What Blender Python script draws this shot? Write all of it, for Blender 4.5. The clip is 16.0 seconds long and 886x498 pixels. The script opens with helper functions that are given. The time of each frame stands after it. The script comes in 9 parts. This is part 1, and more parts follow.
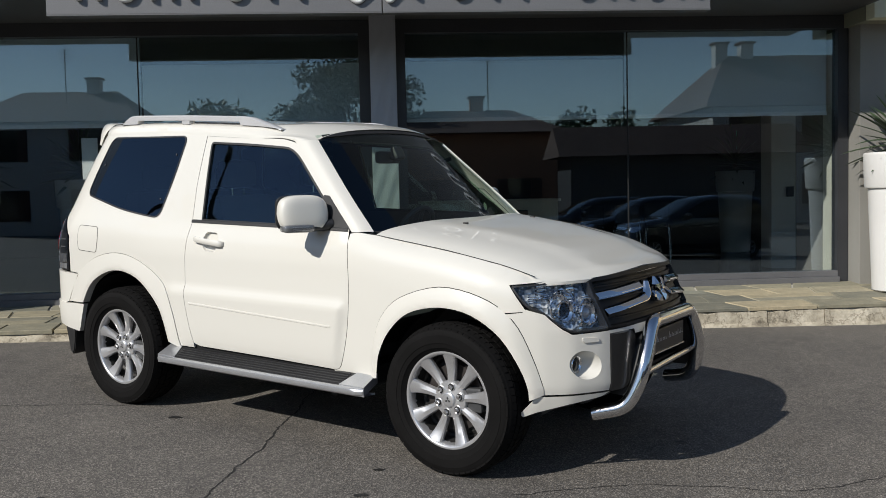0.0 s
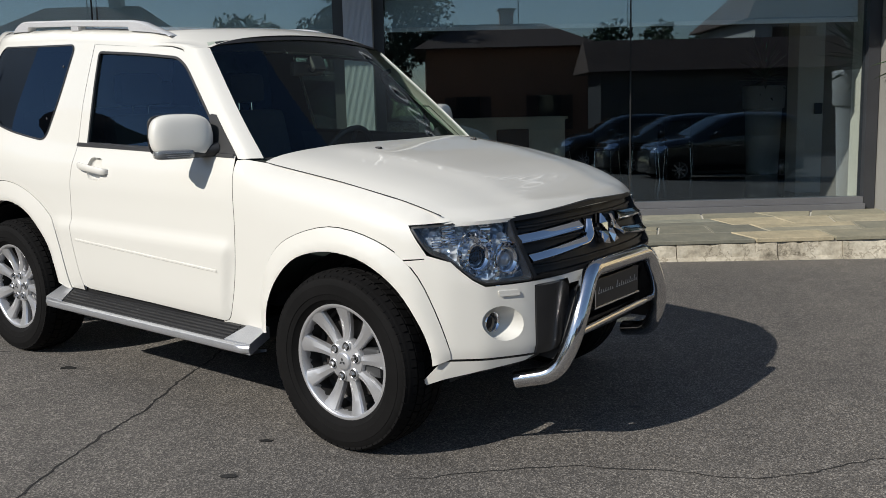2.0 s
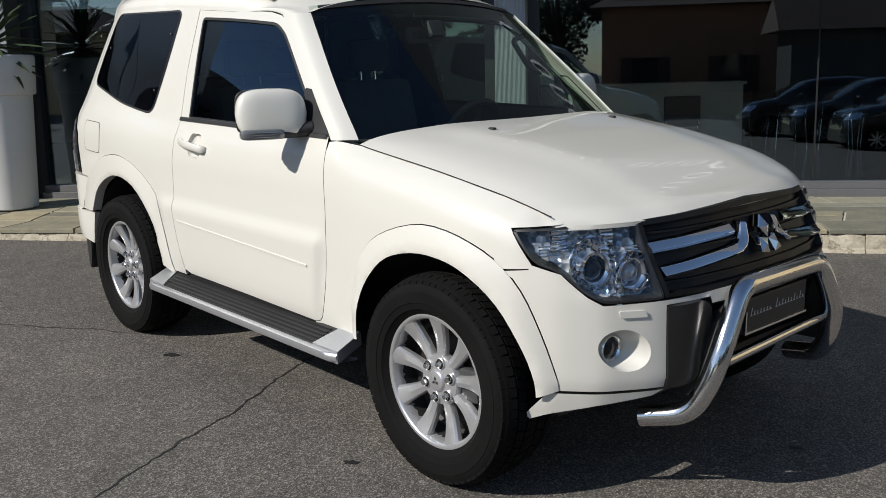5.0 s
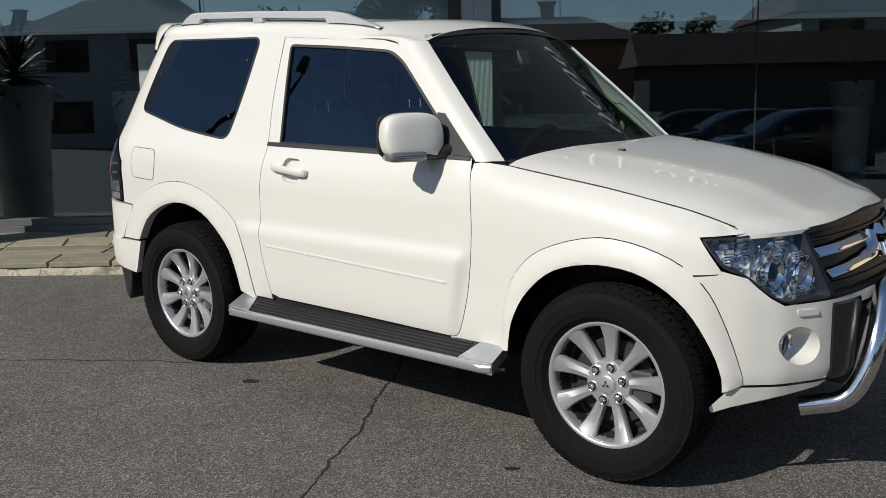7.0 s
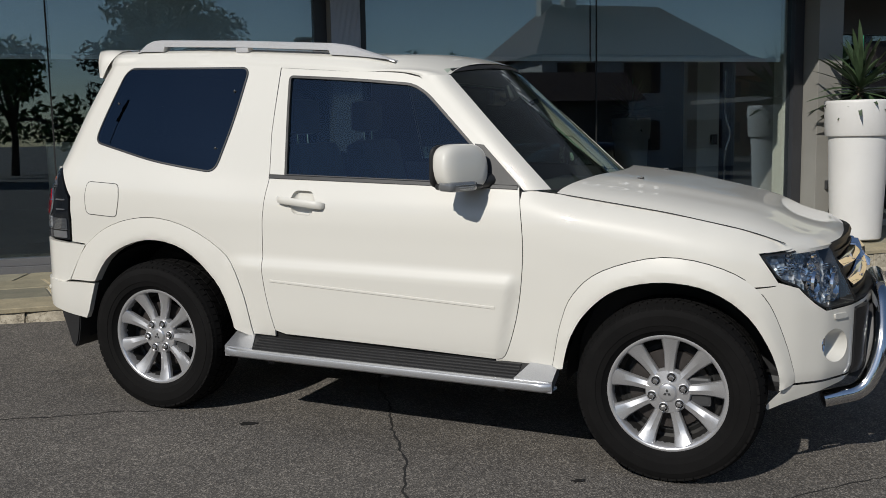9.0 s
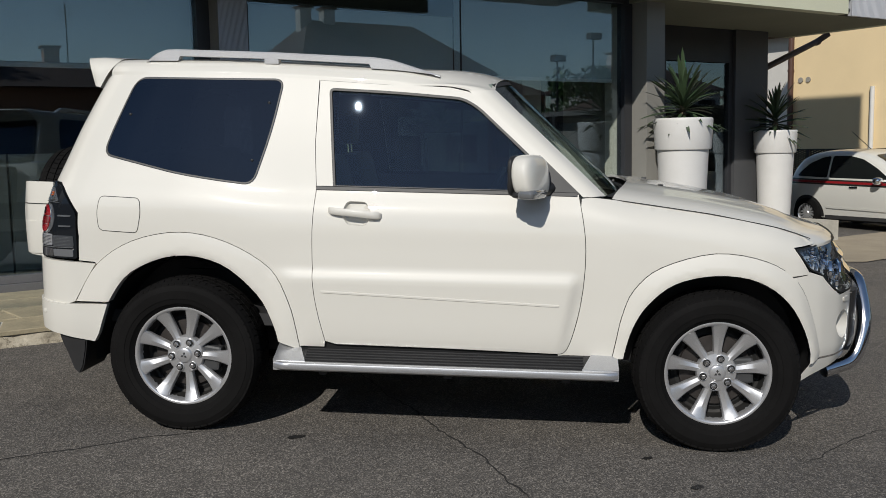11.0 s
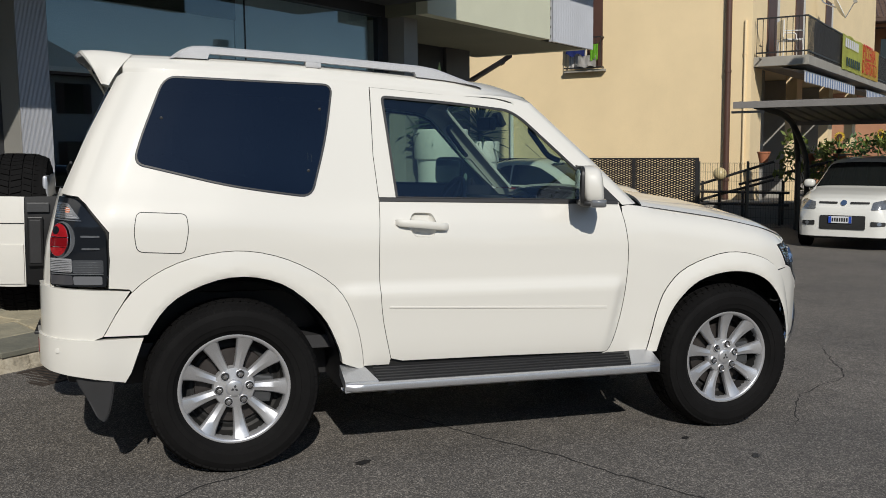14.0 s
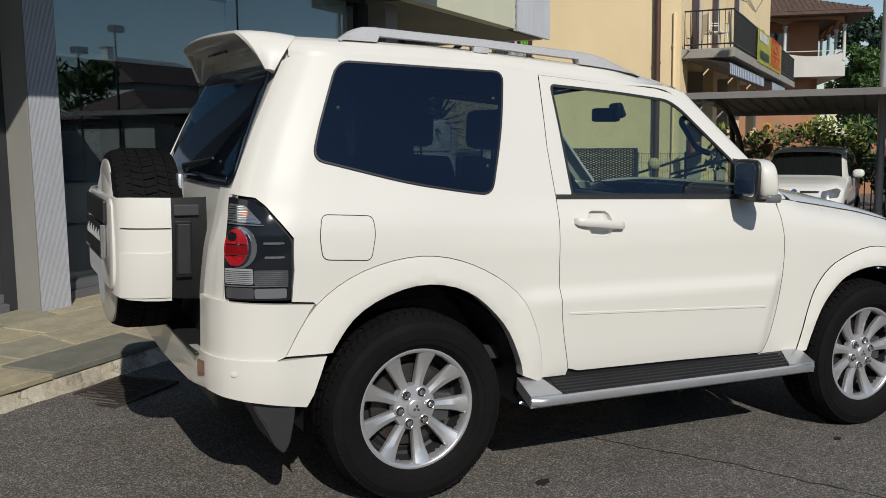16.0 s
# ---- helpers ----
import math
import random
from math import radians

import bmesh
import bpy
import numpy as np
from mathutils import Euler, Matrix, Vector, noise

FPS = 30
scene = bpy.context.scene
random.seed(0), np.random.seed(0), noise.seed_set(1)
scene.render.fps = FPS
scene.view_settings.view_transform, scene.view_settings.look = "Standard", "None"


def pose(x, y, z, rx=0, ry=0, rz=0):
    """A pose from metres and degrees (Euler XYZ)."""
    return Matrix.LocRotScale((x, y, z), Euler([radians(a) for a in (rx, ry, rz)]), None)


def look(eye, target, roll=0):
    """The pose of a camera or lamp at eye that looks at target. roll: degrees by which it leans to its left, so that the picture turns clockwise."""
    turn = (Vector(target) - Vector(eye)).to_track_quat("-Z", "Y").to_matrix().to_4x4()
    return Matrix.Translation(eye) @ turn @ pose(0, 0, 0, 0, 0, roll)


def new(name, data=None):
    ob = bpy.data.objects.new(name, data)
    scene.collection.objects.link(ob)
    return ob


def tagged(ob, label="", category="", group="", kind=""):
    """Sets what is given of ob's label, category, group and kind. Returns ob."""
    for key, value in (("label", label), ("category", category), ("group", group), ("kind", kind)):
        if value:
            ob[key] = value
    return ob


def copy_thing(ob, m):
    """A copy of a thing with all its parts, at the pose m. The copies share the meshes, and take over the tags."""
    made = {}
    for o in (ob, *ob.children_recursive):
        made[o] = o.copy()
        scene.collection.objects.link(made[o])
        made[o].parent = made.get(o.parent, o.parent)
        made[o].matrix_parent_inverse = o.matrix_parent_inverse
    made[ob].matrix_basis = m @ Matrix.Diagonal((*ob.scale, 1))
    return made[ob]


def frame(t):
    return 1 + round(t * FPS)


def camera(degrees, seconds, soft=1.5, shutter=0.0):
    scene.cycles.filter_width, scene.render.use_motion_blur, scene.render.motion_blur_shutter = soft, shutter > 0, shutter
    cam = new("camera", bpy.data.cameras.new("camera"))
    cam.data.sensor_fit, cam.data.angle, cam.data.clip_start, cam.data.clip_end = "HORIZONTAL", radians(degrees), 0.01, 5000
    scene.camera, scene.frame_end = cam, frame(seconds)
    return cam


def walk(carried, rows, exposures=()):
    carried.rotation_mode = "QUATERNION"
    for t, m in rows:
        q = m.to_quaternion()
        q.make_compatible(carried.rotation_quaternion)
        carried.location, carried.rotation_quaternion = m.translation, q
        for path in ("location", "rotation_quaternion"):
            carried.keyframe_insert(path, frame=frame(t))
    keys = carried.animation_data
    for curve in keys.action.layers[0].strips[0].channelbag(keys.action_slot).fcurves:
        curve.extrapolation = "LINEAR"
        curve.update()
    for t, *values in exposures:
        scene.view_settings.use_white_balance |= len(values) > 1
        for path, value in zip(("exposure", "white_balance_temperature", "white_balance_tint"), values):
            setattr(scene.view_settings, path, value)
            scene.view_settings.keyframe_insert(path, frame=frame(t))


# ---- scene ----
from mathutils import geometry

cam = camera(51.0, 16.0, 0.9)
PATH = [
    (0, (1.683, -1.079, 1.38), (1.815, 0.913, 1.261), -1.3),
    (0.5, (1.839, -0.819, 1.399), (1.969, 1.172, 1.251), -1.2),
    (1, (1.976, -0.632, 1.385), (2.096, 1.356, 1.196), -1.3),
    (1.5, (2.143, -0.457, 1.374), (2.241, 1.526, 1.133), -1.3),
    (2, (2.337, -0.289, 1.37), (2.376, 1.69, 1.078), -1.4),
    (2.5, (2.572, -0.172, 1.388), (2.473, 1.8, 1.064), -1.6),
    (3, (2.751, -0.058, 1.389), (2.509, 1.898, 1.049), -1.8),
    (3.5, (2.815, 0.106, 1.378), (2.532, 2.054, 1.023), -1.6),
    (4, (2.816, 0.249, 1.392), (2.502, 2.19, 1.025), -1.6),
    (4.5, (2.754, 0.331, 1.409), (2.416, 2.267, 1.037), -1.7),
    (5, (2.551, 0.345, 1.419), (2.219, 2.283, 1.054), -1.4),
    (7.5, (1.062, 0.024, 1.408), (1.194, 1.999, 1.124), -1.3),
    (8, (0.738, 0.059, 1.394), (1.005, 2.024, 1.129), -1.2),
    (8.5, (0.424, 0.104, 1.409), (0.836, 2.045, 1.155), -1.1),
    (10.8, (-1.196, 0.477, 1.439), (-0.164, 2.176, 1.219), -1.2),
    (11, (-1.329, 0.556, 1.437), (-0.258, 2.231, 1.216), -1.1),
    (11.5, (-1.633, 0.772, 1.457), (-0.493, 2.4, 1.236), -1.1),
    (12, (-1.98, 0.956, 1.471), (-0.71, 2.486, 1.251), -0.9),
    (12.5, (-2.258, 1.194, 1.462), (-0.858, 2.606, 1.244), -0.9),
    (13, (-2.481, 1.488, 1.48), (-1.014, 2.829, 1.263), -0.8),
    (13.5, (-2.702, 1.777, 1.489), (-1.136, 3.002, 1.274), -0.8),
    (14, (-2.875, 2.103, 1.481), (-1.193, 3.163, 1.264), -0.6),
    (14.5, (-3.029, 2.448, 1.489), (-1.289, 3.409, 1.265), -0.6),
    (15, (-3.198, 2.766, 1.512), (-1.427, 3.665, 1.277), -0.5),
    (15.5, (-3.235, 3.08, 1.5), (-1.447, 3.945, 1.262), -0.6),
    (16, (-3.184, 3.389, 1.506), (-1.385, 4.228, 1.266), -0.7),
]
walk(cam, [(t, look(eye, target, roll)) for t, eye, target, roll in PATH],
     exposures=[(0, 0.22), (2, 0.32), (4, 0.31), (5, 0.28), (7.5, 0.06), (8, -0.14), (8.5, -0.12), (11, -0.14), (12, -0.13), (13, -0.04), (16, -0.03)])

# ---- light ----
TO_SUN = Vector((-0.626, -0.530, 0.572)).normalized()
world = bpy.data.worlds.new("world")
scene.world = world
world.use_nodes = True
wn = world.node_tree.nodes
sky = wn.new("ShaderNodeTexSky")
sky.sky_type = "NISHITA"
sky.sun_disc = False
sky.sun_elevation = math.asin(TO_SUN.z)
sky.sun_rotation = math.atan2(TO_SUN.x, TO_SUN.y)
sky.dust_density = 0.2
sky.ozone_density = 2.0
world.node_tree.links.new(sky.outputs[0], wn["Background"].inputs[0])
wn["Background"].inputs[1].default_value = 0.083
sun = new("sun", bpy.data.lights.new("sun", "SUN"))
sun.data.energy = 3.9
sun.data.angle = radians(0.55)
sun.data.color = (1.0, 0.958, 0.885)
sun.rotation_euler = TO_SUN.to_track_quat("Z", "Y").to_euler()
sun.location = (0, 0, 30)

# ---- materials ----
def mat(name, color, rough=0.5, metal=0.0, coat=0.0, spec=0.5):
    m = bpy.data.materials.new(name)
    m.use_nodes = True
    b = m.node_tree.nodes["Principled BSDF"]
    b.inputs["Base Color"].default_value = (*color, 1)
    b.inputs["Roughness"].default_value = rough
    b.inputs["Metallic"].default_value = metal
    b.inputs["Coat Weight"].default_value = coat
    b.inputs["Coat Roughness"].default_value = 0.03
    b.inputs["Specular IOR Level"].default_value = spec
    return m


def link(m, a, b):
    m.node_tree.links.new(a, b)


def coords(m, scale=(1, 1, 1), kind="Object"):
    n = m.node_tree.nodes
    c = n.new("ShaderNodeTexCoord")
    v = n.new("ShaderNodeMapping")
    v.inputs["Scale"].default_value = scale
    link(m, c.outputs[kind], v.inputs[0])
    return v.outputs[0]


def noise_tex(m, at, scale, detail=4.0, rough=0.6):
    t = m.node_tree.nodes.new("ShaderNodeTexNoise")
    t.inputs["Scale"].default_value = scale
    t.inputs["Detail"].default_value = detail
    t.inputs["Roughness"].default_value = rough
    link(m, at, t.inputs["Vector"])
    return t.outputs["Fac"]


def ramp(m, value, stops):
    r = m.node_tree.nodes.new("ShaderNodeValToRGB")
    e = r.color_ramp.elements
    while len(e) < len(stops):
        e.new(0.5)
    for s, (p, c) in zip(e, stops):
        s.position = p
        s.color = (*c, 1)
    link(m, value, r.inputs[0])
    return r.outputs[0]


def mixed(m, fac, a, b, blend="MIX"):
    x = m.node_tree.nodes.new("ShaderNodeMix")
    x.data_type, x.blend_type = "RGBA", blend
    for value, socket in ((fac, x.inputs[0]), (a, x.inputs[6]), (b, x.inputs[7])):
        if isinstance(value, (int, float)):
            socket.default_value = value
        elif isinstance(value, tuple):
            socket.default_value = (*value, 1)
        else:
            link(m, value, socket)
    return x.outputs[2]


def base(m):
    return m.node_tree.nodes["Principled BSDF"]


def bump(m, value, strength, distance):
    b = m.node_tree.nodes.new("ShaderNodeBump")
    b.inputs["Strength"].default_value = strength
    b.inputs["Distance"].default_value = distance
    link(m, value, b.inputs["Height"])
    link(m, b.outputs[0], base(m).inputs["Normal"])


def worn(name, color, rough, amount=0.12, scale=3.0, fine=60.0, metal=0.0, relief=0.3, depth=0.002, coat=0.0, spec=0.5):
    """A material with a coarse and a fine variation of colour and a fine relief."""
    m = mat(name, color, rough, metal, coat, spec)
    at = coords(m)
    lo = tuple(c * (1 - amount) for c in color)
    hi = tuple(min(1.0, c * (1 + amount)) for c in color)
    big = ramp(m, noise_tex(m, at, scale, 5), ((0.3, lo), (0.7, hi)))
    small = ramp(m, noise_tex(m, at, fine, 3), ((0.3, (0.85, 0.85, 0.85)), (0.7, (1, 1, 1))))
    link(m, mixed(m, 1.0, big, small, "MULTIPLY"), base(m).inputs["Base Color"])
    if relief:
        bump(m, noise_tex(m, at, fine, 4), relief, depth)
    return m


def glass(name, tint, rough=0.0, mirror=0.045, sheen=(0.82, 0.91, 1.0)):
    """Pane glass: a tinted see-through sheet with a real mirror gloss."""
    m = bpy.data.materials.new(name)
    m.use_nodes = True
    n = m.node_tree.nodes
    n.clear()
    out = n.new("ShaderNodeOutputMaterial")
    clear = n.new("ShaderNodeBsdfTransparent")
    clear.inputs[0].default_value = (*tint, 1)
    gloss = n.new("ShaderNodeBsdfGlossy")
    gloss.inputs["Roughness"].default_value = rough
    gloss.inputs["Color"].default_value = (*sheen, 1)
    edge = n.new("ShaderNodeLayerWeight")
    edge.inputs["Blend"].default_value = 0.5
    power = n.new("ShaderNodeMath")
    power.operation = "POWER"
    power.inputs[1].default_value = 5.0
    link(m, edge.outputs["Facing"], power.inputs[0])
    fres = n.new("ShaderNodeMath")
    fres.operation = "MULTIPLY_ADD"
    fres.inputs[1].default_value = 1.0 - mirror
    fres.inputs[2].default_value = mirror
    link(m, power.outputs[0], fres.inputs[0])
    both = n.new("ShaderNodeMixShader")
    link(m, fres.outputs[0], both.inputs[0])
    link(m, clear.outputs[0], both.inputs[1])
    link(m, gloss.outputs[0], both.inputs[2])
    link(m, both.outputs[0], out.inputs[0])
    return m


def asphalt_material():
    m = mat("asphalt", (0.06, 0.058, 0.055), 0.85)
    at = coords(m)
    grit = m.node_tree.nodes.new("ShaderNodeTexVoronoi")
    grit.inputs["Scale"].default_value = 165.0
    link(m, at, grit.inputs["Vector"])
    stone = ramp(m, grit.outputs["Color"], ((0.10, (0.052, 0.048, 0.044)), (0.60, (0.135, 0.124, 0.111)), (0.97, (0.37, 0.34, 0.30))))
    patch = ramp(m, noise_tex(m, at, 0.55, 6), ((0.3, (0.72, 0.72, 0.73)), (0.7, (1.12, 1.1, 1.07))))
    dust = ramp(m, noise_tex(m, at, 7.0, 5), ((0.35, (0.85, 0.85, 0.85)), (0.75, (1.1, 1.1, 1.1))))
    c = mixed(m, 1.0, stone, patch, "MULTIPLY")
    c = mixed(m, 1.0, c, dust, "MULTIPLY")
    link(m, c, base(m).inputs["Base Color"])
    bump(m, grit.outputs["Distance"], 0.5, 0.004)
    return m


ASPHALT = asphalt_material()
PAINT_WHITE = mat("pearl_white_paint", (0.655, 0.638, 0.585), 0.42, coat=0.9, spec=0.3)
bump(PAINT_WHITE, noise_tex(PAINT_WHITE, coords(PAINT_WHITE), 900, 2), 0.015, 0.0005)
BLACK_PLASTIC = worn("black_plastic", (0.018, 0.018, 0.019), 0.5, 0.2, 8, 400, relief=0.25, depth=0.0006)
GREY_PLASTIC = worn("grey_plastic", (0.045, 0.046, 0.048), 0.42, 0.12, 8, 400, relief=0.2, depth=0.0005)
RUBBER = worn("tyre_rubber", (0.0065, 0.0062, 0.0062), 0.80, 0.3, 6, 120, relief=0.25, depth=0.001, spec=0.12)
ALLOY = worn("silver_alloy", (0.62, 0.62, 0.63), 0.30, 0.05, 5, 300, metal=0.7, relief=0.05, depth=0.0003)
CHROME = mat("chrome", (0.86, 0.86, 0.87), 0.05, 1.0)
STEEL = worn("polished_steel", (0.72, 0.72, 0.73), 0.12, 0.04, 6, 200, metal=1.0, relief=0.02, depth=0.0003)
SATIN = worn("satin_aluminium", (0.62, 0.63, 0.65), 0.33, 0.05, 6, 200, metal=0.8, relief=0.05, depth=0.0004)
RAIL_SILVER = worn("satin_silver_rail", (0.70, 0.70, 0.71), 0.36, 0.04, 6, 200, metal=0.35, relief=0.05, depth=0.0003)
GAP = mat("shadow_gap_rubber", (0.012, 0.012, 0.012), 0.7)
FACADE_DARK = worn("dark_anodised_frame", (0.035, 0.036, 0.04), 0.42, 0.15, 2, 90, relief=0.1, depth=0.001)
FRAME_GREY = worn("grey_window_frame", (0.13, 0.13, 0.135), 0.45, 0.1, 2, 90, relief=0.1, depth=0.001)

# ---- helpers for meshes ----
def gz(x, y):
    """Height of the asphalt: a plane that falls away from the showroom, easing out to level far off."""
    z = 0.0712 - 0.02282 * (x - 0.536) + 0.01815 * (y - 5.692)
    return max(-0.32, min(0.30, z))


def part(name, bm, material, parent=None, label="", smooth=None):
    me = bpy.data.meshes.new(name)
    bm.normal_update()
    bm.to_mesh(me)
    bm.free()
    for m in material if isinstance(material, (list, tuple)) else [material]:
        me.materials.append(m)
    ob = new(name, me)
    if parent is not None:
        ob.parent = parent
    if label:
        tagged(ob, label)
    if smooth is not None:
        me.shade_smooth()
        if smooth < 179:
            me.set_sharp_from_angle(angle=radians(smooth))
    return ob


def thing(name, label, category, m=None, group="", kind=""):
    ob = new(name)
    ob.empty_display_size = 0.2
    if m is not None:
        ob.matrix_world = m
    return tagged(ob, label, category, group, kind)


def box(bm, lo, hi, bevel=0.0, m=None):
    """Adds a box between two corners, with bevelled edges if asked for."""
    c = [(a + b) / 2 for a, b in zip(lo, hi)]
    s = [abs(b - a) for a, b in zip(lo, hi)]
    t = Matrix.Translation(c) @ Matrix.Diagonal((*s, 1))
    geo = bmesh.ops.create_cube(bm, size=1.0, matrix=(m @ t) if m is not None else t)
    if bevel:
        edges = {e for v in geo["verts"] for e in v.link_edges}
        bmesh.ops.bevel(bm, geom=list(edges), offset=bevel, segments=2, affect="EDGES", profile=0.6, clamp_overlap=True)


def boxes(*items, bevel=0.0):
    bm = bmesh.new()
    for lo, hi in items:
        box(bm, lo, hi, bevel)
    return bm


def tube(bm, points, radius, sides=12, caps=True, closed=False):
    """Adds a round bar along a row of points; radius may be one value or one for each point."""
    pts = [Vector(p) for p in points]
    n = len(pts)
    rad = radius if isinstance(radius, (list, tuple)) else [radius] * n
    rings, up = [], None
    for i, p in enumerate(pts):
        a = pts[i - 1] if (i or closed) else p
        b = pts[(i + 1) % n] if (i < n - 1 or closed) else p
        d = (b - a).normalized()
        if up is None:
            up = d.orthogonal().normalized()
        up = (up - d * up.dot(d)).normalized()
        side = d.cross(up)
        rings.append([bm.verts.new(p + (up * math.cos(q) + side * math.sin(q)) * rad[i]) for q in (2 * math.pi * k / sides for k in range(sides))])
    for i in range(n if closed else n - 1):
        r, s = rings[i], rings[(i + 1) % n]
        for k in range(sides):
            bm.faces.new((r[k], r[(k + 1) % sides], s[(k + 1) % sides], s[k]))
    if caps and not closed:
        bm.faces.new(list(reversed(rings[0])))
        bm.faces.new(rings[-1])


def bent(points, r=0.05, steps=5):
    """A row of points with its corners rounded."""
    pts = [Vector(p) for p in points]
    out = [pts[0]]
    for a, b, c in zip(pts, pts[1:], pts[2:]):
        k = min(r, (a - b).length * 0.49, (c - b).length * 0.49)
        p, q = b + (a - b).normalized() * k, b + (c - b).normalized() * k
        for i in range(steps + 1):
            t = i / steps
            out.append(p * (1 - t) ** 2 + b * 2 * t * (1 - t) + q * t * t)
    return out + [pts[-1]]


def lathe(bm, profile, sides=32, axis="z", m=None, closed=False):
    """Adds a turned body: profile is rows of (radius, height)."""
    rings = []
    for r, h in profile:
        ring = []
        for k in range(sides):
            q = 2 * math.pi * k / sides
            p = Vector((r * math.cos(q), r * math.sin(q), h))
            if axis == "y":
                p = Vector((p.x, p.z, p.y))
            ring.append(bm.verts.new(m @ p if m is not None else p))
        rings.append(ring)
    for i in range(len(rings) if closed else len(rings) - 1):
        a, b = rings[i], rings[(i + 1) % len(rings)]
        for k in range(sides):
            f = (a[k], a[(k + 1) % sides], b[(k + 1) % sides], b[k])
            bm.faces.new(f if axis == "z" else tuple(reversed(f)))
    return rings


# ---- ground ----
def build_ground():
    xs = sorted({*np.arange(-14, 24.1, 1.0), -600, -200, -80, -40, -24, 34, 60, 120, 300, 600})
    ys = sorted({*np.arange(-14, 7.9, 1.0), 7.94, -600, -200, -80, -40, -24, 12, 18, 24, 40, 80, 200, 600})
    bm = bmesh.new()
    grid = [[bm.verts.new((x, y, gz(x, y))) for y in ys] for x in xs]
    for i in range(len(xs) - 1):
        for j in range(len(ys) - 1):
            bm.faces.new((grid[i][j], grid[i + 1][j], grid[i + 1][j + 1], grid[i][j + 1]))
    tagged(part("ground", bm, ASPHALT, smooth=179), "worn grey asphalt forecourt with cracks and dark spots", "ground", kind="structure")


build_ground()

# ---- the white off-road car ----
def curve(pts, sm=0.02):
    """A smooth function through rows of (input, output)."""
    a = np.array(pts, float)
    lo, hi = a[0, 0], a[-1, 0]
    n = 800
    x = np.linspace(lo - 4 * sm, hi + 4 * sm, n)
    y = np.interp(x, a[:, 0], a[:, 1])
    y = np.where(x < lo, a[0, 1] + (x - lo) * (a[1, 1] - a[0, 1]) / (a[1, 0] - a[0, 0]), y)
    y = np.where(x > hi, a[-1, 1] + (x - hi) * (a[-1, 1] - a[-2, 1]) / (a[-1, 0] - a[-2, 0]), y)
    k = np.exp(-0.5 * (np.arange(-120, 121) * (x[1] - x[0]) / sm) ** 2)
    k /= k.sum()
    pad = np.concatenate((y[0] - (y[1] - y[0]) * np.arange(120, 0, -1), y, y[-1] + (y[-1] - y[-2]) * np.arange(1, 121)))
    y = np.convolve(pad, k, "valid")
    return lambda v: float(np.interp(v, x, y))


def step(a, b, v):
    t = min(1.0, max(0.0, (v - a) / (b - a)))
    return t * t * (3 - 2 * t)


BASE = curve([(0.28, 0.84), (0.40, 0.868), (0.5, 0.880), (0.84, 0.892), (1.0, 0.891), (1.10, 0.874), (1.18, 0.836), (1.3, 0.803), (1.4, 0.776), (1.5, 0.7475), (1.6, 0.7165), (1.7, 0.6845), (1.80, 0.651)], 0.022)
HAUNCH = curve([(0.28, 0.85), (0.40, 0.880), (0.5, 0.892), (0.84, 0.896), (1.0, 0.904), (1.10, 0.898), (1.16, 0.880), (1.25, 0.838), (1.35, 0.805), (1.5, 0.759), (1.6, 0.728), (1.72, 0.689), (1.80, 0.662)], 0.022)
BULGE = curve([(0.3, 0.0), (0.40, 0.004), (0.47, 0.016), (0.56, 0.021), (0.775, 0.025), (0.822, 0.002), (0.9, 0.0)], 0.007)
FENDER = curve([(-0.05, 0.70), (0.0, 0.806), (0.02, 0.838), (0.055, 0.872), (0.10, 0.892), (0.2, 0.903), (0.4, 0.903), (0.6, 0.898), (0.8, 0.87)], 0.016)
CUT_Z = curve([(1.9, 1.18), (2.02, 1.166), (2.15, 1.15), (2.5, 1.103), (2.8, 1.045), (2.9, 1.015), (2.98, 0.983), (3.1, 0.96)], 0.03)
CUT_Y = curve([(1.9, 0.80), (2.02, 0.802), (2.15, 0.812), (2.5, 0.810), (2.8, 0.785), (2.9, 0.765), (2.98, 0.742), (3.1, 0.70)], 0.03)
CROWN = curve([(-0.6, 1.812), (-0.43, 1.815), (0.26, 1.812), (0.64, 1.793), (1.02, 1.770), (1.22, 1.747), (1.37, 1.712), (1.5, 1.65)], 0.05)
REAR_LEAN = curve([(0.5, 0.0), (0.85, 0.0), (1.0, 0.014), (1.22, 0.068), (1.47, 0.168), (1.67, 0.262), (1.78, 0.316)], 0.03)


def arc_path(pts, sm):
    a = np.array(pts, float)
    d = np.concatenate(([0], np.cumsum(np.hypot(*np.diff(a, axis=0).T))))
    return curve(np.c_[d, a[:, 0]], sm), curve(np.c_[d, a[:, 1]], sm), d[-1]


FX, FY, FL = arc_path([(2.6, 0.915), (2.75, 0.905), (2.9, 0.865), (3.02, 0.80), (3.13, 0.70), (3.22, 0.55), (3.275, 0.40), (3.31, 0.2), (3.325, 0.0)], 0.03)
RX, RY, RL = arc_path([(-0.40, 0.915), (-0.55, 0.910), (-0.66, 0.885), (-0.73, 0.835), (-0.768, 0.76), (-0.785, 0.6), (-0.79, 0.3), (-0.795, 0.0)], 0.02)
_s = np.linspace(0, FL, 400)
_fx, _fy = np.array([FX(v) for v in _s]), np.array([FY(v) for v in _s])
_r = np.linspace(0, RL, 400)
_rx, _ry = np.array([RX(v) for v in _r]), np.array([RY(v) for v in _r])


def sx(x):
    """The running length along the body's side for a place x."""
    if x > 2.6:
        return 2.6 + float(np.interp(x, _fx, _s))
    if x < -0.40:
        return -0.40 - float(np.interp(-x, -_rx, _r))
    return x


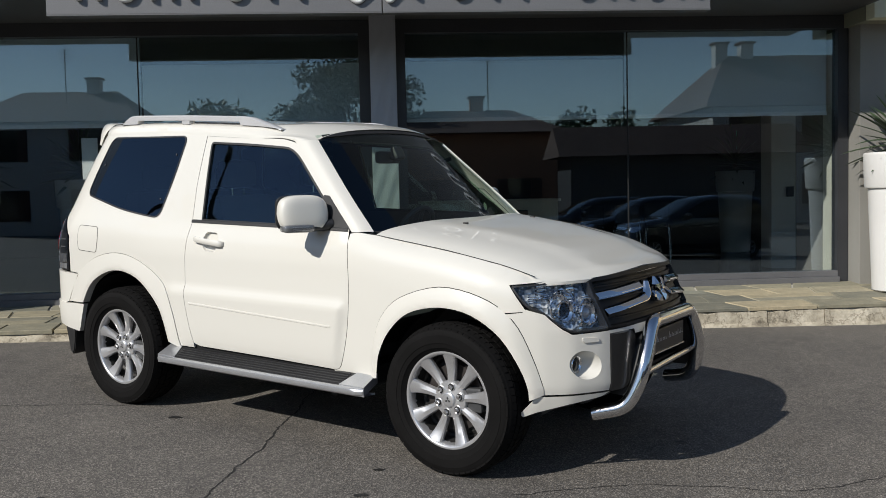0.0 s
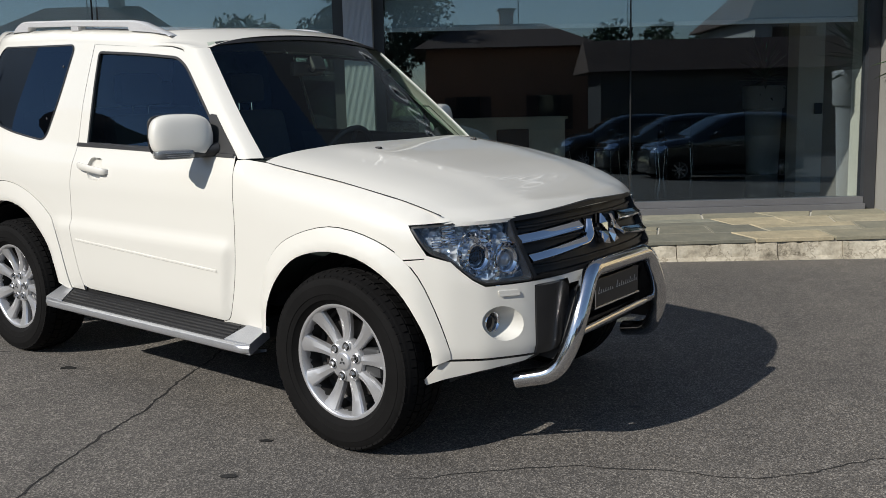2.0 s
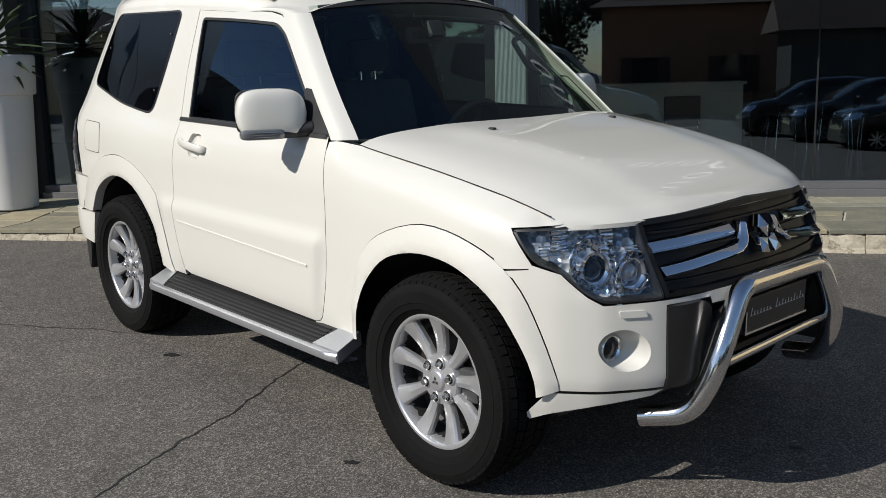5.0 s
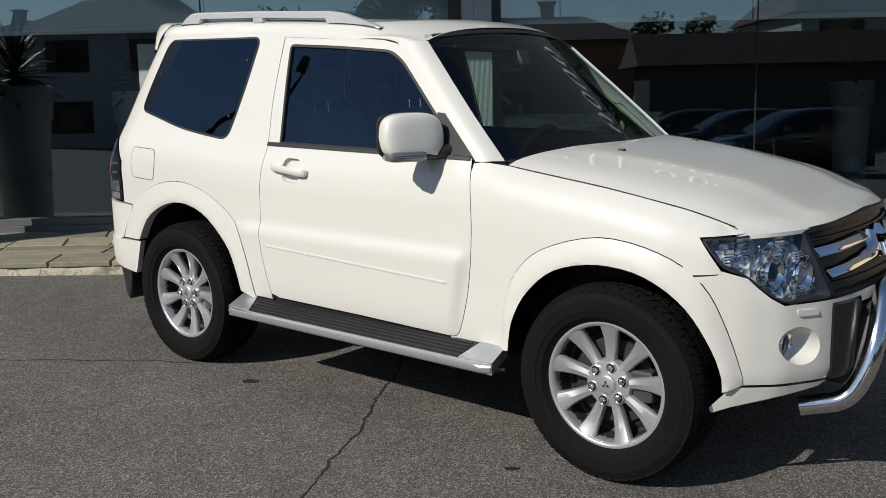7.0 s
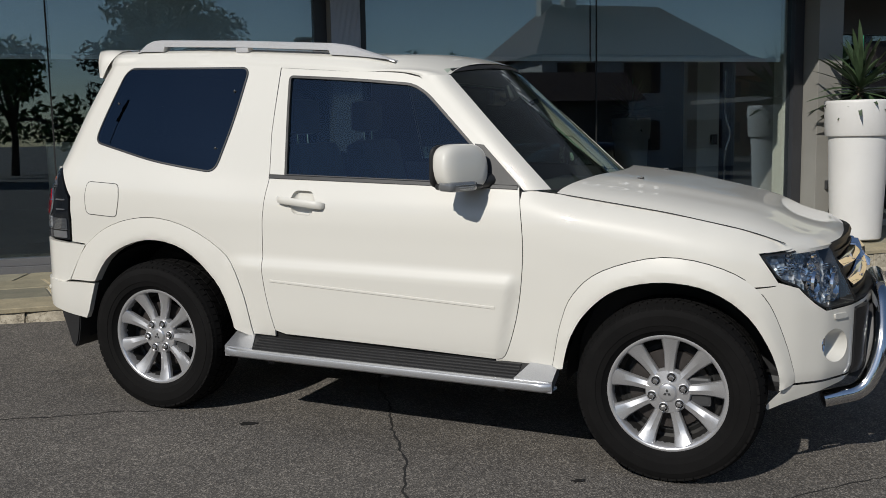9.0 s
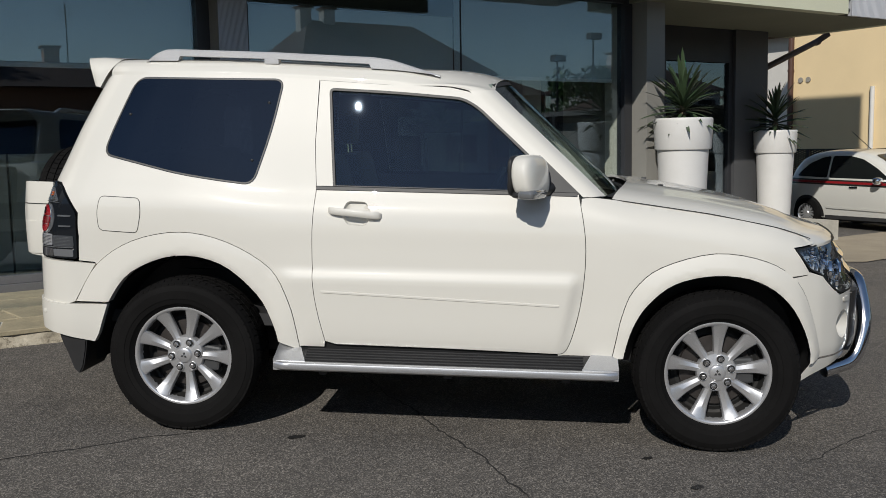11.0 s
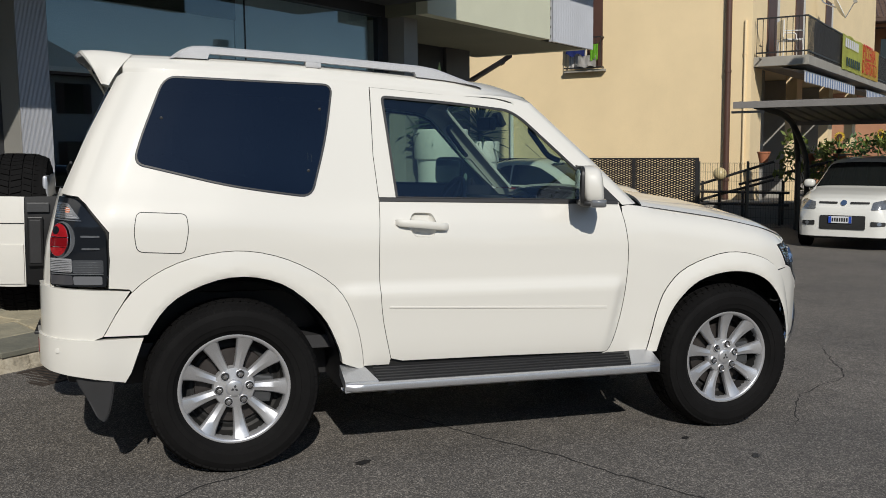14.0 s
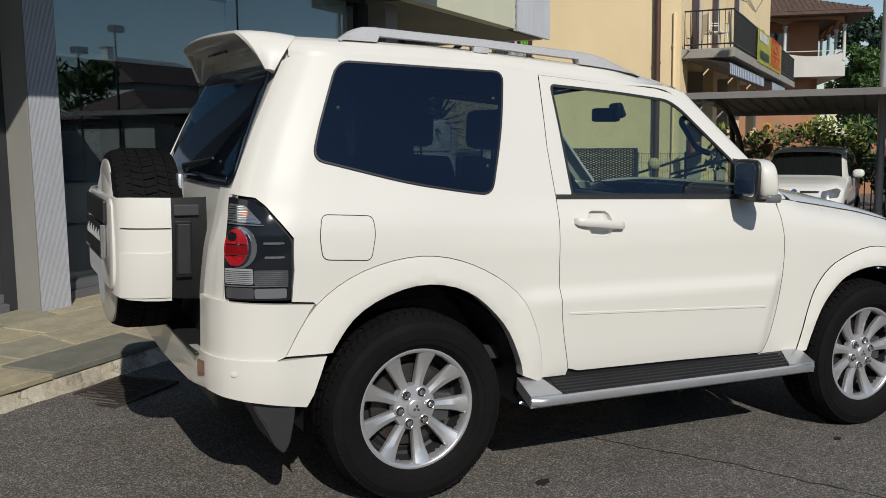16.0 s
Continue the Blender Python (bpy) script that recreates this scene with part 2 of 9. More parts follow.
def sf(y):
    return 2.6 + float(np.interp(-y, -_fy, _s))


def sr(y):
    return -0.40 - float(np.interp(-y, -_ry, _r))


def half_width(x, z):
    end = 1.928 - 0.19 * max(0.0, 0.80 - z)
    bx = step(0.40, 0.56, x) * (1 - step(end - 0.062, end - 0.004, x))
    h = step(0.55, -0.10, x)
    a = BASE(z) * (1 - h) + HAUNCH(z) * h + BULGE(z) * bx - 0.018 * step(0.8, 1.5, x) * step(1.25, 1.6, z)
    w = step(1.88, 2.14, x)
    return a if w == 0 else a * (1 - w) + FENDER(CUT_Z(x) - z) * w


def lean_at(s):
    """How much of the rear's lean is felt at a running length s."""
    return step(0.30, -0.62, s)


def skin(s, z, out=0.0):
    """A place on the car's right side, which runs round the front and rear corners. out: metres proud of the sheet metal."""
    if s > 2.6:
        u = s - 2.6
        x, y = FX(u), FY(u)
        tx, ty = FX(u + 0.004) - FX(u - 0.004), FY(u + 0.004) - FY(u - 0.004)
        k = half_width(min(x, 2.95), z) / 0.915
        lean = max(0.0, z - 0.75) * 0.47 * (1 - step(0.68, 0.87, y))
        y = y * (1 + (k - 1) * step(0.3, 0.8, y))
        x -= lean + 0.30 * max(0.0, 0.47 - z) * (1 - step(0.75, 0.9, y))
        n = Vector((-ty, tx)).normalized()
        n = n if n.x > 0 else -n
        return Vector((x + n.x * out, -(y + n.y * out), z))
    if s < -0.40:
        u = -0.40 - s
        x, y = RX(u), RY(u)
        tx, ty = RX(u + 0.004) - RX(u - 0.004), RY(u + 0.004) - RY(u - 0.004)
        y *= half_width(-0.3, z) / 0.915
        n = Vector((ty, -tx)).normalized()
        n = n if n.x < 0 else -n
        return Vector((x + REAR_LEAN(z) * lean_at(s) + n.x * out, -(y + n.y * out), z))
    return Vector((s + REAR_LEAN(z) * lean_at(s), -(half_width(s, z) + out), z))


_ls = np.linspace(-1.05, 0.32, 260)


def at_x(x, z):
    """The running length whose place on the leaning rear quarter is x at height z."""
    if x > 0.31:
        return x
    return float(np.interp(x, [skin(v, z).x for v in _ls], _ls))


def leaned(row):
    return [(at_x(x, z), z) for x, z in row]


def rounded(pts, r, steps=5):
    """A closed 2D outline with its corners rounded."""
    out, n = [], len(pts)
    for i in range(n):
        a, b, c = (Vector(pts[(i + k) % n]) for k in (-1, 0, 1))
        rr = r[i] if isinstance(r, (list, tuple)) else r
        k = min(rr, (a - b).length * 0.45, (c - b).length * 0.45)
        if k < 1e-4:
            out.append(tuple(b))
            continue
        p, q = b + (a - b).normalized() * k, b + (c - b).normalized() * k
        for j in range(steps + 1):
            t = j / steps
            out.append(tuple(p * (1 - t) ** 2 + b * 2 * t * (1 - t) + q * t * t))
    return out


def spline(pts, closed=True, per=6):
    """A smooth 2D row through the points."""
    n, out = len(pts), []
    for i in range(n if closed else n - 1):
        p = [Vector(pts[(i + k) % n]) if closed else Vector(pts[min(n - 1, max(0, i + k))]) for k in (-1, 0, 1, 2)]
        for j in range(per):
            t = j / per
            out.append(tuple(0.5 * (2 * p[1] + (p[2] - p[0]) * t + (2 * p[0] - 5 * p[1] + 4 * p[2] - p[3]) * t * t + (3 * p[1] - p[0] - 3 * p[2] + p[3]) * t ** 3)))
    return out if closed else out + [tuple(pts[-1])]


def resample(loop, gap):
    out, n = [], len(loop)
    for i in range(n):
        a, b = Vector(loop[i]), Vector(loop[(i + 1) % n])
        k = max(1, int(round((b - a).length / gap)))
        out += [tuple(a + (b - a) * j / k) for j in range(k)]
    keep = []
    for p in out:
        if not keep or (Vector(p) - Vector(keep[-1])).length > gap * 0.2:
            keep.append(p)
    return keep


def shrink(loop, by):
    n = len(loop)
    area = sum(loop[i][0] * loop[(i + 1) % n][1] - loop[(i + 1) % n][0] * loop[i][1] for i in range(n))
    sgn, out = (1 if area > 0 else -1), []
    for i in range(n):
        t = (Vector(loop[(i + 1) % n]) - Vector(loop[i - 1]))
        t = t.normalized() if t.length > 1e-9 else Vector((1, 0))
        out.append((loop[i][0] - t.y * by * sgn, loop[i][1] + t.x * by * sgn))
    return out


def inside(pt, loop):
    x, y = pt[:, 0], pt[:, 1]
    a = np.array(loop)
    b = np.roll(a, -1, axis=0)
    res = np.zeros(len(pt), bool)
    for (x0, y0), (x1, y1) in zip(a, b):
        if y0 == y1:
            continue
        hit = ((y0 > y) != (y1 > y)) & (x < (x1 - x0) * (y - y0) / (y1 - y0) + x0)
        res ^= hit
    return res


def sheet(outline, place, holes=(), gap=0.03, inset=0.0014, rim=0.014, edge=0.018, flip=False):
    """A curved panel: a 2D outline with holes, laid on a surface by place(u, v, out), with a turned-in rim."""
    loops = [shrink(resample(outline, edge), inset)] + [shrink(resample(h, edge), -0.0) for h in holes]
    pts = [p for l in loops for p in l]
    edges, at = [], 0
    for l in loops:
        edges += [(at + i, at + (i + 1) % len(l)) for i in range(len(l))]
        at += len(l)
    arr = np.array(loops[0])
    lo, hi = arr.min(0), arr.max(0)
    gx, gy = np.meshgrid(np.arange(lo[0], hi[0], gap), np.arange(lo[1], hi[1], gap * 0.87), indexing="ij")
    gx = gx + (np.arange(gx.shape[1]) % 2)[None, :] * gap / 2
    grid = np.c_[gx.ravel(), gy.ravel()]
    ok = inside(grid, loops[0])
    for l in loops[1:]:
        ok &= ~inside(grid, l)
    grid = grid[ok]
    bd = np.array(pts)
    near = np.array([np.min((bd[:, 0] - p[0]) ** 2 + (bd[:, 1] - p[1]) ** 2) for p in grid]) if len(grid) else np.array([])
    grid = grid[near > (gap * 0.55) ** 2] if len(grid) else grid
    allp = [Vector(p) for p in pts] + [Vector(p) for p in grid]
    v2, _, tri, *_ = geometry.delaunay_2d_cdt(allp, edges, [], 0, 1e-6)
    cen = np.array([[sum(v2[i].x for i in f) / 3, sum(v2[i].y for i in f) / 3] for f in tri])
    good = inside(cen, loops[0])
    for l in loops[1:]:
        good &= ~inside(cen, l)
    bm = bmesh.new()
    vs = [bm.verts.new(place(v.x, v.y, 0.0)) for v in v2]
    for f, g in zip(tri, good):
        if g:
            q = [vs[i] for i in f]
            bm.faces.new(q if not flip else list(reversed(q)))
    if rim:
        key = {(round(v.x, 5), round(v.y, 5)): i for i, v in enumerate(v2)}
        for l in loops:
            idx = [key.get((round(p[0], 5), round(p[1], 5))) for p in l]
            if None in idx:
                continue
            low = [bm.verts.new(place(v2[i].x, v2[i].y, -rim)) for i in idx]
            for i in range(len(idx)):
                j = (i + 1) % len(idx)
                try:
                    bm.faces.new((vs[idx[i]], vs[idx[j]], low[j], low[i]))
                except ValueError:
                    pass
    bmesh.ops.delete(bm, geom=[v for v in bm.verts if not v.link_faces], context="VERTS")
    bmesh.ops.recalc_face_normals(bm, faces=bm.faces)
    # the outer sheet must face away from the car's middle
    f = max(bm.faces, key=lambda q: q.calc_area())
    c = f.calc_center_median()
    if f.normal.dot(c - Vector((1.3, 0, 0.75))) < 0:
        bmesh.ops.reverse_faces(bm, faces=bm.faces)
    return bm


def mirrored(bm):
    b2 = bm.copy()
    for v in b2.verts:
        v.co.y = -v.co.y
    bmesh.ops.reverse_faces(b2, faces=b2.faces)
    return b2


CAR = thing("off_road_car", "pearl white three-door off-road car parked on the asphalt forecourt", "car",
            Matrix.Translation((0.536, 5.692, 0.0712)) @ Matrix.Rotation(radians(-38.5), 4, "Z") @ Matrix.Rotation(radians(1.67), 4, "Y")
            @ Matrix.Translation((0, -0.782, 0)) @ Matrix.Rotation(radians(0.9), 4, "X") @ Matrix.Translation((0, 0.79, 0)))


def pair(name, bm, material, label="", smooth=38, parent=None):
    """A part of the car and its mirror image on the far side."""
    other = mirrored(bm)
    a = part(name, bm, material, parent or CAR, label, smooth)
    part(name, other, material, parent or CAR, label, smooth)
    return a


WZ, WF, RADIUS = 0.374, 2.545, 0.380
OPEN_F = [(2.105, 0.36), (2.118, 0.46), (2.150, 0.58), (2.215, 0.69), (2.335, 0.79), (2.52, 0.833), (2.70, 0.808), (2.84, 0.71), (2.925, 0.57), (2.965, 0.44), (2.975, 0.36)]
OUT_F = [(2.05, 0.36), (2.075, 0.50), (2.10, 0.63), (2.15, 0.755), (2.27, 0.862), (2.51, 0.932), (2.74, 0.898), (2.89, 0.80), (2.975, 0.63), (3.03, 0.44), (3.04, 0.36)]
OPEN_R = [(-0.455, 0.36), (-0.425, 0.47), (-0.36, 0.635), (-0.24, 0.785), (-0.02, 0.868), (0.20, 0.833), (0.375, 0.69), (0.455, 0.54), (0.478, 0.44), (0.48, 0.36)]
OUT_R = [(-0.60, 0.50), (-0.535, 0.63), (-0.42, 0.815), (-0.24, 0.935), (0.0, 0.982), (0.23, 0.938), (0.44, 0.815), (0.53, 0.66), (0.57, 0.50), (0.585, 0.36)]


def on_s(row):
    return [(sx(x), z) for x, z in row]


open_f, out_f = on_s(spline(OPEN_F, False, 4)), on_s(spline(OUT_F, False, 4))
open_r, out_r = on_s(spline(OPEN_R, False, 4)), on_s(spline(OUT_R, False, 4))


def upto(row, keep):
    return [p for p in row if keep(p)]


def top_edge(x):
    return CROWN(x) - 0.078


DOOR_BACK = [(0.705, 0.47), (0.665, 0.64), (0.648, 0.79), (0.645, 1.0), (0.655, 1.19)]
QUARTER_TOP = leaned([(x, top_edge(x)) for x in (0.62, 0.4, 0.2, 0.0, -0.2, -0.33, -0.43)])
TAIL = [(sr(0.769), 1.216), (at_x(-0.624, 1.206), 1.206), (at_x(-0.596, 1.180), 1.180), (at_x(-0.506, 1.065), 1.065), (at_x(-0.505, 0.95), 0.95), (sx(-0.512), 0.832)]
Q_WINDOW = rounded(leaned([(-0.268, 1.716), (0.460, 1.710), (0.418, 1.47), (0.342, 1.214), (0.19, 1.232), (-0.02, 1.262), (-0.402, 1.350)]), [0.055, 0.04, 0.2, 0.05, 0.15, 0.2, 0.05])
quarter = spline(DOOR_BACK, False, 3) + [(0.638, 1.4), (0.640, top_edge(0.64))] + QUARTER_TOP[1:] + [(sr(0.80), 1.715), (sr(0.785), 1.45)] + TAIL + [(sx(-0.43), 0.826)]
quarter += upto(out_r, lambda p: p[1] > 0.40 and p[0] > sx(-0.425)) + [(0.578, 0.44), (0.70, 0.44)]
pair("rear_quarter_panel", sheet(quarter, skin, [Q_WINDOW], 0.022), PAINT_WHITE)

D_WINDOW = rounded([(0.690, 1.675), (1.03, 1.658), (1.34, 1.632), (1.415, 1.590), (1.673, 1.355), (1.853, 1.187), (0.735, 1.200)], [0.03, 0.3, 0.08, 0.06, 0.2, 0.01, 0.012])
door = list(reversed(spline(DOOR_BACK, False, 3))) + [(0.76, 0.455), (1.3, 0.450), (1.80, 0.440)]
DOOR_FRONT = spline([(1.80, 0.44), (1.852, 0.46), (1.90, 0.62), (1.924, 0.80), (1.925, 0.98), (1.895, 1.168)], False, 4)
door += DOOR_FRONT
door += [(1.89, 1.205), (1.71, 1.375), (1.50, 1.572), (1.43, 1.628), (1.362, 1.661), (1.28, 1.679), (1.19, 1.6845), (1.10, 1.687), (1.0, top_edge(1.0) - 0.003), (0.642, top_edge(0.64) - 0.004), (0.638, 1.4)]
BOWL = rounded([(0.782, 1.085), (0.808, 1.140), (0.900, 1.138), (0.928, 1.082), (0.902, 1.026), (0.812, 1.030)], 0.02)
pair("door", sheet(door, skin, [D_WINDOW, BOWL], 0.022), PAINT_WHITE)

fender = [(1.905, 1.168)] + [(x, CUT_Z(x) + 0.001) for x in np.arange(1.95, 2.6, 0.08)] + [(sx(x), CUT_Z(x)) for x in (2.62, 2.7, 2.8, 2.88, 2.93)]
fender += [(sf(0.745), 0.976), (sf(0.80), 0.968), (sx(2.868), 0.958), (sf(0.842), 0.856), (sf(0.835), 0.836), (sx(2.83), 0.825)]
fender += list(reversed(upto(out_f, lambda p: p[1] > 0.40 and p[0] < sx(2.845)))) + [(2.03, 0.40), (1.815, 0.415)] + [(x + 0.0005, z) for x, z in DOOR_FRONT[1:-1]]
pair("front_wing", sheet(fender, skin, [], 0.028), PAINT_WHITE)


def row_distance(row, u, v):
    a = np.array(row)
    p, d = a[:-1], np.diff(a, axis=0)
    t = np.clip(((u - p[:, 0]) * d[:, 0] + (v - p[:, 1]) * d[:, 1]) / (d ** 2).sum(1), 0, 1)
    q = p + d * t[:, None]
    return math.sqrt(np.min((q[:, 0] - u) ** 2 + (q[:, 1] - v) ** 2))


def flare(outer, opening, rise):
    def place(u, v, out):
        da, db = (row_distance(r, u, v) for r in (outer, opening))
        w = da / (da + db + 1e-6)
        return skin(u, v, out + 0.003 + rise * w ** 0.85 - 0.010 * (max(0.0, w - 0.84) / 0.16) ** 2)
    loop = list(outer) + list(reversed(opening))
    return sheet(loop, place, [], 0.022, 0.0015, 0.05, 0.014)


pair("front_wheel_arch_trim", flare(upto(out_f, lambda p: p[1] > 0.415), upto(open_f, lambda p: p[1] > 0.405), 0.024), PAINT_WHITE)
pair("rear_wheel_arch_trim", flare(upto(out_r, lambda p: p[1] > (0.42 if p[0] > 0 else 0.612)), upto(open_r, lambda p: p[1] > (0.44 if p[0] > 0 else 0.60)), 0.022), PAINT_WHITE)

# a thin moulding line on the door
bm = bmesh.new()
for x0, x1 in ((0.69, 1.81),):
    rows = []
    for i in range(41):
        x = x0 + (x1 - x0) * i / 40
        z = 0.712 - (x - 0.69) * 0.036
        rows.append([bm.verts.new(skin(x, z + dz, o)) for dz, o in ((0.006, 0.0), (0.004, 0.0035), (-0.004, 0.0035), (-0.006, 0.0))])
    for a, b in zip(rows, rows[1:]):
        for k in range(3):
            bm.faces.new((a[k], a[k + 1], b[k + 1], b[k]))
bmesh.ops.recalc_face_normals(bm, faces=bm.faces)
pair("door_moulding", bm, PAINT_WHITE)

# dark inner shell seen in the shut lines
shell = [(0.58, 0.40), (2.06, 0.39)] + list(upto(out_f, lambda p: p[1] > 0.42 and p[0] < sx(2.82)))
shell += [(sx(2.9), 0.96), (sx(2.5), CUT_Z(2.5) - 0.03), (1.95, 1.13), (1.66, 1.36), (1.40, 1.60), (1.2, 1.64), (0.6, 1.69), (at_x(-0.36, 1.69), 1.69), (sr(0.83), 1.66), (sr(0.80), 1.20), (sx(-0.5), 0.86)]
shell += upto(out_r, lambda p: p[1] > 0.42 and p[0] > sx(-0.40))
grow = lambda l, by: shrink(resample(l, 0.03), -by)
pair("inner_shell", sheet(shell, lambda u, v, o: skin(u, v, o - 0.016), [shrink(resample(Q_WINDOW, 0.03), 0.004), shrink(resample(D_WINDOW, 0.03), 0.004), shrink(resample(BOWL, 0.03), -0.006)], 0.06, 0.0, 0.0), GAP)

# ---- glass ----
DARK_GLASS = glass("tinted_window_glass", (0.10, 0.118, 0.14), rough=0.010, mirror=0.085, sheen=(0.60, 0.75, 0.95))
CLEAR_GLASS = glass("car_window_glass", (0.60, 0.74, 0.66), rough=0.010, mirror=0.085, sheen=(0.60, 0.75, 0.95))
SCREEN_GLASS = glass("windscreen_glass", (0.78, 0.86, 0.80))
pair("side_rear_window", sheet(shrink(resample(Q_WINDOW, 0.02), -0.008), lambda u, v, o: skin(u, v, o + 0.003), [], 0.04, 0.0, 0.0), DARK_GLASS, "near-black tinted glass")
pair("door_window", sheet(shrink(resample(D_WINDOW, 0.02), -0.012), lambda u, v, o: skin(u, v, o - 0.010), [], 0.04, 0.0, 0.0), CLEAR_GLASS, "lightly tinted glass", parent=None)


def seal(loop, width, out, name, material, wide_in=0.0):
    """A thin rubber seal along a window's edge."""
    bm = bmesh.new()
    a, b = resample(shrink(resample(loop, 0.02), -wide_in), 0.02), None
    b = shrink(a, width)
    n = len(a)
    va = [bm.verts.new(skin(*p, out)) for p in a]
    vb = [bm.verts.new(skin(*p, out)) for p in b]
    vc = [bm.verts.new(skin(*p, out - 0.012)) for p in b]
    for i in range(n):
        j = (i + 1) % n
        bm.faces.new((va[i], va[j], vb[j], vb[i]))
        bm.faces.new((vb[i], vb[j], vc[j], vc[i]))
    bmesh.ops.recalc_face_normals(bm, faces=bm.faces)
    pair(name, bm, material)


seal(D_WINDOW, 0.012, 0.001, "window_seal", BLACK_PLASTIC)
seal(Q_WINDOW, 0.007, 0.0045, "window_seal", BLACK_PLASTIC, 0.006)
# the four fixing studs of the rear side window
for x, z in ((-0.288, 1.54), (0.40, 1.60), (0.335, 1.325)):
    bm = bmesh.new()
    p = skin(at_x(x, z), z, 0.004)
    lathe(bm, [(0.007, 0.0), (0.007, -0.002), (0.005, -0.004), (0.0005, -0.0045)], 16, "y", Matrix.Translation(p) @ Matrix.Rotation(radians(18), 4, "X"))
    pair("window_stud", bm, GREY_PLASTIC)
# belt-line weather strip
bm = bmesh.new()
rows = []
for i in range(31):
    x = 0.655 + (1.885 - 0.655) * i / 30
    z = 1.200 - (x - 0.66) * 0.011
    rows.append([bm.verts.new(skin(x, z + dz, o)) for dz, o in ((0.009, 0.001), (0.006, 0.007), (-0.008, 0.007), (-0.010, 0.001))])
for a, b in zip(rows, rows[1:]):
    for k in range(3):
        bm.faces.new((a[k], a[k + 1], b[k + 1], b[k]))
bmesh.ops.recalc_face_normals(bm, faces=bm.faces)
pair("belt_strip", bm, BLACK_PLASTIC)
# black sail panel behind the mirror
pair("mirror_sail", sheet([(1.665, 1.195), (1.900, 1.186), (1.712, 1.362), (1.672, 1.366)], lambda u, v, o: skin(u, v, o + 0.003), [], 0.05, 0.0, 0.012), BLACK_PLASTIC)


# ---- windscreen, pillars, roof, bonnet ----
def grid_mesh(f, nu, nv):
    bm = bmesh.new()
    g = [[bm.verts.new(f(i / nu, j / nv)) for j in range(nv + 1)] for i in range(nu + 1)]
    for i in range(nu):
        for j in range(nv):
            bm.faces.new((g[i][j], g[i + 1][j], g[i + 1][j + 1], g[i][j + 1]))
    return bm


def face_out(bm, centre=(1.2, 0, 0.8)):
    bmesh.ops.recalc_face_normals(bm, faces=bm.faces)
    s = sum(f.normal.dot(f.calc_center_median() - Vector(centre)) * f.calc_area() for f in bm.faces)
    if s < 0:
        bmesh.ops.reverse_faces(bm, faces=bm.faces)
    return bm


def pillar_front(z):
    return 2.0 - (z - 1.155) * 1.075


def screen(u, v):
    """Windscreen: u across from the right, v from the base up."""
    z = 1.135 + (1.735 - 1.135) * v
    half = half_width(1.5, min(z, 1.72)) - 0.036 - 0.02 * (1 - v) - 0.03 * v ** 3
    y = -half + 2 * half * u
    k = 1 - (2 * u - 1) ** 2
    x = pillar_front(z) + 0.035 + (0.125 - 0.055 * v) * k - 0.05 * max(0, v - 0.8) ** 2
    return Vector((x, y, z + 0.045 * k * v))


part("windscreen", face_out(grid_mesh(lambda u, v: screen(u, 0.935 * v), 24, 14)), SCREEN_GLASS, CAR, "large raked glass windscreen", 179)


part("windscreen_shade_band", face_out(grid_mesh(lambda u, v: screen(0.03 + 0.94 * u, 0.900 + 0.026 * v) + Vector((0.003, 0, 0.003)), 24, 2)), BLACK_PLASTIC, CAR, "black edge of the windscreen", 179)


part("cowl", face_out(grid_mesh(lambda u, v: screen(u, 0.07 * (1 - v) - 0.05 * v) + Vector((0.004 + 0.11 * v, 0, 0.002 + 0.035 * v * (1 - v))), 24, 6)), BLACK_PLASTIC, CAR, "black plastic scuttle panel", 179)

PILLAR_TOP = 1.664


def pillar_section(z):
    """A row across the windscreen pillar, from the door's edge to the glass."""
    xf, y = pillar_front(z), half_width(1.5, z)
    xr = xf - 0.068 - 0.02 * (z - 1.174) / 0.49
    top = screen(0.0, (z - 1.135) / 0.6)
    return (Vector((xr, -y, z)), Vector((xf - 0.02, -y - 0.001, z + 0.002)), Vector((xf + 0.002, -y + 0.010, z + 0.004)), Vector((xf + 0.022, -y + 0.030, z + 0.004)),
            Vector((top.x + 0.004, top.y - 0.002, z + 0.004)), Vector((top.x - 0.012, top.y + 0.002, z - 0.004)))


bm = bmesh.new()
rows = []
for i in range(17):
    z = 1.174 + (PILLAR_TOP - 1.174) * i / 16
    rows.append([bm.verts.new(p) for p in pillar_section(z)])
for a, b in zip(rows, rows[1:]):
    for k in range(5):
        bm.faces.new((a[k], a[k + 1], b[k + 1], b[k]))
pair("windscreen_pillar", face_out(bm), PAINT_WHITE, smooth=50)

ROOF_Y = [(0.0, 0.030), (0.2, 0.026), (0.4, 0.016), (0.56, 0.004), (0.62, -0.004), (0.655, -0.018), (0.68, -0.038), (0.695, -0.062), (0.700, -0.082)]


def roof(u, v):
    x = -0.44 + (1.42 + 0.44) * u
    t = abs(2 * v - 1) * (len(ROOF_Y) - 1)
    i = min(len(ROOF_Y) - 2, int(t))
    y = ROOF_Y[i][0] + (ROOF_Y[i + 1][0] - ROOF_Y[i][0]) * (t - i)
    dz = ROOF_Y[i][1] + (ROOF_Y[i + 1][1] - ROOF_Y[i][1]) * (t - i)
    z = CROWN(x) + dz
    edge = CROWN(x) - 0.078
    lim = (half_width(max(0.5, x), edge) if x > 0.2 else -skin(at_x(x, edge), edge).y + 0.001) / 0.700
    fx = x + 0.075 * max(0.0, (u - 0.72) / 0.28) * (1 - (y / 0.7) ** 2)
    return Vector((fx, (1 if v > 0.5 else -1) * y * lim, z))


SEAM = 0.86


